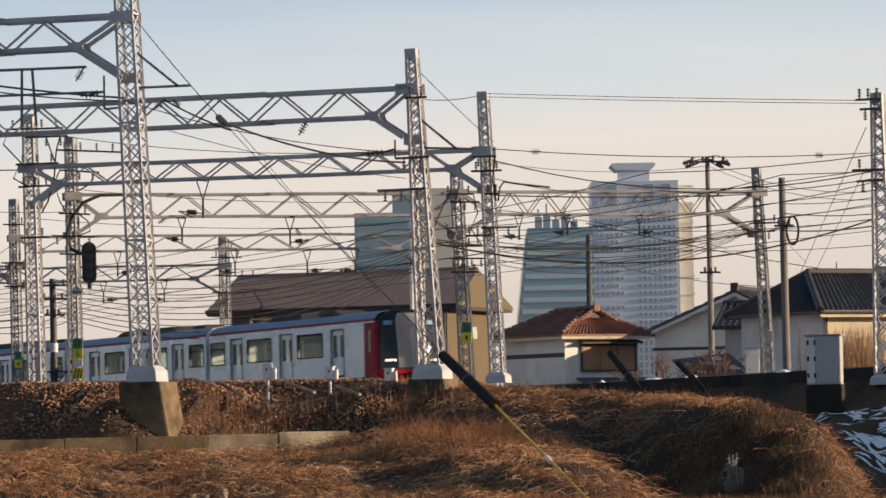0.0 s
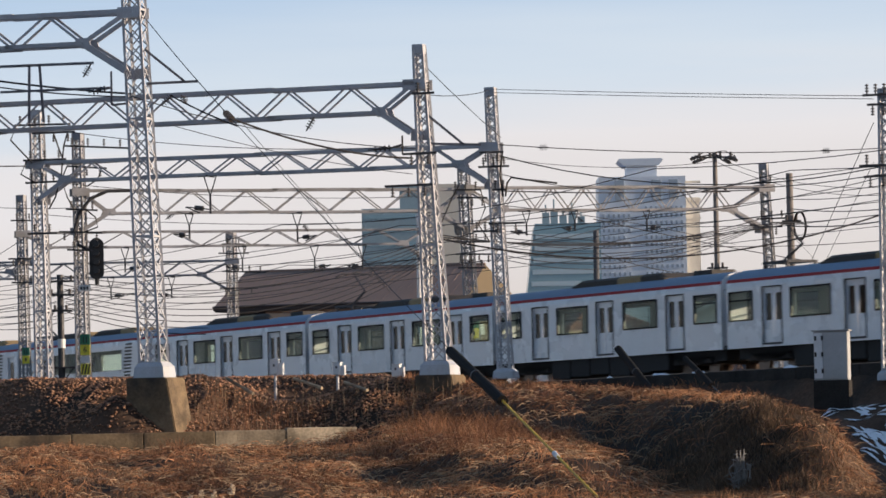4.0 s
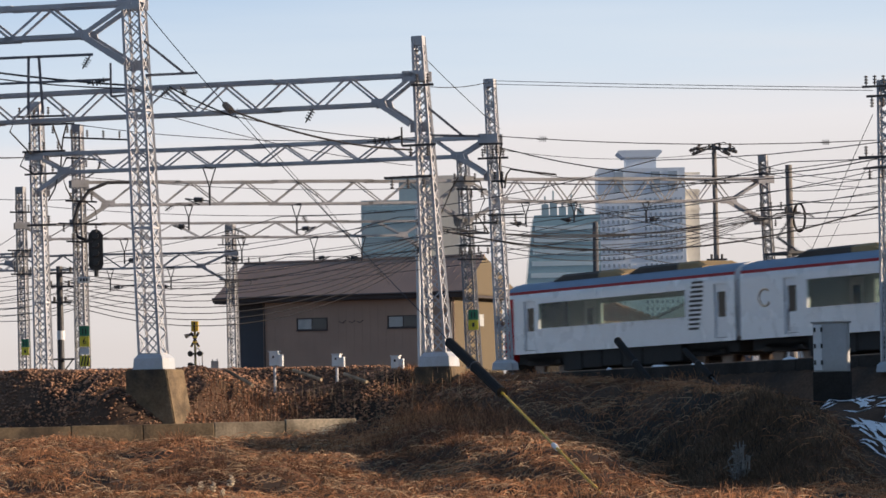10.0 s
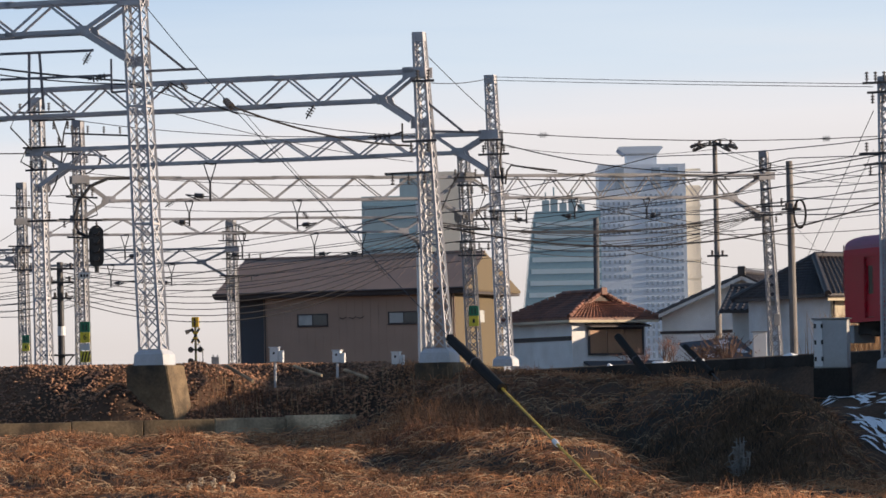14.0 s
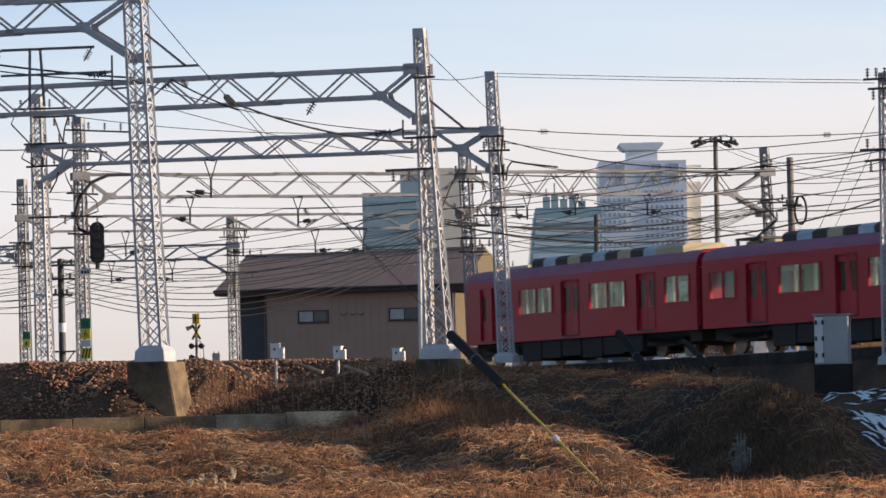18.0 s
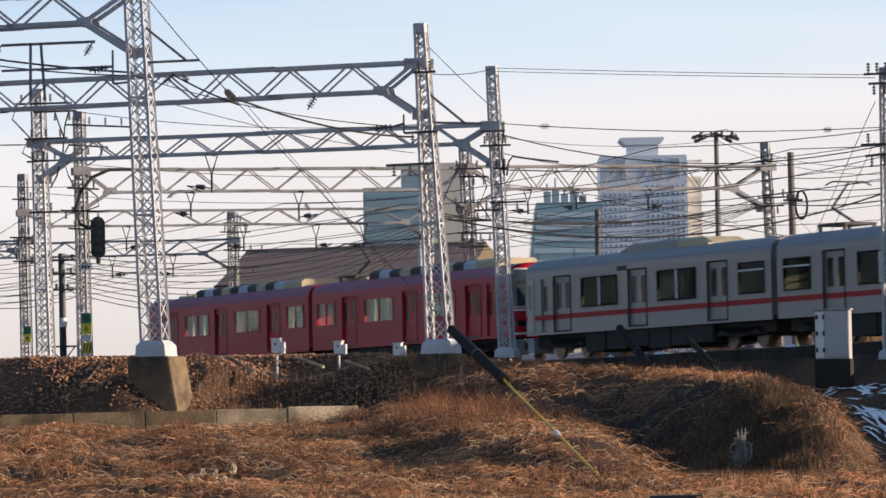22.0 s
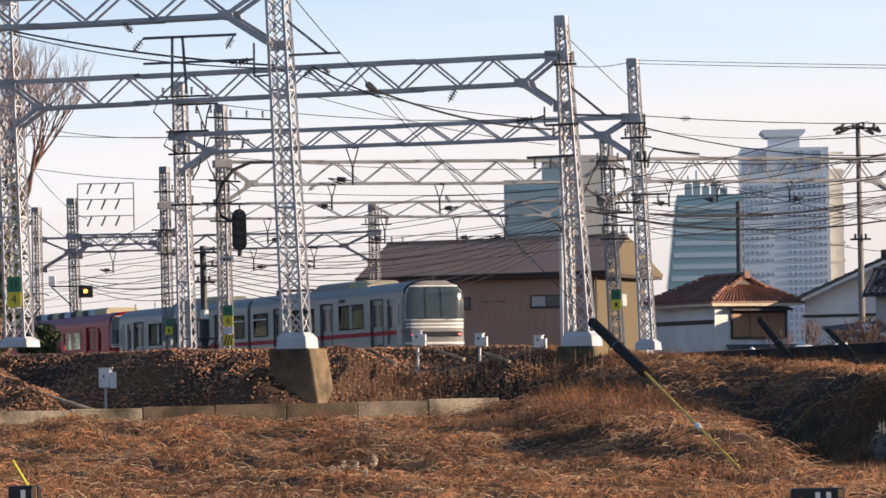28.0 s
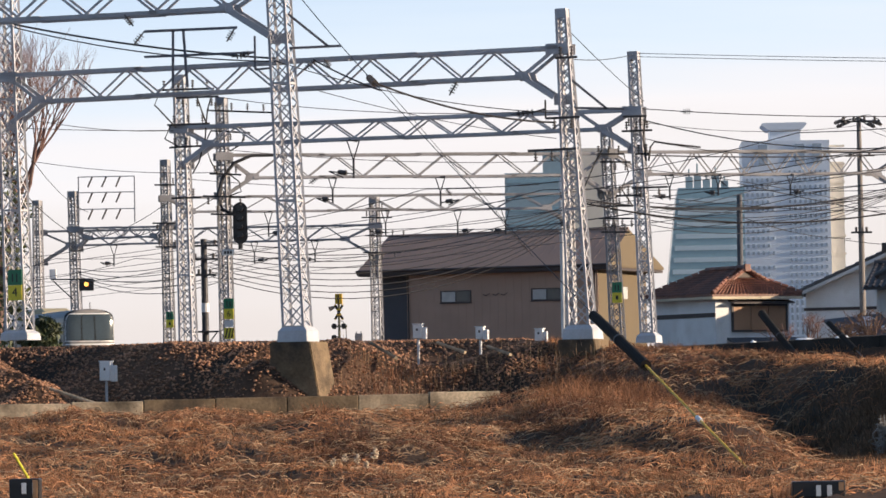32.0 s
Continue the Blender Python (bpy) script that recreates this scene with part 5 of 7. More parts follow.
def red_house():
    c = (5.84, 200.00, 2.95)
    ob = thing("house", Matrix.Translation((c[0], 200, -3.7)) @ pose(0, 0, 0, 0, 0, 32), "old white plastered house with a red-brown tiled roof", "house", "houses")
    h, w, d = c[2] + 3.7, 4.1, 5.2
    part("wall", box(0, w, 0, d, 0, h), PLASTER, ob, "dingy white plaster wall")
    e, top = 0.45, 1.05
    lo = h - 0.12
    corners = [(-e, -e, lo), (w + e, -e, lo), (w + e, d + e, lo), (-e, d + e, lo)]
    k = w * 0.52
    a, b = (k, 1.3, h + top), (k, d - 1.3, h + top)
    # a hipped roof, with a small gable under the end of its ridge
    for p, q, r, t in ((corners[3], corners[0], a, b), (corners[1], corners[2], b, a), (corners[0], corners[1], a, a), (corners[2], corners[3], b, b)):
        part("roof_plane", slope(p, q, r if r != t else tuple(Vector(r) + Vector((0.01, 0, 0))), t, 0.1), RED_TILE, ob)
        tile_rows(ob, p, q, r, t, 24, 10, RED_TILE)
    g = (k, 0.55, h + top + 0.02)
    for s in (-1, 1):
        part("gable_plane", slope((k + s * 1.15, 0.45, h + 0.42), (k + s * 1.15, 1.6, h + 0.42), (k, 1.6, h + top + 0.06), g, 0.08), RED_TILE, ob)
        for i in range(5):
            u, v = Vector((k + s * 1.15, 0.45, h + 0.46)).lerp(Vector(g), i / 5), Vector((k + s * 1.15, 0.45, h + 0.46)).lerp(Vector(g), (i + 0.9) / 5)
            part("verge_tile", tube([u + Vector((0, 0, 0.06)), v + Vector((0, 0, 0.04))], 0.085, 8), RED_TILE, ob)
    # the gable's dark brown stands in for shade on it
    part("gable", prism([(k - 1.0, h + 0.35), (k + 1.0, h + 0.35), (k, h + top - 0.06)], 0.62, 0.72), GABLE_SHADE, ob, "gable coloured dark as if in shade")
    for q, r in ((corners[0], a), (corners[1], a), (corners[2], b), (corners[3], b)):
        for i in range(9):
            u, v = Vector(q).lerp(Vector(r), i / 9), Vector(q).lerp(Vector(r), (i + 0.9) / 9)
            part("hip_tile", tube([u + Vector((0, 0, 0.08)), v + Vector((0, 0, 0.05))], 0.095, 8), RED_TILE, ob)
    for i in range(8):
        u, v = Vector(g).lerp(Vector(b), i / 8), Vector(g).lerp(Vector(b), (i + 0.93) / 8)
        part("ridge_tile", tube([u + Vector((0, 0, 0.06)), v + Vector((0, 0, 0.08))], 0.13, 8), RED_TILE, ob)
    part("ridge_end", box(k - 0.17, k + 0.17, 0.42, 0.52, h + top - 0.1, h + top + 0.26, bevel=0.04), RED_TILE, ob)
    part("eave_board", box(-e, w + e, -e, -e + 0.03, lo - 0.22, lo - 0.1), PLASTER_WARM, ob)
    part("eave_board", box(-e, -e + 0.03, -e, d + e, lo - 0.22, lo - 0.1), PLASTER_WARM, ob)
    part("dark_band", box(-0.03, -0.003, 0, d, h - 1.15, h - 0.95), DARK_TRIM, ob, "dark timber band")
    for i in range(3):
        x = 0.95 + i * 0.98
        part("shutter", box(x, x + 0.94, -0.06, -0.01, h - 1.75, h - 0.65), SHUTTER, ob, "brown wooden shutter")
    part("shutter_frame", panel(0.85, 3.95, h - 1.85, h - 0.55, -0.09, 0.06, [(0.95, 3.85, h - 1.75, h - 0.65)]), DARK_TRIM, ob)
    part("canopy", slope((0.7, -0.5, h - 0.5), (4.1, -0.5, h - 0.5), (4.1, 0, h - 0.38), (0.7, 0, h - 0.38), 0.05), DARK_TRIM, ob)
    part("lean_to_roof", slope((0.6, -2.6, h - 3.0), (4.9, -2.6, h - 3.0), (4.9, -0.01, h - 2.1), (0.6, -0.01, h - 2.1), 0.1), SLATE_WALL, ob, "dark lean-to roof with snow patches")
    for x, y, s in ((1.2, -2.2, 0.8), (2.6, -1.6, 0.7), (3.2, -2.3, 0.5)):
        z = h - 3.0 + 0.9 * (y + 2.6) / 2.6
        part("snow_patch", slope((x, y - 0.25, z - 0.05), (x + s, y - 0.25, z - 0.05), (x + s * 0.8, y + 0.3, z + 0.13), (x + 0.1, y + 0.3, z + 0.13), 0.05), SNOW, ob, "patch of old snow")


def gable_house():
    r = (14.89, 215.00, 5.22)
    ob = thing("house", Matrix.Translation((r[0], 215, -3.7)) @ pose(0, 0, 0, 0, 0, -18), "white gabled house with a dark tiled roof", "house", "houses")
    top = r[2] + 3.7
    lx, lz, rx, rz = -4.8, top - 2.0, 3.0, top - 1.5
    part("wall", prism([(lx + 0.5, 0), (rx - 0.3, 0), (rx - 0.3, rz + 0.0), (0, top - 0.12), (lx + 0.5, lz + 0.1)], 0, 7), PLASTER, ob, "white plaster gable wall")
    for q in ((lx, lz), (rx, rz)):
        p = ((q[0], -0.6, q[1]), (0, -0.6, top), (0, 7.5, top), (q[0], 7.5, q[1]))
        part("roof_plane", slope(*p, 0.16), DARK_TILE, ob)
        tile_rows(ob, p[0], p[3], p[2], p[1], 22, 9, DARK_TILE)
        part("barge_board", bar((q[0], -0.63, q[1] - 0.22), (0, -0.63, top - 0.22), 0.04, 0.16), PLASTER, ob, "pale barge board")
    part("ridge_tile", tube([(0, -0.7, top + 0.08), (0, 7.5, top + 0.08)], 0.16, 8), DARK_TILE, ob)
    part("ridge_end", box(-0.2, 0.2, -0.78, -0.6, top - 0.1, top + 0.35, bevel=0.05), DARK_TILE, ob)
    part("eave_beam", box(lx + 0.4, rx - 0.4, -0.05, -0.003, lz - 0.9, lz - 0.75), DARK_TRIM, ob)


def tiled_house():
    c = (16.89, 190.00, 3.47)
    ob = thing("house", Matrix.Translation((c[0], 190, -3.7)) @ pose(0, 0, 0, 0, 0, 30), "plastered house under a heavy dark tiled roof", "house", "houses")
    h, w, d = c[2] + 3.7, 8.0, 6.4
    part("wall", box(0, w, 0, d, 0, h), PLASTER_WARM, ob, "cream plaster wall")
    part("wall", box(-0.03, -0.003, 0.05, d, 0, h), PLASTER, ob, "white plaster side wall")
    e, top = 0.55, 1.75
    lo = h - 0.05
    k = [(-e, -e, lo), (w + e, -e, lo), (w + e, d + e, lo), (-e, d + e, lo)]
    a, b = (1.4, d / 2, h + top), (w + e, d / 2, h + top)
    for p, q, r, s in ((k[0], k[1], b, a), (k[2], k[3], a, b), (k[3], k[0], a, a)):
        part("roof_plane", slope(p, q, r if r != s else tuple(Vector(r) + Vector((0, 0.01, 0))), s, 0.14), DARK_TILE, ob)
        tile_rows(ob, p, q, r, s, 34, 14, DARK_TILE)
    part("ridge_tile", tube([a, b], 0.2, 8), DARK_TILE, ob)
    for q in (k[0], k[3]):
        part("hip_tile", tube([q, a], 0.16, 8), DARK_TILE, ob)
    part("eave_board", box(-e, w + e, -e, -e + 0.03, lo - 0.3, lo - 0.12), PLASTER_WARM, ob)
    part("gutter", tube([(-e, -e - 0.06, lo - 0.1), (w + e, -e - 0.06, lo - 0.1)], 0.06, 6), DARK_TRIM, ob)
    part("downpipe", tube([(0.1, -0.07, 0), (0.1, -0.07, lo - 0.1)], 0.05, 6), DARK_TRIM, ob)
    part("roof_aerial", tube([(3.0, d / 2, h + top), (3.0, d / 2, h + top + 0.5)], 0.03, 6), DARK_STEEL, ob)


def low_house():
    l, r = (13.23, 199.00, 3.22), (17.57, 199.00, 3.14)
    ob = thing("house", Matrix.Translation((r[0], 199, -3.7)) @ pose(0, 0, 0, 0, 0, -14), "low white house with a dark tiled roof", "house", "houses")
    h, w = r[2] + 3.7, (r[0] - l[0]) / 0.97
    part("wall", box(-w, 0, 0, 4.5, 0, h), PLASTER, ob, "white plaster wall in shade")
    p = ((-w - 0.5, -0.6, h - 0.1), (0.4, -0.6, h - 0.1), (0.4, 2.4, h + 1.05), (-w - 0.5, 2.4, h + 1.05))
    part("roof_plane", slope(*p, 0.14), DARK_TILE, ob)
    part("roof_plane", slope(p[3], p[2], (0.4, 5.2, h - 0.1), (-w - 0.5, 5.2, h - 0.1), 0.14), DARK_TILE, ob)
    tile_rows(ob, *p, 18, 8, DARK_TILE)
    part("ridge_tile", tube([p[3], p[2]], 0.15, 8), DARK_TILE, ob)
    part("barge_board", bar((-w - 0.53, -0.6, h - 0.28), (-w - 0.53, 2.4, h + 0.87), 0.04, 0.16), PLASTER, ob)
    part("dado", box(-w + 0.01, -0.01, -0.03, -0.003, 0, h - 1.9), SHUTTER, ob, "brown boarded dado")
    house_window(ob, -w * 0.3, h - 1.6, 1.3, 0.9, 0)


brown_house()
low_house()
red_house()
gable_house()
tiled_house()

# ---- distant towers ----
# distance haze is put into this pale bluish colour
TOWER_WALL = mat("hazy_tower_cladding", (0.68, 0.74, 0.82), 0.4, 0.3, 0.03, 0.04, 1, 0.0)
# the towers' right sides: warm sunlight is put into the cream
TOWER_SIDE = mat("sunlit_tower_cladding", (0.72, 0.66, 0.57), 0.7, 0, 0.03, 0.04, 1, 0.0)
TOWER_PANE = mat("tower_panes", (0.31, 0.38, 0.46), 0.25, 0.2, 0.05, 0.1, 1, 0.0)
TEAL_GLASS = mat("teal_curtain_wall", (0.20, 0.32, 0.385), 0.2, 0.4, 0.02, 0.08, 1, 0.0)
TEAL_BAND = mat("pale_spandrel", (0.52, 0.64, 0.70), 0.4, 0.2, 0.02, 0.05, 1, 0.0)
GREY_TOWER = mat("grey_green_cladding", (0.27, 0.36, 0.405), 0.3, 0.35, 0.02, 0.06, 1, 0.0)


def hotel_tower():
    l, r = (53.99, 1500.00, 86.50), (84.05, 1500.00, 86.70)
    ob = thing("tower_block", Matrix.Translation((l[0], 1500, -4)), "tall tower with haze in its pale blue-grey colour and rows of windows", "tower block", "distant towers")
    w, h = r[0] - l[0], l[2] + 4
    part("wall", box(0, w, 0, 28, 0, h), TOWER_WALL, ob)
    bm = bmesh.new()
    rows = 30
    for j in range(rows):
        z = 6 + j * (h - 15) / rows
        for i in range(14):
            x = (1.2 + i * 1.75) if i < 6 else (w - 14.2 + (i - 6) * 1.75)
            tall = 1.15 if i < 6 or j > 13 else 1.75
            if (i == 5 and j % 2) or (i < 6 and j % 6 == 5):
                continue
            box(x, x + 0.75, -0.35, 0.2, z, z + tall, bm)
    tagged(part("window_grid", bm, TOWER_PANE, ob, "rows of small dark windows"), kind="stuff")
    for i in range(3):
        x = w * (0.24, 0.66, 0.86)[i]
        part("top_louvre", box(x - 1.6, x + 1.6, -0.4, 0.2, h - 8, h - 1.2), TOWER_PANE, ob)
    c0, c1, cz = 63.11 - l[0], 74.42 - l[0], 92.88 + 4
    part("penthouse", box(c0 + 0.8, c1, 4, 18, h, cz - 1.5), TOWER_WALL, ob)
    part("crown", prism([(c0 - 0.2, cz - 2.4), (c1 + 0.6, cz - 2.4), (c1 + 2.2, cz - 0.6), (c1 + 1.6, cz), (c0 - 1.6, cz), (c0 - 2.2, cz - 0.6)], 2, 20), TOWER_WALL, ob, "flared tower crown")
    part("side_wing", box(w + 0.02, w + 89.16 - r[0], 6, 30, 0, 79.23 + 4), TOWER_SIDE, ob, "side wing with sunlight put into its cream colour")
    for i in range(12):
        z = 20 + i * 6.2
        part("side_ledge", box(w + 0.02, w + 5.5, 5.5, 5.98, z, z + 0.8), TOWER_SIDE, ob)


def glass_tower():
    l, r = (20.38, 1200.00, 28.65), (43.56, 1200.00, 56.30)
    ob = thing("office_block", Matrix.Translation((l[0], 1200, -4)), "teal glass office block with a slanting edge", "office block", "distant towers")
    w, h = r[0] - l[0], r[2] + 4
    k = 25.42 - l[0]
    part("curtain_wall", prism([(-2, 0), (w, 0), (w, h), (k, h), (k - 0.6, h - 3)], 0, 30), TEAL_GLASS, ob, "teal curtain wall")
    for i in range(17):
        z = 4 + i * (h - 5) / 17
        x0 = k - 0.6 - (h - z) * (k + 1.4) / h + 0.4
        part("floor_band", box(max(x0 + 0.8, 1.0), w - 0.1, -0.3, 0.1, z, z + 1.3), TEAL_BAND, ob)
    for i, (x, t) in enumerate(((3.2, 5.5), (5.5, 7), (8.0, 4), (10.5, 6), (13, 3.5))):
        part("roof_plant", box(k + x - 1.0, k + x + 1.0, 5, 8, h - 0.5, h + t * 0.6), GREY_TOWER, ob)
        part("roof_mast", tube([(k + x, 6, h), (k + x, 6, h + t)], 0.25, 6), GREY_TOWER, ob)


def left_tower():
    l, r = (-24.22, 1300.00, 66.59), (-6.79, 1300.00, 67.27)
    ob = thing("office_block", Matrix.Translation((l[0], 1300, -4)), "grey-green office tower beside a cream block", "office block", "distant towers")
    w, h = r[0] - l[0], l[2] + 4
    part("curtain_wall", box(0, w, 0, 25, 0, h), GREY_TOWER, ob)
    for i in range(16):
        z = h - 3 - i * 4.2
        part("floor_band", box(0.6, w - 0.2, -0.25, 0.05, z, z + 1.1), TEAL_GLASS, ob)
    part("roof_plant", box(-12.82 - l[0], w + 3, 3, 12, h - 0.2, 72.13 + 4), GREY_TOWER, ob)
    part("roof_slab", box(-16.88 - l[0], w + 3, 2, 12, 72.47 + 4, 73.31 + 4), GREY_TOWER, ob)
    part("side_block", box(w + 0.05, 5.16 - l[0], 4, 25, 0, 73.89 + 4), TOWER_SIDE, ob, "side block with sunlight put into its cream colour")


hotel_tower()
glass_tower()
left_tower()



# ---- bank: foundations, wall, boxes ----
def stone_block(x, y, z_top, w, d, deep, splay, label, turn=TURN):
    bm = bmesh.new()
    hi = [bm.verts.new(p) for p in ((-w / 2, -d / 2, 0), (w / 2, -d / 2, 0), (w / 2, d / 2, 0), (-w / 2, d / 2, 0))]
    lo = [bm.verts.new((p[0] + (splay if p[0] > 0 else 0.0), p[1], -deep)) for p in ((-w / 2, -d / 2), (w / 2, -d / 2), (w / 2, d / 2), (-w / 2, d / 2))]
    bm.faces.new(hi)
    bm.faces.new(lo[::-1])
    for i in range(4):
        bm.faces.new((lo[i], lo[(i + 1) % 4], hi[(i + 1) % 4], hi[i]))
    bmesh.ops.bevel(bm, geom=list(bm.edges), offset=0.03, segments=2, affect="EDGES")
    return solo("mast_foundation", bm, SHADE_CONCRETE, pose(x, y, z_top, 0, 0, turn), label, "foundation", "mast foundations", "structure")


stone_block(FOOT_A[0] + 0.02, FOOT_A[1] - 0.12, FOOT_A[2] + 0.003, 1.27, 1.37, 2.0, 0.34, "weathered concrete block under a mast")
stone_block(FOOT_B[0], FOOT_B[1] - 0.1, FOOT_B[2] + 0.003, 1.15, 1.3, 1.6, 0.2, "weathered concrete block under a mast")


def kerb_wall():
    ob = thing("retaining_wall", Matrix.Translation((-1.6, 125.5, 0)) @ pose(0, 0, 0, 0, 0, math.degrees(math.atan(0.16))), "low weathered concrete retaining wall in the grass", "retaining wall", kind="structure")
    rng = random.Random(14)
    x = -23.57
    while x < -1.3:
        w = 2.05
        z = -1.62 + rng.uniform(-0.02, 0.02) + 0.008 * (x + 2.4)
        bm = box(x + 0.008, x + w - 0.008, -0.16 + rng.uniform(-0.012, 0.012), 0.16, z - 0.75, z, bevel=0.025)
        bmesh.ops.rotate(bm, verts=bm.verts, cent=(x, 0, z), matrix=Matrix.Rotation(rng.uniform(-0.008, 0.008), 3, "Y"))
        # blocks where the mast's shadow lies get the darker concrete
        part("wall_block", bm, SHADE_CONCRETE if -11.6 < x < -5.3 else CONCRETE, ob, "concrete block coloured darker for the mast's shadow" if -11.6 < x < -5.3 else "")
        x += w


kerb_wall()


def edge_wall():
    """The dark trackside wall along the right-hand stretch."""
    ob = thing("trackside_wall", Matrix.Translation((TRACK_B[0] + NEAR[0] * 2.9, TRACK_B[1] + NEAR[1] * 2.9, 0)) @ pose(0, 0, 0, 0, 0, -65.28), "very dark concrete wall along the track", "retaining wall", kind="structure")
    for i in range(26):
        x = 6 + i * 2.0
        y = TRACK_B[1] - AWAY[1] * (x + 1)
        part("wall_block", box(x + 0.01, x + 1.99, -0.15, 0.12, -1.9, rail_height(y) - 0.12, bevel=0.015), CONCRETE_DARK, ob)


edge_wall()


def tracks():
    for base in (TRACK_A, TRACK_B):
        ob = thing("railway_track", Matrix.Translation((base[0], base[1], rail_height(base[1]))) @ pose(0, 0, 0, 0, -0.31, -65.28), "rusty steel rails on concrete sleepers", "railway track", "railway tracks", "structure")
        for y in (-0.57, 0.57):
            bm = prism([(-0.035, -0.15), (0.035, -0.15), (0.035, 0), (-0.035, 0)], -260, 420)
            bmesh.ops.rotate(bm, verts=bm.verts, cent=(0, 0, 0), matrix=Matrix.Rotation(radians(-90), 3, "Z"))
            bmesh.ops.translate(bm, verts=bm.verts, vec=(0, y, 0))
            part("rail", bm, RAIL, ob)
        bm = bmesh.new()
        for i in range(-150, 200):
            box(i * 0.65 - 0.11, i * 0.65 + 0.11, -1.0, 1.0, -0.36, -0.15, bm)
        tagged(part("sleepers", bm, CONCRETE_DARK, ob, "row of dark concrete sleepers"), kind="stuff")


tracks()


def relay_box(p, w, h, label, turn=-20):
    ob = thing("relay_box", Matrix.Translation((p[0], p[1], float(ground_z(p[0], p[1])) - 0.1)) @ pose(0, 0, 0, 0, 0, turn), label, "relay box", "relay boxes")
    z = p[2] - ob.location.z
    part("post", tube([(0, 0, 0), (0, 0, z - h / 2 + 0.02)], 0.045, 8), STEEL, ob)
    part("case", box(-w / 2, w / 2, -w * 0.35, w * 0.35, z - h / 2, z + h / 2, bevel=0.02), WHITE_PAINT, ob)
    part("lid", box(-w / 2 - 0.02, w / 2 + 0.02, -w * 0.4, w * 0.4, z + h / 2 + 0.003, z + h / 2 + 0.03), WHITE_PAINT, ob)
    part("side_case", box(w / 2 + 0.003, w / 2 + w * 0.5, -w * 0.25, w * 0.2, z - h * 0.55, z + h * 0.3, bevel=0.015), WHITE_PAINT, ob)
    part("catch", box(-0.03, 0.03, -w * 0.37, -w * 0.352, z + 0.02, z + 0.09), DARK_STEEL, ob)


relay_box((-5.13, 131.00, 0.24), 0.28, 0.42, "small white relay box on a post")
relay_box((-3.27, 131.50, 0.16), 0.26, 0.36, "small white relay box on a post")
relay_box((-1.49, 132.00, 0.08), 0.26, 0.36, "small white relay box on a post")
relay_box((-14.24, 128.00, -0.81), 0.34, 0.56, "white relay box with a side case on the bank")


def cabinet():
    p = (11.23, 126.00, -0.53)
    ob = thing("trackside_cabinet", Matrix.Translation((p[0], 126, p[2])) @ pose(0, 0, 0, 0, 0, -17), "pale grey steel trackside cabinet with black hinges", "cabinet")
    part("body", box(-0.50, 0.50, -0.35, 0.05, 0.0, 1.40, bevel=0.015), GREY_CASE, ob)
    part("lid", box(-0.55, 0.55, -0.40, 0.10, 1.405, 1.45, bevel=0.012), GREY_BOX, ob, "grey overhanging lid")
    part("door", box(-0.22, 0.48, -0.372, -0.353, 0.05, 1.36), GREY_CASE, ob)
    part("side_door", box(-0.48, -0.24, -0.368, -0.353, 0.05, 1.36), WHITE_PAINT, ob, "white narrow door")
    for z in (0.2, 0.68, 1.15):
        for x in (-0.44, -0.24):
            part("hinge", box(x - 0.03, x + 0.03, -0.40, -0.374, z, z + 0.13), BLACK, ob, "black hinge")
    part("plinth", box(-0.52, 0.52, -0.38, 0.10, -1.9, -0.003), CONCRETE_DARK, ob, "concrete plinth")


cabinet()


def guy_sleeve(a, b, r, foot=None):
    ob = thing("guy_wire", Matrix.Translation(a), "black guard sleeve on a guy wire" + (" with a yellow lower end" if foot else ""), "guy wire", "guy wires")
    o = Vector(a)
    d = Vector(b) - o
    part("sleeve", tube([Vector((0, 0, 0)), d * 0.35, d * 0.36, d], r, 12), RUBBER, ob, "black plastic sleeve")
    part("sleeve_joint", tube([d * 0.5, d * 0.515], r * 1.12, 12), DARK_STEEL, ob)
    if foot:
        e = Vector(foot) - o
        part("yellow_cover", tube([d, e], 0.026, 8), GUY_YELLOW, ob, "yellow guy cover")
        part("turnbuckle", tube([d.lerp(e, 0.50), d.lerp(e, 0.535)], 0.05, 8), WHITE_PAINT, ob, "pale turnbuckle")
    else:
        e = d * 1.6
        part("stay_rod", tube([d, e], 0.02, 6), DARK_STEEL, ob)


guy_sleeve((0.12, 95.00, -0.09), (1.16, 89.50, -1.24), 0.115, (3.02, 81.00, -3.38))
guy_sleeve((5.16, 129.80, 0.56), (6.01, 125.40, -0.88), 0.115)
guy_sleeve((6.93, 125.66, 0.16), (7.49, 122.57, -0.65), 0.085)


# ---- signals, plates and poles ----
def figure(text, size, name):
    """A character in the built-in font as a flat mesh that faces -y, centred on its origin."""
    cu = bpy.data.curves.new(name, "FONT")
    cu.body, cu.size, cu.align_x, cu.align_y, cu.extrude = text, size, "CENTER", "CENTER", 0.003
    tmp = bpy.data.objects.new(name, cu)
    scene.collection.objects.link(tmp)
    me = bpy.data.meshes.new_from_object(tmp.evaluated_get(bpy.context.evaluated_depsgraph_get()))
    bpy.data.objects.remove(tmp)
    bpy.data.curves.remove(cu)
    me.transform(Matrix.Rotation(radians(90), 4, "X"))
    me.materials.clear()
    me.materials.append(BLACK)
    return me


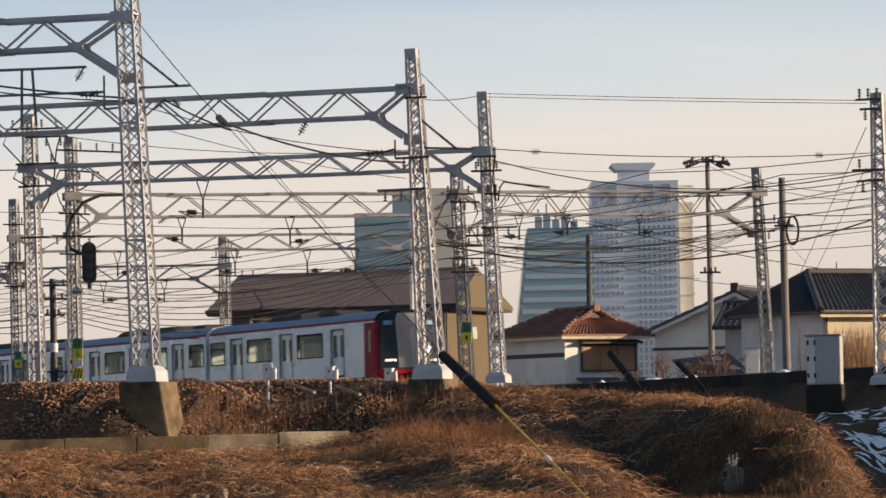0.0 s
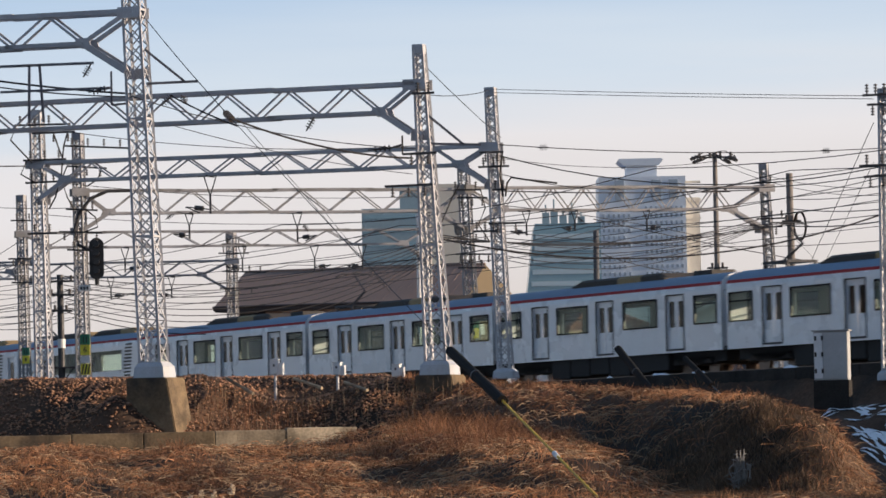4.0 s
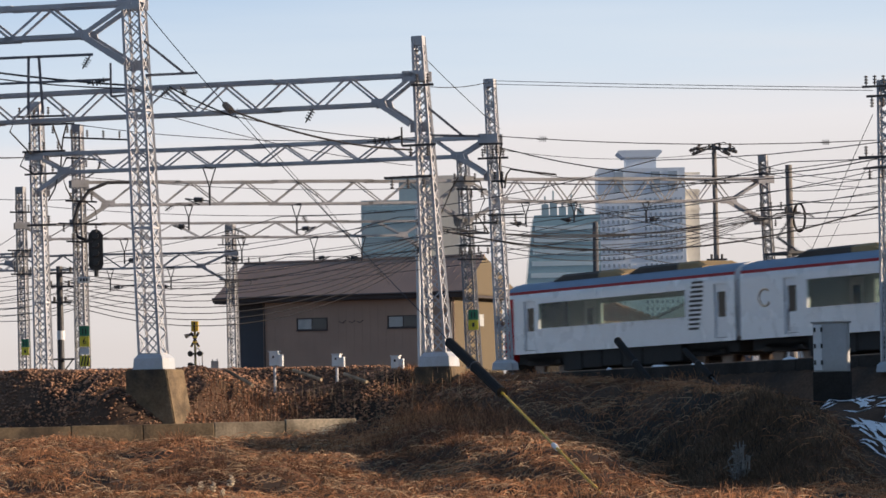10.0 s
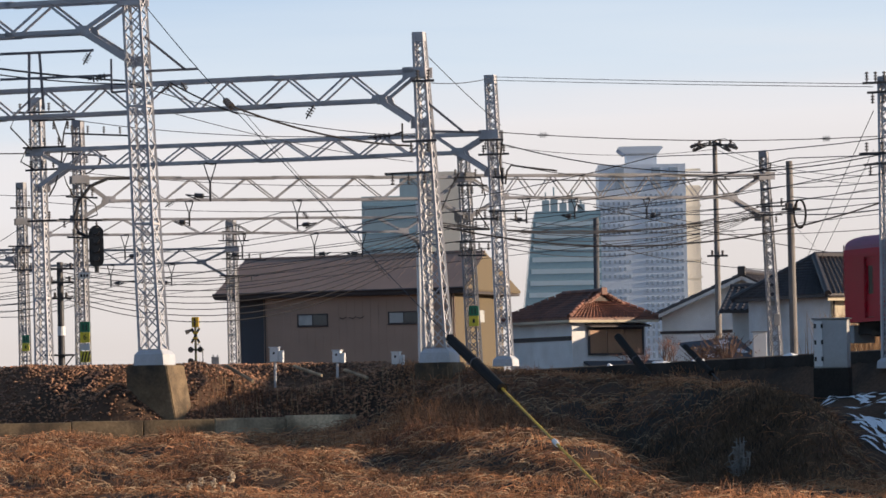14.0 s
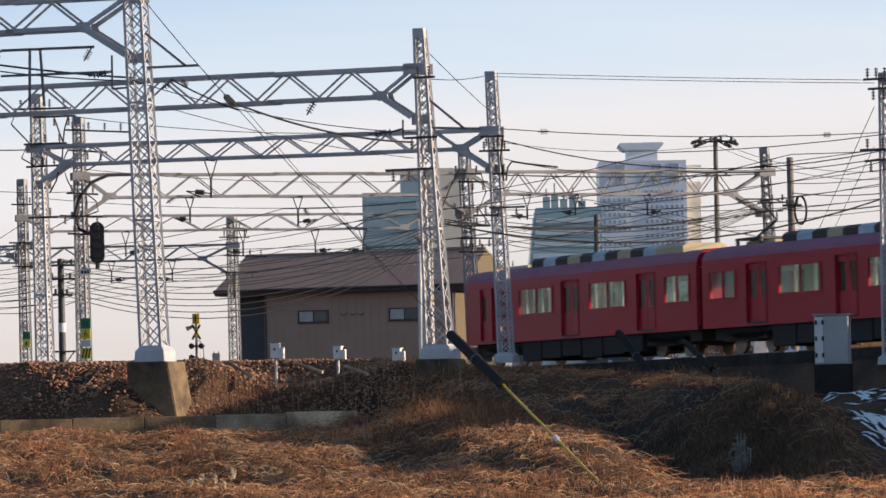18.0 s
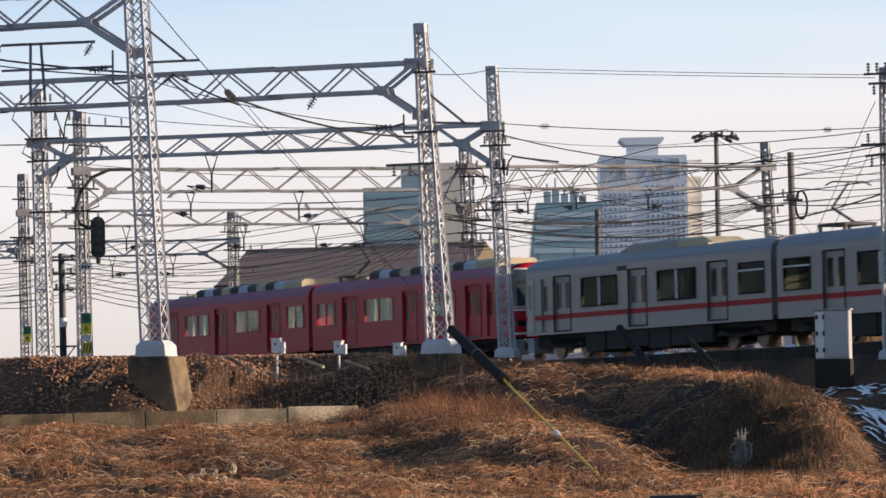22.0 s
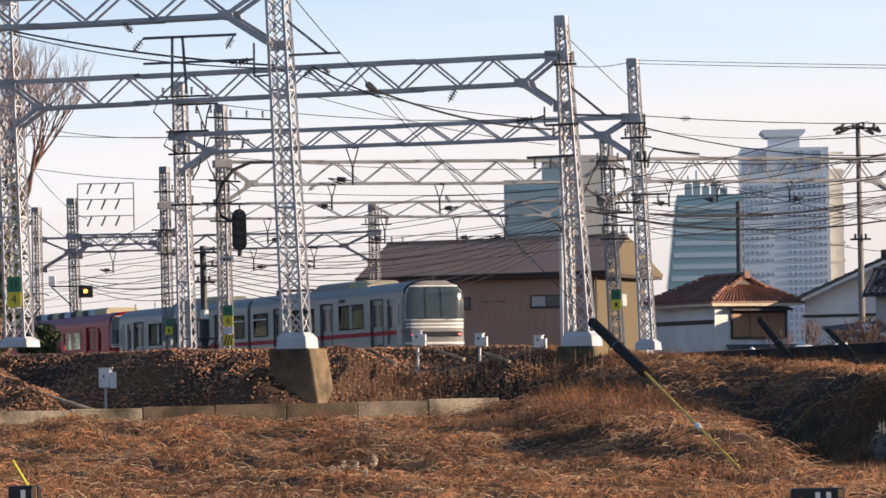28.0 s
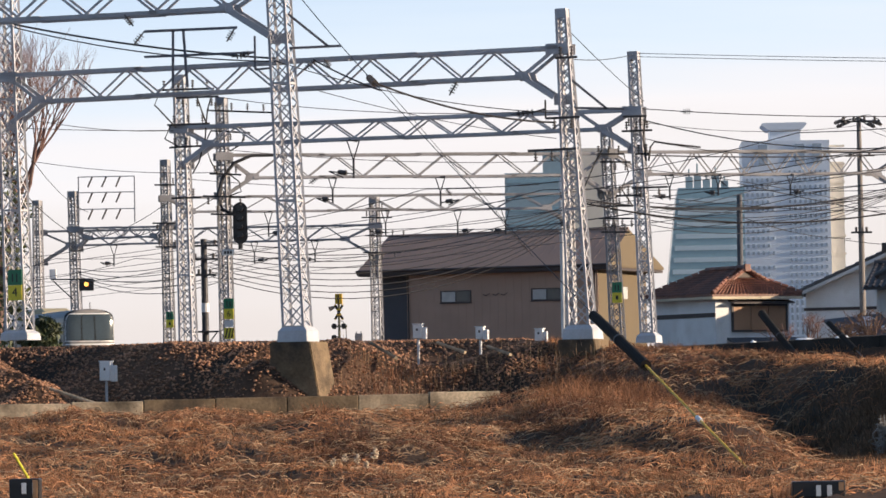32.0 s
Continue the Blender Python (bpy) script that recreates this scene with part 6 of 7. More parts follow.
def plate_set(p, s, label, stripes=False, number=""):
    """A green plate over a yellow one with a dark figure or mark; below them a white one, and a striped one."""
    ob = thing("mast_plates", Matrix.Translation(p) @ pose(0, 0, 0, 0, 0, TURN), label, "plate", "mast plates")
    part("green_plate", box(-s / 2, s / 2, -0.012, 0.012, 0.002, s), GREEN, ob)
    part("yellow_plate", box(-s / 2, s / 2, -0.012, 0.012, -s, -0.002), YELLOW, ob)
    for x in (-0.16, 0.16):
        part("dark_mark", box(x * s - 0.02, x * s + 0.02, -0.02, -0.014, s * 0.2, s * 0.75), BLACK, ob)
    if number:
        part("figure", figure(number, s * 0.8, "figure"), None, ob, "black painted figure").location = (0, -0.02, -s * 0.5)
    else:
        part("dark_mark", box(-s * 0.12, s * 0.12, -0.02, -0.014, -s * 0.7, -s * 0.3), BLACK, ob)
    if stripes:
        part("white_plate", box(-s / 2, s / 2, -0.012, 0.012, -s * 1.75, -s * 1.1), WHITE_PAINT, ob)
        part("striped_plate", box(-s / 2, s / 2, -0.012, 0.012, -s * 2.9, -s * 1.85), YELLOW, ob)
        for i in range(3):
            x = -s * 0.45 + i * s * 0.32
            part("black_stripe", prism([(x, -s * 2.85), (x + s * 0.14, -s * 2.85), (x + s * 0.36, -s * 1.9), (x + s * 0.22, -s * 1.9)], -0.02, -0.014), BLACK, ob)
    return ob


plate_set((-14.61, 176.60, 2.07), 0.42, "green and yellow plates with a striped one on a mast", True, "6")
plate_set((-20.01, 207.60, 2.31), 0.38, "small green and yellow plates on a mast")
plate_set((1.21, 180.60, 2.53), 0.42, "green and yellow plates on a mast")
plate_set((-18.07, 136.80, 2.04), 0.48, "green and yellow plates on a tall mast", False, "4")


def signal():
    p = (-14.09, 176.60, 5.55)
    ob = thing("railway_signal", Matrix.Translation(p), "black four-light signal hanging from a curved pipe", "signal")
    out = []
    for k in range(24):
        a = 2 * math.pi * k / 24
        out.append((0.30 * math.cos(a), (0.55 if math.sin(a) > 0 else -0.55) + 0.30 * math.sin(a)))
    part("backboard", prism(out, -0.02, 0.02), BLACK, ob, "oval black backboard")
    for i in range(4):
        z = 0.58 - i * 0.36
        part("hood", tube([(0, -0.3, z + 0.02), (0, -0.02, z)], 0.13, 14), BLACK, ob)
        part("lens", tube([(0, -0.06, z), (0, -0.05, z)], 0.09, 12), SIGNAL_RED if i == 1 else VISOR, ob, "red lit lens" if i == 1 else "dark lens")
    part("stem", tube([(0, 0.05, -0.8), (0, 0.05, -1.05)], 0.09, 8), BLACK, ob)
    q = [Vector(v) - Vector(p) for v in ((-12.54, 177.30, 8.34), (-13.62, 177.00, 8.32), (-14.30, 176.80, 8.02), (-14.76, 176.70, 7.45), (-14.98, 176.70, 6.72), (-14.83, 176.70, 6.14), (-14.18, 176.65, 5.83))]
    part("curved_pipe", tube(q, 0.07, 8), DARK_STEEL, ob, "curved black pipe bracket")


SIGNAL_RED = glow("signal_red", (0.9, 0.05, 0.04), 0.6)
SIGNAL_AMBER = glow("signal_amber", (1.0, 0.42, 0.08), 1.6)
signal()


def small_signal():
    p = (-26.45, 229.00, 4.68)
    ob = thing("railway_signal", Matrix.Translation(p), "small black signal with an amber light on a bracket", "signal")
    part("case", box(-0.38, 0.38, -0.1, 0.1, -0.32, 0.32, bevel=0.03), BLACK, ob)
    part("lens", tube([(0, -0.14, 0.02), (0, -0.105, 0.02)], 0.12, 14), SIGNAL_AMBER, ob, "amber lit lens")
    part("bracket", bar((-1.9, 0.05, 0.3), (0.2, 0.05, 0.3), 0.07), DARK_STEEL, ob)
    part("bracket_stay", bar((-1.8, 0.05, 0.25), (-0.75, 0.05, -0.75), 0.06), DARK_STEEL, ob)
    part("side_case", box(-1.95, -1.6, -0.1, 0.1, 0.34, 0.85, bevel=0.02), WHITE_PAINT, ob, "white case on the bracket")


small_signal()


def crossing_post():
    p = (-13.07, 228.00, 0.22)
    ob = thing("crossing_signal", Matrix.Translation(p), "level crossing signal with a yellow box and crossed boards", "crossing signal")
    z = 3.48 - p[2]
    part("post", tube([(0, 0, 0), (0, 0, z + 0.4)], 0.065, 8), OLIVE_PAINT, ob, "dull olive post")
    part("speaker_box", box(-0.19, 0.19, -0.2, 0.2, z - 0.1, z + 0.44, bevel=0.03), GUY_YELLOW, ob, "ochre yellow box")
    part("box_stripe", box(-0.05, 0.02, -0.212, -0.2, z - 0.06, z + 0.4), BLACK, ob)
    for s in (-1, 1):
        board = part("crossed_board", bar((-0.21 * s, -0.12 - 0.02 * s, z - 0.92), (0.21 * s, -0.12 - 0.02 * s, z - 0.14), 0.03, 0.12), GUY_YELLOW, ob)
        for k in (0.16, 0.5, 0.84):
            c = Vector((-0.21 * s + 0.42 * s * k, -0.14 - 0.02 * s, z - 0.92 + 0.78 * k))
            d = Vector((0.42 * s, 0, 0.78)).normalized() * 0.1
            part("board_band", bar(c - d, c + d, 0.012, 0.121), BLACK, board)
        lamp = part("lamp_housing", tube([(0.25 * s, -0.02, z - 1.27), (0.25 * s, -0.2, z - 1.27)], 0.15, 14), OLIVE_PAINT, ob, "dull olive lamp housing")
        part("lamp_hood", tube([(0.25 * s, -0.2, z - 1.25), (0.25 * s, -0.42, z - 1.25)], 0.13, 12), BLACK, lamp, "black lamp hood")
    part("lamp_bar", bar((-0.36, -0.02, z - 1.27), (0.42, -0.02, z - 1.27), 0.08), OLIVE_PAINT, ob)
    part("bracket", tube([(0.05, 0, z - 0.95), (0.22, 0, z - 1.05), (0.36, 0, z - 1.3), (0.38, 0, z - 2.6)], 0.03, 6), STEEL_OLD, ob)
    low = part("lower_lamp", tube([(-0.26, -0.02, z - 1.86), (-0.26, -0.25, z - 1.86)], 0.15, 12), BLACK, ob, "black lower lamp")
    part("lamp_arm", bar((-0.26, 0, z - 1.86), (0, 0, z - 1.8), 0.05), BLACK, low)
    part("warning_horn", tube([(-0.5, -0.1, z - 0.36), (-0.1, 0, z - 0.2)], 0.13, 10, r1=0.04), DARK_STEEL, ob)


crossing_post()


def relay_case():
    ob = thing("relay_case", Matrix.Translation((-12.05, 228, 0.22)), "small grey relay case on two posts", "relay case")
    for s in (-1, 1):
        part("post", bar((0.12 * s, 0, 0), (0.12 * s, 0, 1.7), 0.05), STEEL_OLD, ob)
    part("case", box(-0.2, 0.2, -0.15, 0.15, 1.05, 1.6, bevel=0.02), STEEL_OLD, ob)


relay_case()


def pole(base, top, r0, r1, material, label, arms=()):
    base, top = Vector(base), Vector(top)
    ob = thing("utility_pole", Matrix.Translation(base), label, "utility pole", "utility poles")
    part("shaft", tube([Vector((0, 0, 0)), (top - base) * 0.5, top - base], r0, 12, r1=r1), material, ob)
    for z, l, ins in arms:
        part("cross_arm", bar((-l, -0.15, (top - base).z - z), (l, -0.15, (top - base).z - z), 0.09), DARK_STEEL, ob)
        for i in range(ins):
            x = -l + (i + 0.5) * 2 * l / ins
            part("insulator", tube([(x, -0.15, (top - base).z - z + 0.04), (x, -0.15, (top - base).z - z + 0.26)], 0.06, 6), PORCELAIN, ob)
    return ob


pole((13.22, 210.00, -0.71), (13.21, 210.00, 11.53), 0.17, 0.11, POLE, "concrete utility pole with wooden cross arms", ((0.25, 1.0, 4), (1.9, 0.7, 3), (5.6, 0.5, 2)))
pole((14.43, 180.00, -0.01), (14.39, 180.00, 8.68), 0.17, 0.14, POLE, "dark concrete pole with a cable coil", ((2.0, 0.4, 2),))
pole((8.03, 230.00, -0.46), (8.10, 230.00, 8.80), 0.17, 0.15, SLATE_WALL, "plain dark steel pole")
pole((-1.21, 214.00, 0.15), (-1.21, 214.00, 9.06), 0.13, 0.11, WHITE_PAINT, "pale slim pole before the brown house")
dark_pole = pole((-16.92, 192.00, -0.01), (-16.95, 192.00, 5.53), 0.16, 0.14, DARK_STEEL, "dark pole with a white band among the masts", ((0.3, 0.7, 3), (0.9, 0.6, 3), (1.6, 0.5, 2)))
part("white_band", tube([(0, 0, 2.3), (0, 0, 2.7)], 0.175, 12), WHITE_PAINT, dark_pole, "white painted band")
part("foot_platform", box(-0.75, 0.6, -0.35, 0.35, 1.40, 1.47), DARK_STEEL, dark_pole, "small steel platform")
for x in (-0.65, 0.5):
    part("platform_stay", bar((x, 0, 1.40), (0, 0, 0.75), 0.05), DARK_STEEL, dark_pole)
coil_at = Vector((14.75, 179.50, 6.46))
solo("cable_coil", tube([(0.24 * math.cos(a * math.pi / 12), 0, 0.58 * math.sin(a * math.pi / 12)) for a in range(25)], 0.05, 6), RUBBER, Matrix.Translation(coil_at), "oval coil of black cable on a pole", "cable coil")


def rack():
    """The open frame of switch gear on top of the distant gantry."""
    x0, z0, x1, z1 = -26.92, 9.17 - 1.2, -23.94, 10.43
    ob = thing("switch_frame", Matrix.Translation((x0, 230, z0)), "open steel frame with hanging switch gear", "switch frame")
    w, h = x1 - x0, z1 - z0
    for x in (0, w):
        part("upright", bar((x, 0, 0), (x, 0, h), 0.065), STEEL, ob)
    for z in (h, h * 0.66, h * 0.3):
        part("rail", bar((0, 0, z), (w, 0, z), 0.055), STEEL, ob)
        for i in range(3):
            x = w * (0.25 + 0.25 * i)
            part("insulator_string", tube([(x, 0, z), (x - 0.25, 0, z - 0.55)], 0.05, 6), PORCELAIN, ob)


rack()


def hanger(p, way=1, size=1.0, label="steady arm with dark insulators"):
    """A contact wire steady arm under a gantry: drop tube, two stays and an insulator."""
    ob = thing("steady_arm", Matrix.Translation(p) @ pose(0, 0, 0, 0, 0, TURN), label, "steady arm", "steady arms")
    part("drop_tube", bar((-0.3 * size, 0, 0), (0, 0, -0.9 * size), 0.035), DARK_STEEL, ob)
    part("drop_tube", bar((0.3 * size, 0, 0), (0, 0, -0.9 * size), 0.035), DARK_STEEL, ob)
    part("hanger_plate", bar((-0.45 * size, -0.275, 0.0), (0.45 * size, -0.275, 0.0), 0.06), DARK_STEEL, ob)
    part("cross_bar", bar((0, -0.33, 0.0), (0, 0.33, 0.0), 0.07), DARK_STEEL, ob)
    part("stem", bar((0, 0, -0.85 * size), (0, 0, -1.7 * size), 0.06), DARK_STEEL, ob)
    part("arm", bar((0, 0, -1.5 * size), (way * 1.2 * size, 0, -1.35 * size), 0.045), DARK_STEEL, ob)
    part("insulator", tube([(way * 0.35 * size, 0, -1.44 * size), (way * 0.75 * size, 0, -1.4 * size)], 0.09, 8), PORCELAIN, ob)
    part("registration_arm", bar((way * 1.2 * size, 0, -1.35 * size), (way * 0.5 * size, 0, -1.65 * size), 0.04), DARK_STEEL, ob)


# each beam's right end, left end and underside
BEAM_C = ((1.75, 153), (-14.69, 158), 7.62)
BEAM_D = ((0.90, 181), (-14.77, 177), 7.44)
BEAM_R = ((13.72, 185), (0.95, 181), 7.46)
BEAM_E = ((-0.85, 212), (-20.12, 208), 7.48)
BEAM_F = ((-11.67, 240), (-30.38, 241), 7.24)
for (a, b, z), k, way, size in ((BEAM_C, 0.613, -1, 0.8), (BEAM_D, 0.44, 1, 0.7), (BEAM_D, 0.72, -1, 0.6), (BEAM_E, 0.16, -1, 0.7), (BEAM_E, 0.28, 1, 0.7), (BEAM_E, 0.46, -1, 0.7), (BEAM_E, 0.75, 1, 0.7),
                                (BEAM_R, 0.40, 1, 0.5), (BEAM_R, 0.64, -1, 0.5), (BEAM_R, 0.80, -1, 0.6), (BEAM_F, 0.18, -1, 0.7), (BEAM_F, 0.36, 1, 0.7), (BEAM_F, 0.78, -1, 0.7)):
    hanger((a[0] + (b[0] - a[0]) * k, a[1] + (b[1] - a[1]) * k, z - 0.05), way, size)


def strain_string(a, b):
    """A short string of dark disc insulators."""
    a, b = Vector(a), Vector(b)
    bm = tube([Vector((0, 0, 0)), b - a], 0.025, 6)
    for i in range(4):
        k = 0.25 + 0.16 * i
        tube([(b - a) * k, (b - a) * (k + 0.06)], 0.10, 8, bm)
    solo("insulator_string", bm, PORCELAIN, Matrix.Translation(a), "string of dark disc insulators", "insulator", "insulator strings")


for a, b in (((-10.22, 127.20, 9.17), (-10.45, 127.20, 8.79)), ((-9.64, 127.20, 8.45), (-10.32, 127.20, 8.34)), ((-3.80, 131.50, 7.85), (-4.08, 131.50, 7.38)), ((-12.88, 127.20, 9.14), (-13.21, 127.20, 8.73)), ((-13.45, 127.20, 9.65), (-13.20, 127.20, 9.31)),
             ((-7.84, 127.20, 8.21), (-8.17, 127.20, 7.92)), ((-7.59, 127.20, 8.21), (-7.43, 127.20, 7.95)), ((-5.97, 119.50, 7.13), (-5.65, 118.50, 6.77)), ((-2.54, 150.00, 7.99), (-1.56, 150.00, 8.07)), ((-10.93, 178.00, 7.47), (-11.35, 178.00, 7.17)),
             ((-5.80, 180.00, 6.98), (-5.57, 180.00, 6.65)), ((5.65, 183.00, 7.21), (5.93, 183.00, 6.97))):
    strain_string(a, b)
a, b = Vector((1.99, 153.00, 8.30)), Vector((17.06, 160.00, 8.39))
for k in (0.107, 0.80):
    p = a.lerp(b, k) - Vector((0, 0, k * (1 - k)))
    strain_string(p - Vector((0.2, 0, 0)), p + Vector((0.2, 0, 0)))


def side_frame():
    """Arms that hold the feeder cables beside the tall mast."""
    ob = thing("cable_rack", Matrix.Translation((-11.88, 127.20, 9.17)), "dark steel cable rack hanging from the gantry", "cable rack")
    o = Vector((-11.88, 127.20, 9.17))
    for a, b, w in (((-12.88, 127.20, 9.14), (-10.14, 127.20, 9.20), 0.09), ((-12.03, 127.20, 9.17), (-12.06, 127.20, 7.46), 0.09), ((-11.73, 127.20, 9.17), (-11.63, 127.20, 7.49), 0.09), ((-12.89, 127.20, 8.39), (-9.64, 127.20, 8.46), 0.08), ((-9.63, 127.20, 8.94), (-9.63, 127.20, 7.95), 0.07), ((-9.63, 127.20, 7.95), (-9.17, 127.20, 7.99), 0.07)):
        part("frame_bar", bar(Vector(a) - o, Vector(b) - o, w * 0.85), GREY_STEEL, ob)
    for ob, ends in ((MAST_A, (((-8.61, 127.20, 8.56), (-7.09, 127.20, 8.60)), ((-8.63, 127.20, 9.56), (-7.48, 127.20, 8.60)))), (MAST_B, (((-0.43, 130.50, 7.75), (0.68, 130.50, 6.81)), ((-0.44, 130.50, 6.86), (1.19, 130.50, 6.80))))):
        for a, b in ends:
            part("bracket_arm", bar(Vector(a) - ob.location, Vector(b) - ob.location, 0.07), GREY_STEEL, ob, "grey bracket arm")


side_frame()


# ---- plants ----
def blades(name, x, y, length, width, bend, material, label, category, seed, lift=0.0):
    """Many curved blades as one mesh, standing on the ground at x, y."""
    rng = np.random.default_rng(seed)
    n = len(x)
    az = rng.uniform(0, 2 * np.pi, n)
    fall = rng.uniform(0.3, 1.0, n) * bend
    z0 = ground_z(x, y) - 0.03 + lift
    levels = np.array([0.0, 0.4, 0.75, 1.0])
    verts = np.zeros((n, 7, 3))
    face_to = rng.normal(0, 0.6, n)
    sx, sy = np.cos(face_to), np.sin(face_to)
    for k, t in enumerate(levels):
        out = length * fall * t ** 1.6
        cx, cy = x + np.cos(az) * out, y + np.sin(az) * out
        cz = z0 + length * np.sqrt(np.clip(1 - (fall * t ** 0.8) ** 2, 0.03, 1)) * t * (1 - 0.25 * fall * t)
        w = width * (1 - t * 0.8) / 2
        if k < 3:
            verts[:, 2 * k] = np.stack([cx - w * sx, cy - w * sy, cz], -1)
            verts[:, 2 * k + 1] = np.stack([cx + w * sx, cy + w * sy, cz], -1)
        else:
            verts[:, 6] = np.stack([cx, cy, cz], -1)
    base = (np.arange(n) * 7)[:, None]
    quads = np.concatenate([base + np.array([[0, 1, 3, 2]]), base + np.array([[2, 3, 5, 4]])]).tolist()
    tris = (base + np.array([[4, 5, 6]])).tolist()
    me = from_arrays(name, verts.reshape(-1, 3).tolist(), quads + tris, material)
    return tagged(new(name, me), label, category, kind="stuff")


def scatter(n, y0, y1, seed, lo=-0.142, hi=0.112):
    rng = np.random.default_rng(seed)
    y = np.sqrt(rng.uniform(y0 ** 2, y1 ** 2, n))
    x = y * rng.uniform(lo, hi, n)
    return x, y


def grassy(x, y):
    """Where grass grows: below the wall on the left, all over the bank on the right."""
    return np.where(x < -1.9, y < wall_line(x) - 0.2, np.where(x < 9, y < 146, y < 128)) & ~((x > 10.4) & (y > 106))


def mound_shade(x, y):
    """How far dark scrub takes over from the grass, standing in for shade on the face of the right-hand mound."""
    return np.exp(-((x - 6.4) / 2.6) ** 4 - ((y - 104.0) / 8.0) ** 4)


def clumps(x, y, k=0.8, s=0.0):
    return 0.5 + 0.25 * np.sin(x * k * 1.3 + s) * np.sin(y * k * 0.7 + 1 + s) + 0.25 * np.sin(x * k * 3.1 + y * k * 1.1 + s)


def fallen(name, x, y, length, width, rise, material, label, category, seed):
    """Long straws that have fallen over: low arcs from one point of the ground to another."""
    rng = np.random.default_rng(seed)
    n = len(x)
    az = rng.uniform(0, 2 * np.pi, n)
    ts = np.array([0.0, 0.3, 0.6, 0.85, 1.0])
    verts = np.zeros((n, 10, 3))
    z0 = ground_z(x, y) + 0.03
    end = ground_z(x + np.cos(az) * length, y + np.sin(az) * length)
    curl = rng.normal(0, 1.1, n)
    lift = rng.uniform(0, 1, n) ** 1.3
    for k, t in enumerate(ts):
        ax = az + curl * t
        cx, cy = x + np.cos(ax) * length * t, y + np.sin(ax) * length * t
        cz = z0 + (end - z0) * t + rise * length * np.sin(np.pi * t ** 0.8) * (0.25 + 0.75 * lift)
        w = width * (1 - 0.6 * t) / 2
        verts[:, 2 * k] = np.stack([cx, cy, cz - w], -1)
        verts[:, 2 * k + 1] = np.stack([cx, cy + w, cz + w], -1)
    base = (np.arange(n) * 10)[:, None]
    quads = np.concatenate([base + np.array([[2 * k, 2 * k + 1, 2 * k + 3, 2 * k + 2]]) for k in range(4)]).tolist()
    return tagged(new(name, from_arrays(name, verts.reshape(-1, 3).tolist(), quads, material)), label, category, kind="stuff")


def meadow():
    x, y = scatter(170000, 64, 146, 11)
    keep = grassy(x, y) & (np.random.default_rng(3).uniform(0, 1, len(x)) > 0.5 * mound_shade(x, y))
    x, y = x[keep], y[keep]
    rng = np.random.default_rng(5)
    thin = (clumps(x, y, 0.33, 1.0) < 0.44) & (rng.uniform(0, 1, len(x)) < 0.75)
    x, y = x[~thin], y[~thin]
    c = clumps(x, y)
    tall = np.exp(-((x - 0.5) ** 2 / 4.5 + (y - 115) ** 2 / 70.0))
    short = np.where((x < -1.5) & (y > wall_line(x) - 7.0), 0.25, 1.0)
    blades("dry_grass", x, y, (0.10 + 0.30 * c + 0.55 * tall) * short * rng.uniform(0.3, 1.6, len(x)), 0.017, 0.95, GRASS, "tangled dry orange-brown winter grass", "grass", 21)
    x, y = scatter(60000, 64, 146, 12)
    keep = grassy(x, y) & ((clumps(x, y, 0.5, 2.0) > 0.5) | (mound_shade(x, y) > 0.2))
    x, y = x[keep], y[keep]
    blades("dead_weeds", x, y, np.random.default_rng(6).uniform(0.10, 0.42, len(x)) * np.where((x < -1.5) & (y > wall_line(x) - 6.0), 0.35, 1.0), 0.018, 0.95, GRASS_DARK, "dark dead weeds among the grass", "weeds", 22)
    # dark scrub on the face of the mound, its colour standing in for shade
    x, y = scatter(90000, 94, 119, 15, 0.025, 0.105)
    keep = (np.random.default_rng(16).uniform(0, 1, len(x)) < mound_shade(x, y)) & grassy(x, y)
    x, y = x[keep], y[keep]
    blades("shade_scrub", x, y, np.random.default_rng(17).uniform(0.08, 0.40, len(x)), 0.022, 0.8, GRASS_DARK, "dark scrub standing in for shade on the mound", "scrub", 27)
    x, y = scatter(30000, 64, 130, 13)
    keep = grassy(x, y) & ~((x < -1.5) & (y > wall_line(x) - 3.5)) & (clumps(x, y, 0.9, 4.0) > 0.42) & (np.random.default_rng(2).uniform(0, 1, len(x)) > 0.97 * mound_shade(x, y))
    x, y = x[keep], y[keep]
    fallen("fallen_straw", x, y, np.random.default_rng(7).uniform(0.25, 0.8, len(x)), 0.019, 0.33, GRASS, "matted fallen straws in the grass", "straw", 23)
    x, y = scatter(9500, 64, 128, 14)
    keep = grassy(x, y) & ~((x < -1.5) & (y > wall_line(x) - 3.5)) & (mound_shade(x, y) < 0.3)
    x, y = x[keep], y[keep]
    fallen("pale_straw", x, y, np.random.default_rng(8).uniform(0.25, 0.8, len(x)), 0.018, 0.36, STRAW, "pale bent straws in the grass", "straw", 26)
    # upright stalks on the ballast slope
    rng = np.random.default_rng(8)
    x, y = rng.uniform(-7.5, 0.5, 170), rng.uniform(126, 130.5, 170)
    blades("dry_stalks", x, y, rng.uniform(0.25, 0.8, 170), 0.02, 0.15, STRAW, "upright dry stalks on the slope", "stalks", 24)
    x, y = rng.normal(-5.3, 0.9, 700), rng.uniform(126, 129.5, 700)
    blades("brown_stalks", x, y, rng.uniform(0.15, 0.6, 700), 0.016, 0.3, GRASS, "brown upright dry weeds on the slope", "weeds", 28)
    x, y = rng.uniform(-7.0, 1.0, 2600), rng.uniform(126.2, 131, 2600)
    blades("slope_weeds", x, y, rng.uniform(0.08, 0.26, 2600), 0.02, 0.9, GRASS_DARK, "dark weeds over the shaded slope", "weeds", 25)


meadow()


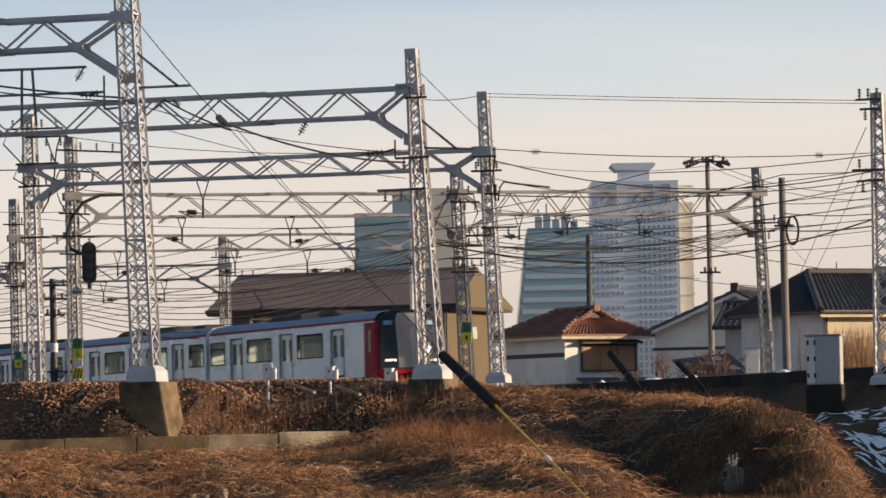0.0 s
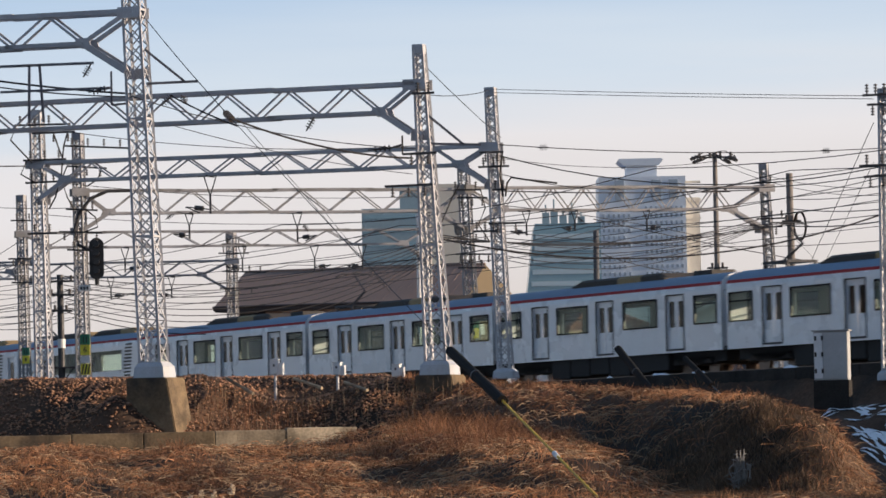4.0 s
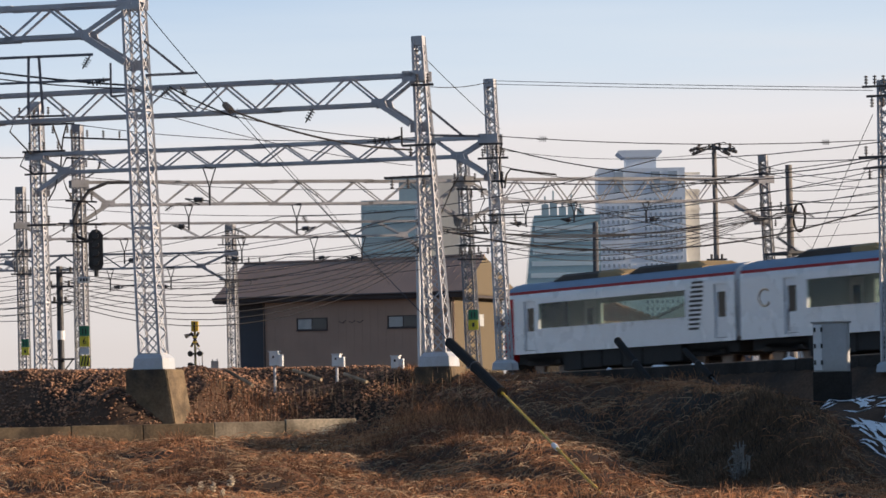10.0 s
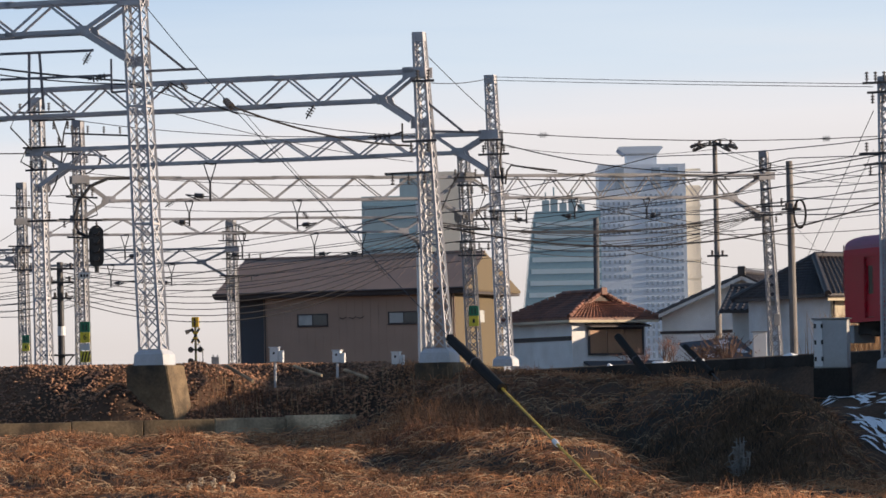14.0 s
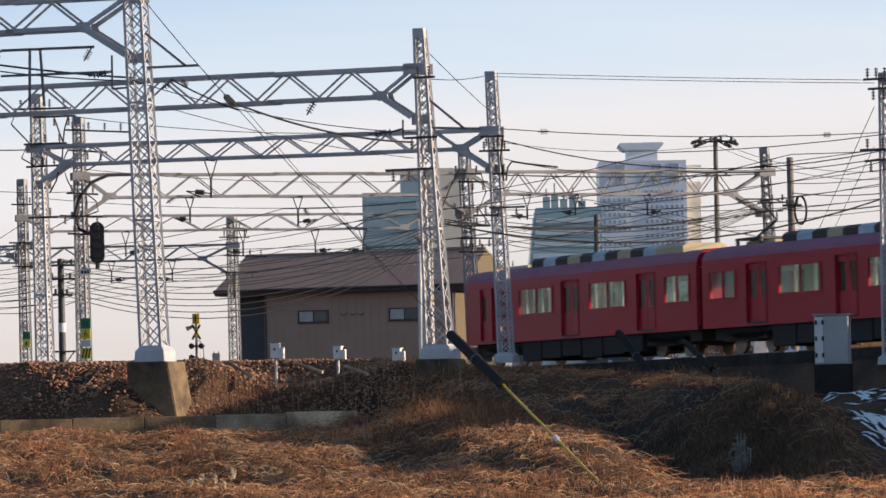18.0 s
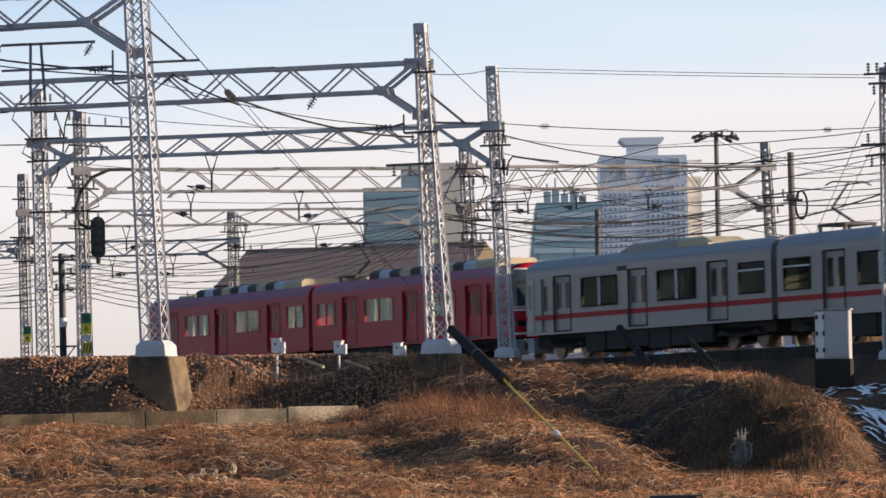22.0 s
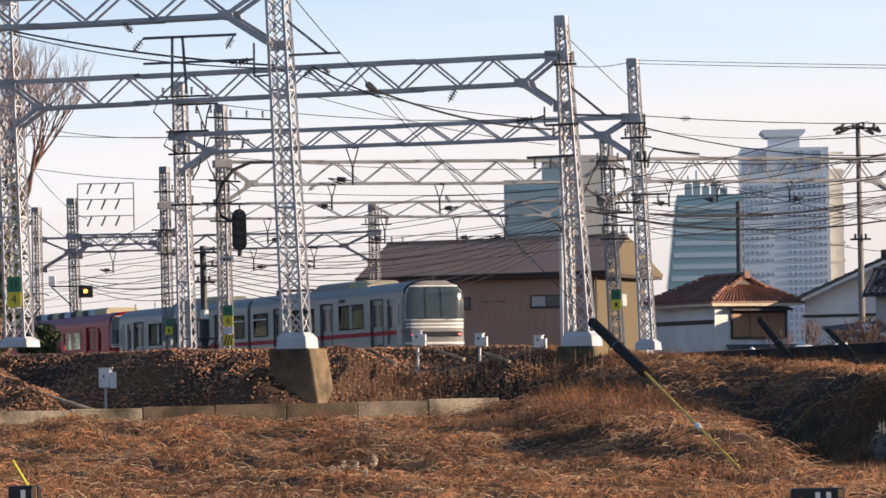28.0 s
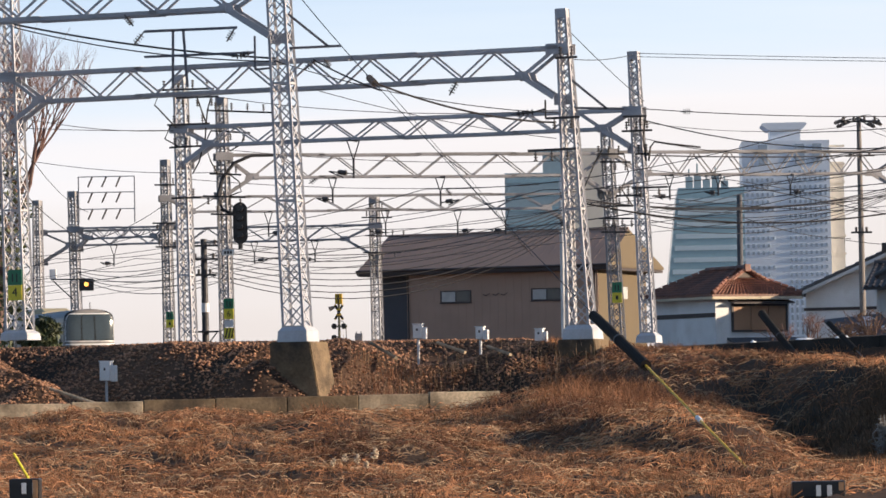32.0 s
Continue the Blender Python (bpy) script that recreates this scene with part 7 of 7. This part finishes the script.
def rubble():
    """Loose brown stones and leaves over the left slope."""
    rng = np.random.default_rng(31)
    n = 27000
    x, y = rng.uniform(-22, 1.5, n), rng.uniform(124.0, 134.5, n)
    keep = y > wall_line(x) + 0.2
    x, y = x[keep], y[keep]
    n = len(x)
    z = ground_z(x, y)
    ico = np.array([(0, 0, 0.6), (1, 0, 0), (0, 1, 0.1), (-1, 0.1, 0), (0.1, -1, 0), (0, 0, -0.6)])
    size = rng.uniform(0.022, 0.065, n)
    verts = np.zeros((n, 6, 3))
    for k in range(6):
        j = rng.normal(0, 0.22, (n, 3))
        verts[:, k] = np.stack([x, y, z + size * 0.3], -1) + (ico[k] + j) * size[:, None]
    base = (np.arange(n) * 6)[:, None]
    tri = np.concatenate([base + np.array([t]) for t in ((0, 1, 2), (0, 2, 3), (0, 3, 4), (0, 4, 1), (5, 2, 1), (5, 3, 2), (5, 4, 3), (5, 1, 4))]).tolist()
    tagged(new("ballast_stones", from_arrays("ballast_stones", verts.reshape(-1, 3).tolist(), tri, STONE)), "loose rust-brown stones on the slope", "stones", kind="stuff")


rubble()


def bare_tree(base, high, spread, seed, label, depth=6):
    rng = random.Random(seed)
    ob = thing("bare_tree", Matrix.Translation(base), label, "tree", "bare trees")
    trunk, limbs, twigs = bmesh.new(), bmesh.new(), bmesh.new()

    def grow(p, d, length, r, level):
        q = p + d * length
        mid = p.lerp(q, 0.5) + Vector((rng.uniform(-1, 1), rng.uniform(-1, 1), 0)) * length * 0.06
        tube([p, mid, q], r, 5 if level > 2 else 8, trunk if level < 1 else limbs if level < 3 else twigs, r1=r * 0.7)
        if level == depth:
            return
        for _ in range(3 if level > 0 else 5):
            side = Vector((rng.uniform(-1, 1), rng.uniform(-1, 1), rng.uniform(-0.1, 0.8))).normalized()
            grow(p.lerp(q, rng.uniform(0.55, 1.0)), (d * 0.9 + side * spread + Vector((0, 0, 0.15))).normalized(), length * rng.uniform(0.6, 0.8), r * 0.55, level + 1)

    grow(Vector((0, 0, 0)), Vector((0, 0, 1)), high * 0.3, high * 0.018, 0)
    part("trunk", trunk, BARK, ob)
    part("branchwork", limbs, BARK, ob)
    part("twigwork", twigs, TWIG, ob)
    return ob


bare_tree((-23.3, 172.0, -1.0), 17.0, 0.52, 3, "tall bare winter tree with fine reddish twigs", 7)
bare_tree((8.73, 172.00, -0.67), 3.2, 0.9, 5, "small bare shrub in front of the houses", 4)
bare_tree((7.79, 176.00, -0.62), 2.6, 0.9, 8, "small bare shrub in front of the houses", 4)


def bush(p, w, h, seed, label):
    rng = np.random.default_rng(seed)
    n = 2600
    a = rng.normal(0, 1, (n, 3))
    a /= np.linalg.norm(a, axis=1)[:, None]
    a *= rng.uniform(0.55, 1.0, n)[:, None] ** 0.5 * (1 + 0.25 * np.sin(a[:, :1] * 5 + a[:, 2:] * 7))
    c = np.stack([a[:, 0] * w / 2, a[:, 1] * w / 2, (a[:, 2] * 0.5 + 0.5) * h], -1)
    verts = np.zeros((n, 3, 3))
    for k in range(3):
        verts[:, k] = c + rng.normal(0, 0.09, (n, 3))
    tri = (np.arange(n)[:, None] * 3 + np.array([[0, 1, 2]])).tolist()
    ob = thing("evergreen_bush", Matrix.Translation(p), label, "bush", "bushes")
    part("leaves", from_arrays("leaves", verts.reshape(-1, 3).tolist(), tri, EVERGREEN), None, ob)
    part("stem", tube([(0, 0, -0.3), (0.1, 0, h * 0.6)], 0.07, 6, r1=0.03), BARK, ob)


bush((-25.30, 200.00, 0.55), 1.8, 1.7, 2, "dark evergreen bush beside the track")
bush((-22.50, 165.00, -0.13), 2.4, 7.5, 4, "tall dark evergreen shrub")


def reeds():
    rng = np.random.default_rng(9)
    c = (15.41, 160.00, 0.14)
    x, y = c[0] + rng.normal(0, 0.75, 900), 160 + rng.normal(0, 0.5, 900)
    ob = blades("pampas_reeds", x, y, rng.uniform(1.4, 2.6, 900), 0.03, 0.35, STRAW, "tall golden dry reeds before the houses", "reeds", 41)
    ob.location.z = c[2] - 0.3 - float(ground_z(c[0], 160))


reeds()


def seed_heads():
    rng = random.Random(4)
    for i, (x, y, s) in enumerate(((-4.13, 82, 1.0), (-4.41, 81, 0.8), (-4.70, 82, 0.8), (-4.19, 80, 0.7), (-4.80, 80, 0.7))):
        z = float(ground_z(x, y))
        ob = thing("seed_head", Matrix.Translation((x, y, z)), "pale fluffy seed head on a dry stalk", "seed head", "seed heads")
        part("stalk", tube([(0, 0, 0), (0.02, 0, 0.16 * s), (0.05, 0, 0.3 * s)], 0.008, 5), STRAW, ob)
        bm = bmesh.new()
        for k in range(46):
            up = rng.uniform(0.0, 1.0)
            out = (0.085 * math.sin(math.pi * (0.2 + 0.75 * up))) * s
            turn = rng.uniform(0, 2 * math.pi)
            a = Vector((0.05 + 0.02 * up, 0, 0.26 * s + 0.17 * s * up))
            b = a + Vector((math.cos(turn) * out, math.sin(turn) * out, rng.uniform(-0.02, 0.06) * s))
            bar(a, b, 0.011 * s, 0.016 * s, bm)
        part("plume", bm, FLUFF, ob)


seed_heads()


def snow():
    rng = random.Random(12)
    for i in range(110):
        y = rng.uniform(112.5, 125.5) if i < 96 else rng.uniform(84, 87)
        x = y * rng.uniform(0.0865 + (125.5 - y) * 0.0009, 0.109) if i < 96 else y * rng.uniform(0.097, 0.106)
        bm = bmesh.new()
        n = 9
        vs = []
        for k in range(n):
            a = 2 * math.pi * k / n
            r = rng.uniform(0.03, 0.19)
            px, py = x + r * math.cos(a) * 1.5, y + r * math.sin(a) * 2.0 - r * math.cos(a) * 1.2
            vs.append(bm.verts.new((px - x, py - y, float(ground_z(px, py)) - float(ground_z(x, y)) + 0.05)))
        top = bm.verts.new((0, 0, 0.075))
        for k in range(n):
            bm.faces.new((vs[k], vs[(k + 1) % n], top))
        solo("snow_patch", bm, SNOW, Matrix.Translation((x, y, float(ground_z(x, y)))), "thin patch of old snow on the ground", "snow", "snow patches")


def snow_heaps():
    rng = random.Random(8)
    for k, wide in ((3.0, 0.55), (5.2, 0.4), (13.0, 0.35), (17.0, 0.8), (19.6, 0.5), (26.0, 0.6), (29.0, 0.4)):
        x, y = TRACK_B[0] + NEAR[0] * 2.1 - AWAY[0] * k, TRACK_B[1] + NEAR[1] * 2.1 - AWAY[1] * k
        z = float(ground_z(x, y))
        bm = bmesh.new()
        bmesh.ops.create_icosphere(bm, subdivisions=2, radius=0.5)
        for v in bm.verts:
            v.co = Vector((v.co.x * wide * 1.5, v.co.y * wide * 0.8, max(v.co.z, -0.2) * 0.62)) * rng.uniform(0.8, 1.12)
        solo("snow_heap", bm, SNOW, Matrix.Translation((x, y, z + 0.1)), "low heap of old snow beside the track", "snow", "snow heaps")


snow()
snow_heaps()


def marker(p, w, label):
    z = float(ground_z(p[0], p[1]))
    ob = thing("cable_marker", Matrix.Translation((p[0], p[1], z)), label, "marker", "cable markers")
    h = p[2] - z
    part("block", box(-w / 2, w / 2, -0.15, 0.15, -0.1, h, bevel=0.02), BLACK, ob, "black block")
    part("pale_edge", box(w / 2 - 0.1, w / 2 - 0.03, -0.17, -0.153, 0, h - 0.02), STRAW, ob)
    for i in range(2):
        part("label_bar", box(-0.04 + i * 0.16, 0.03 + i * 0.16, -0.165, -0.153, h - 0.22, h - 0.06), WHITE_PAINT, ob, "white label")


marker((3.32, 64.00, -3.18), 0.78, "black block with white labels in the grass")
marker((-8.34, 64.00, -2.94), 0.45, "black block with a yellow rod in the grass")
solo("yellow_rod", tube([(0, 0, 0), (-0.30, 0.1, 0.5)], 0.02, 6), YELLOW, Matrix.Translation((-8.29, 64.50, -3.07)), "short yellow rod beside a block", "rod")
for a, b in (((-15.85, 127.00, -1.32), (-14.23, 126.00, -1.84)), ((-6.52, 130.00, -0.14), (-5.66, 128.00, -0.63)), ((-4.52, 130.00, -0.18), (-3.66, 129.00, -0.49)), ((-3.01, 130.00, -0.32), (-2.32, 129.00, -0.58))):
    solo("conduit", tube([Vector((0, 0, 0)), Vector(b) - Vector(a)], 0.05, 8), CONCRETE, Matrix.Translation(Vector(a) + Vector((0, -0.3, 0.05))), "pale conduit lying on the slope", "conduit", "conduits")



def dry_weed():
    p = (7.02, 105.00)
    rng = random.Random(6)
    ob = thing("dry_weed", Matrix.Translation((*p, float(ground_z(*p)))) @ Matrix.Scale(1.15, 4), "pale withered weed standing in the grass", "weed")
    for i in range(22):
        a = Vector((rng.uniform(-0.16, 0.16), rng.uniform(-0.1, 0.1), 0))
        b = a + Vector((rng.uniform(-0.12, 0.12), 0, rng.uniform(0.4, 0.85) * (1.25 if i == 0 else 1)))
        part("stalk", tube([a, a.lerp(b, 0.5) + Vector((0.03, 0, 0)), b], 0.018, 5, r1=0.008), DRY_LEAF, ob)
        for k in range(4):
            q = a.lerp(b, rng.uniform(0.05, 1))
            part("leaf", bar(q, q + Vector((rng.uniform(-0.14, 0.14), rng.uniform(-0.1, 0.1), rng.uniform(-0.12, 0.05))), 0.085, 0.006), DRY_LEAF, ob)


DRY_LEAF = mat("withered_leaf", (0.30, 0.28, 0.26), 0.8, 0, 3, 0.2, 30, 0.0)
dry_weed()


# ---- line fittings on the masts ----
def fittings(ob, base_arms):
    """Dark cross arms on a mast, each with stubby insulators: from, to, number of insulators, hanging or standing."""
    for a, b, n, way in base_arms:
        a, b = Vector(a) - ob.location, Vector(b) - ob.location
        arm = part("cross_arm", bar(a, b, 0.07), DARK_STEEL, ob, "dark steel cross arm")
        for i in range(n):
            p = a.lerp(b, (i + 0.5) / n)
            bm = tube([p, p + Vector((0, 0, way * 0.34))], 0.022, 6)
            for k in (0.1, 0.19, 0.28):
                tube([p + Vector((0, 0, way * k)), p + Vector((0, 0, way * (k + 0.04)))], 0.058, 8, bm)
            part("insulator", bm, PORCELAIN, arm)


def jumper(ob, pts, r=0.02):
    part("jumper_cable", tube([Vector(p) - ob.location for p in pts], r, 5), WIRE, ob, "curved black jumper cable")


fittings(MAST_E, (
    ((-15.53, 157.60, 9.64), (-13.44, 157.60, 9.66), 4, 1), ((-14.84, 157.60, 9.34), (-13.28, 157.60, 9.37), 3, -1), ((-15.11, 157.60, 7.54), (-13.88, 157.60, 7.58), 3, 1),
    ((-15.18, 157.60, 8.36), (-13.62, 157.60, 8.39), 3, 1), ((-15.06, 157.60, 5.69), (-13.99, 157.60, 5.71), 2, 1)))
for pts in (((-14.05, 157.50, 9.32), (-13.90, 157.50, 8.86), (-13.74, 157.50, 8.41)), ((-13.56, 157.50, 9.31), (-13.69, 157.50, 8.86), (-13.74, 157.50, 8.41), (-13.79, 157.50, 7.79)),
            ((-14.78, 157.50, 7.57), (-15.26, 157.50, 7.86), (-15.05, 157.50, 8.31)), ((-13.87, 157.50, 7.57), (-14.01, 157.50, 7.02), (-14.26, 157.50, 6.57)), ((-15.40, 157.50, 9.63), (-15.61, 157.50, 9.10), (-14.85, 157.50, 8.27))):
    jumper(MAST_E, pts, 0.03)
fittings(MAST_F, (
    ((-15.35, 176.60, 10.17), (-12.73, 176.60, 10.03), 4, 1), ((-15.23, 176.60, 9.34), (-13.62, 176.60, 9.22), 3, -1), ((-15.30, 176.60, 7.59), (-14.01, 176.60, 7.52), 3, 1), ((-15.59, 176.60, 6.68), (-13.85, 176.60, 6.60), 4, -1),
    ((-15.28, 176.60, 5.94), (-14.22, 176.60, 5.89), 2, 1)))
for pts in (((-14.51, 176.50, 7.57), (-14.10, 176.50, 7.24), (-14.02, 176.50, 6.83), (-14.53, 176.50, 6.65)), ((-15.22, 176.50, 9.33), (-15.46, 176.50, 8.79), (-15.24, 176.50, 8.09), (-14.97, 176.50, 7.58)), ((-13.80, 176.50, 9.21), (-13.99, 176.50, 8.76), (-14.45, 176.50, 8.49))):
    jumper(MAST_F, pts, 0.03)
fittings(MAST_G, (((-20.65, 207.70, 8.78), (-19.46, 207.70, 8.76), 2, 1), ((-20.78, 207.70, 6.95), (-19.38, 207.70, 6.92), 3, -1), ((-20.64, 207.70, 5.81), (-19.51, 207.70, 5.79), 3, 1)))
fittings(MAST_L, (((-12.39, 239.60, 8.40), (-10.71, 239.60, 8.37), 3, 1), ((-12.22, 239.60, 7.40), (-9.79, 239.60, 7.29), 4, 1), ((-12.36, 239.60, 6.47), (-10.24, 239.60, 6.43), 3, -1), ((-12.19, 239.60, 8.90), (-10.95, 239.60, 8.87), 2, 1)))
fittings(MAST_B, (((-1.16, 130.10, 6.53), (-0.14, 130.10, 6.56), 2, -1), ((-1.72, 130.10, 5.57), (-0.28, 130.10, 5.61), 3, -1), ((-0.85, 130.10, 8.34), (-0.18, 130.10, 8.36), 2, 1)))
for pts in (((-1.16, 130.10, 6.53), (-1.16, 130.10, 7.09)), ((-1.17, 130.10, 6.82), (-1.53, 130.10, 6.72), (-2.04, 130.10, 6.68))):
    jumper(MAST_B, pts, 0.03)
fittings(MAST_C, (((1.34, 152.60, 8.00), (2.18, 152.60, 8.01), 2, -1), ((1.29, 152.60, 7.49), (2.37, 152.60, 7.51), 3, 1), ((1.75, 152.60, 6.68), (2.27, 152.60, 6.69), 2, 1), ((1.61, 152.60, 5.49), (2.88, 152.60, 5.51), 2, -1), ((1.05, 152.60, 5.23), (1.92, 152.60, 5.23), 3, 1)))
for pts in (((2.22, 152.50, 6.43), (2.29, 152.50, 6.91), (2.44, 152.50, 7.10), (2.95, 152.50, 7.01), (4.05, 153.00, 6.90)), ((2.14, 152.50, 7.98), (2.04, 152.50, 7.23), (2.14, 152.50, 6.43))):
    jumper(MAST_C, pts, 0.035)
fittings(MAST_D, (((0.34, 180.60, 8.30), (1.61, 180.60, 8.28), 3, 1), ((0.61, 180.60, 7.97), (1.88, 180.60, 7.94), 3, -1), ((0.44, 180.60, 6.13), (1.94, 180.60, 6.11), 4, 1), ((0.52, 180.60, 5.62), (2.07, 180.60, 5.59), 4, -1), ((0.60, 180.60, 5.05), (1.78, 180.60, 5.03), 3, 1)))
for pts in (((-0.07, 180.50, 6.89), (0.43, 180.50, 8.01), (0.72, 180.50, 8.48)), ((1.60, 180.50, 8.27), (1.78, 180.50, 7.51), (1.48, 180.50, 6.82), (1.94, 180.50, 6.10))):
    jumper(MAST_D, pts, 0.03)
fittings(MAST_H, (((13.31, 184.60, 8.59), (14.18, 184.60, 8.57), 2, 1), ((13.33, 184.60, 7.03), (14.62, 184.60, 7.05), 3, 1), ((13.37, 184.60, 6.69), (14.42, 184.60, 6.69), 2, -1)))
fittings(MAST_K, (((12.80, 131.60, 8.14), (13.59, 131.60, 8.16), 3, 1), ((12.93, 131.60, 7.85), (13.59, 131.60, 7.87), 2, -1), ((12.65, 131.60, 6.00), (13.58, 131.60, 6.02), 2, 1), ((12.78, 131.60, 5.66), (13.57, 131.60, 5.71), 2, -1)))
plate = part("white_plate", box(-0.24, 0.24, -0.30, -0.28, 0, 0.26), WHITE_PAINT, MAST_F, "white plate with dark marks")
plate.location = Vector((-14.60, 177.00, 4.24)) - MAST_F.location
for i in range(3):
    part("dark_mark", box(-0.17 + 0.12 * i, -0.09 + 0.12 * i, -0.31, -0.302, 0.07, 0.19), BLACK, plate)
part("mast_box", box(-0.14, 0.14, -0.5, -0.25, 2.1, 2.6, bevel=0.02), GREY_BOX, MAST_H, "small grey box on the mast")


def pole_head():
    """Drooping insulator arms round the head of the utility pole."""
    o = Vector((13.19, 209.70, 11.35))
    ob = thing("pole_head", Matrix.Translation(o), "drooping dark insulator arms on a pole head", "insulator arms")
    for s, a, b in ((-1, (12.04, 209.70, 11.15), (12.53, 209.70, 11.33)), (-1, (12.14, 209.70, 10.98), (12.69, 209.70, 11.19)), (1, (14.27, 209.70, 11.05), (13.73, 209.70, 11.23)), (1, (13.89, 209.70, 10.95), (13.57, 209.70, 11.12))):
        a, b = Vector(a) - o, Vector(b) - o
        part("arm", tube([Vector((0, 0.3, 0.1)), b, a], 0.035, 6), DARK_STEEL, ob)
        for k in (0.2, 0.5, 0.8):
            p = a.lerp(b, k)
            part("insulator", tube([p, p + Vector((0.1 * s, 0, 0.1))], 0.10, 8), PORCELAIN, ob)
    part("guard_wire", tube([Vector((13.14, 209.70, 11.51)) - o, Vector((13.68, 209.70, 11.58)) - o, Vector((14.17, 209.70, 11.33)) - o], 0.02, 5), WIRE, ob)
    part("guard_wire", tube([Vector((13.14, 209.70, 11.51)) - o, Vector((12.65, 209.70, 11.52)) - o, Vector((12.15, 209.70, 11.20)) - o], 0.02, 5), WIRE, ob)


pole_head()


def equipment_case():
    p = (13.35, 183.00, 0.24)
    ob = thing("equipment_case", Matrix.Translation(p), "tall white equipment case behind the wall", "equipment case")
    part("body", box(-0.42, 0.15, -0.3, 0.3, -0.6, 1.42, bevel=0.02), WHITE_PAINT, ob)
    part("side_case", box(0.153, 0.5, -0.25, 0.25, -0.6, 0.4, bevel=0.02), WHITE_PAINT, ob)
    part("lid", box(-0.46, 0.19, -0.34, 0.34, 1.423, 1.47), GREY_BOX, ob)


equipment_case()


def brown_shrub(p, w, h, seed):
    """A withered shrub: thin stems with curled brown leaves."""
    rng = np.random.default_rng(seed)
    ob = thing("withered_shrub", Matrix.Translation(p), "withered brown shrub before the houses", "shrub", "withered shrubs")
    bm = bmesh.new()
    for i in range(60):
        q = Vector((rng.normal(0, w * 0.28), rng.normal(0, 0.4), h * rng.uniform(0.5, 1.0)))
        tube([Vector((rng.normal(0, w * 0.12), 0, -0.4)), q * 0.5, q], 0.018, 4, bm, r1=0.008)
    part("stemwork", bm, BARK, ob)
    n = 380
    c = np.stack([rng.normal(0, w * 0.27, n), rng.normal(0, 0.4, n), h * rng.uniform(0.1, 1.0, n)], -1)
    c[:, 2] *= np.clip(1 - (np.abs(c[:, 0]) / w) ** 1.5, 0.2, 1)
    verts = c[:, None, :] + rng.normal(0, 0.045, (n, 3, 3))
    part("leaves", from_arrays("leaves", verts.reshape(-1, 3).tolist(), (np.arange(n)[:, None] * 3 + np.array([[0, 1, 2]])).tolist(), GRASS_DARK), None, ob)


brown_shrub((11.74, 182.00, 0.18), 2.2, 1.5, 3)
brown_shrub((10.79, 184.00, 0.23), 1.6, 1.0, 4)


def snowy_lean_to():
    p = (11.38, 194.00, 0.42)
    ob = thing("lean_to_shed", Matrix.Translation(p) @ pose(0, 0, 0, 0, 0, 20), "low shed with old snow on its dark roof", "shed")
    part("wall", box(0.1, 2.4, 0.1, 2.0, -2.0, 0.35), PLASTER, ob)
    part("roof", slope((-0.1, -0.3, 0.2), (2.7, -0.3, 0.45), (2.7, 2.2, 1.35), (-0.1, 2.2, 1.1), 0.1), SLATE_WALL, ob)
    for x, y, s in ((0.3, 0.1, 0.6), (1.1, 0.9, 0.7), (1.9, 0.2, 0.5), (1.6, 1.5, 0.6)):
        z = 0.215 + 0.089 * (x + 0.1) + 0.36 * (y + 0.3)
        part("snow_patch", slope((x, y, z), (x + s, y, z + 0.089 * s), (x + s * 0.8, y + 0.5, z + 0.18 + 0.07 * s), (x + 0.1, y + 0.45, z + 0.171), 0.012), SNOW, ob, "patch of old snow")


snowy_lean_to()
motions()
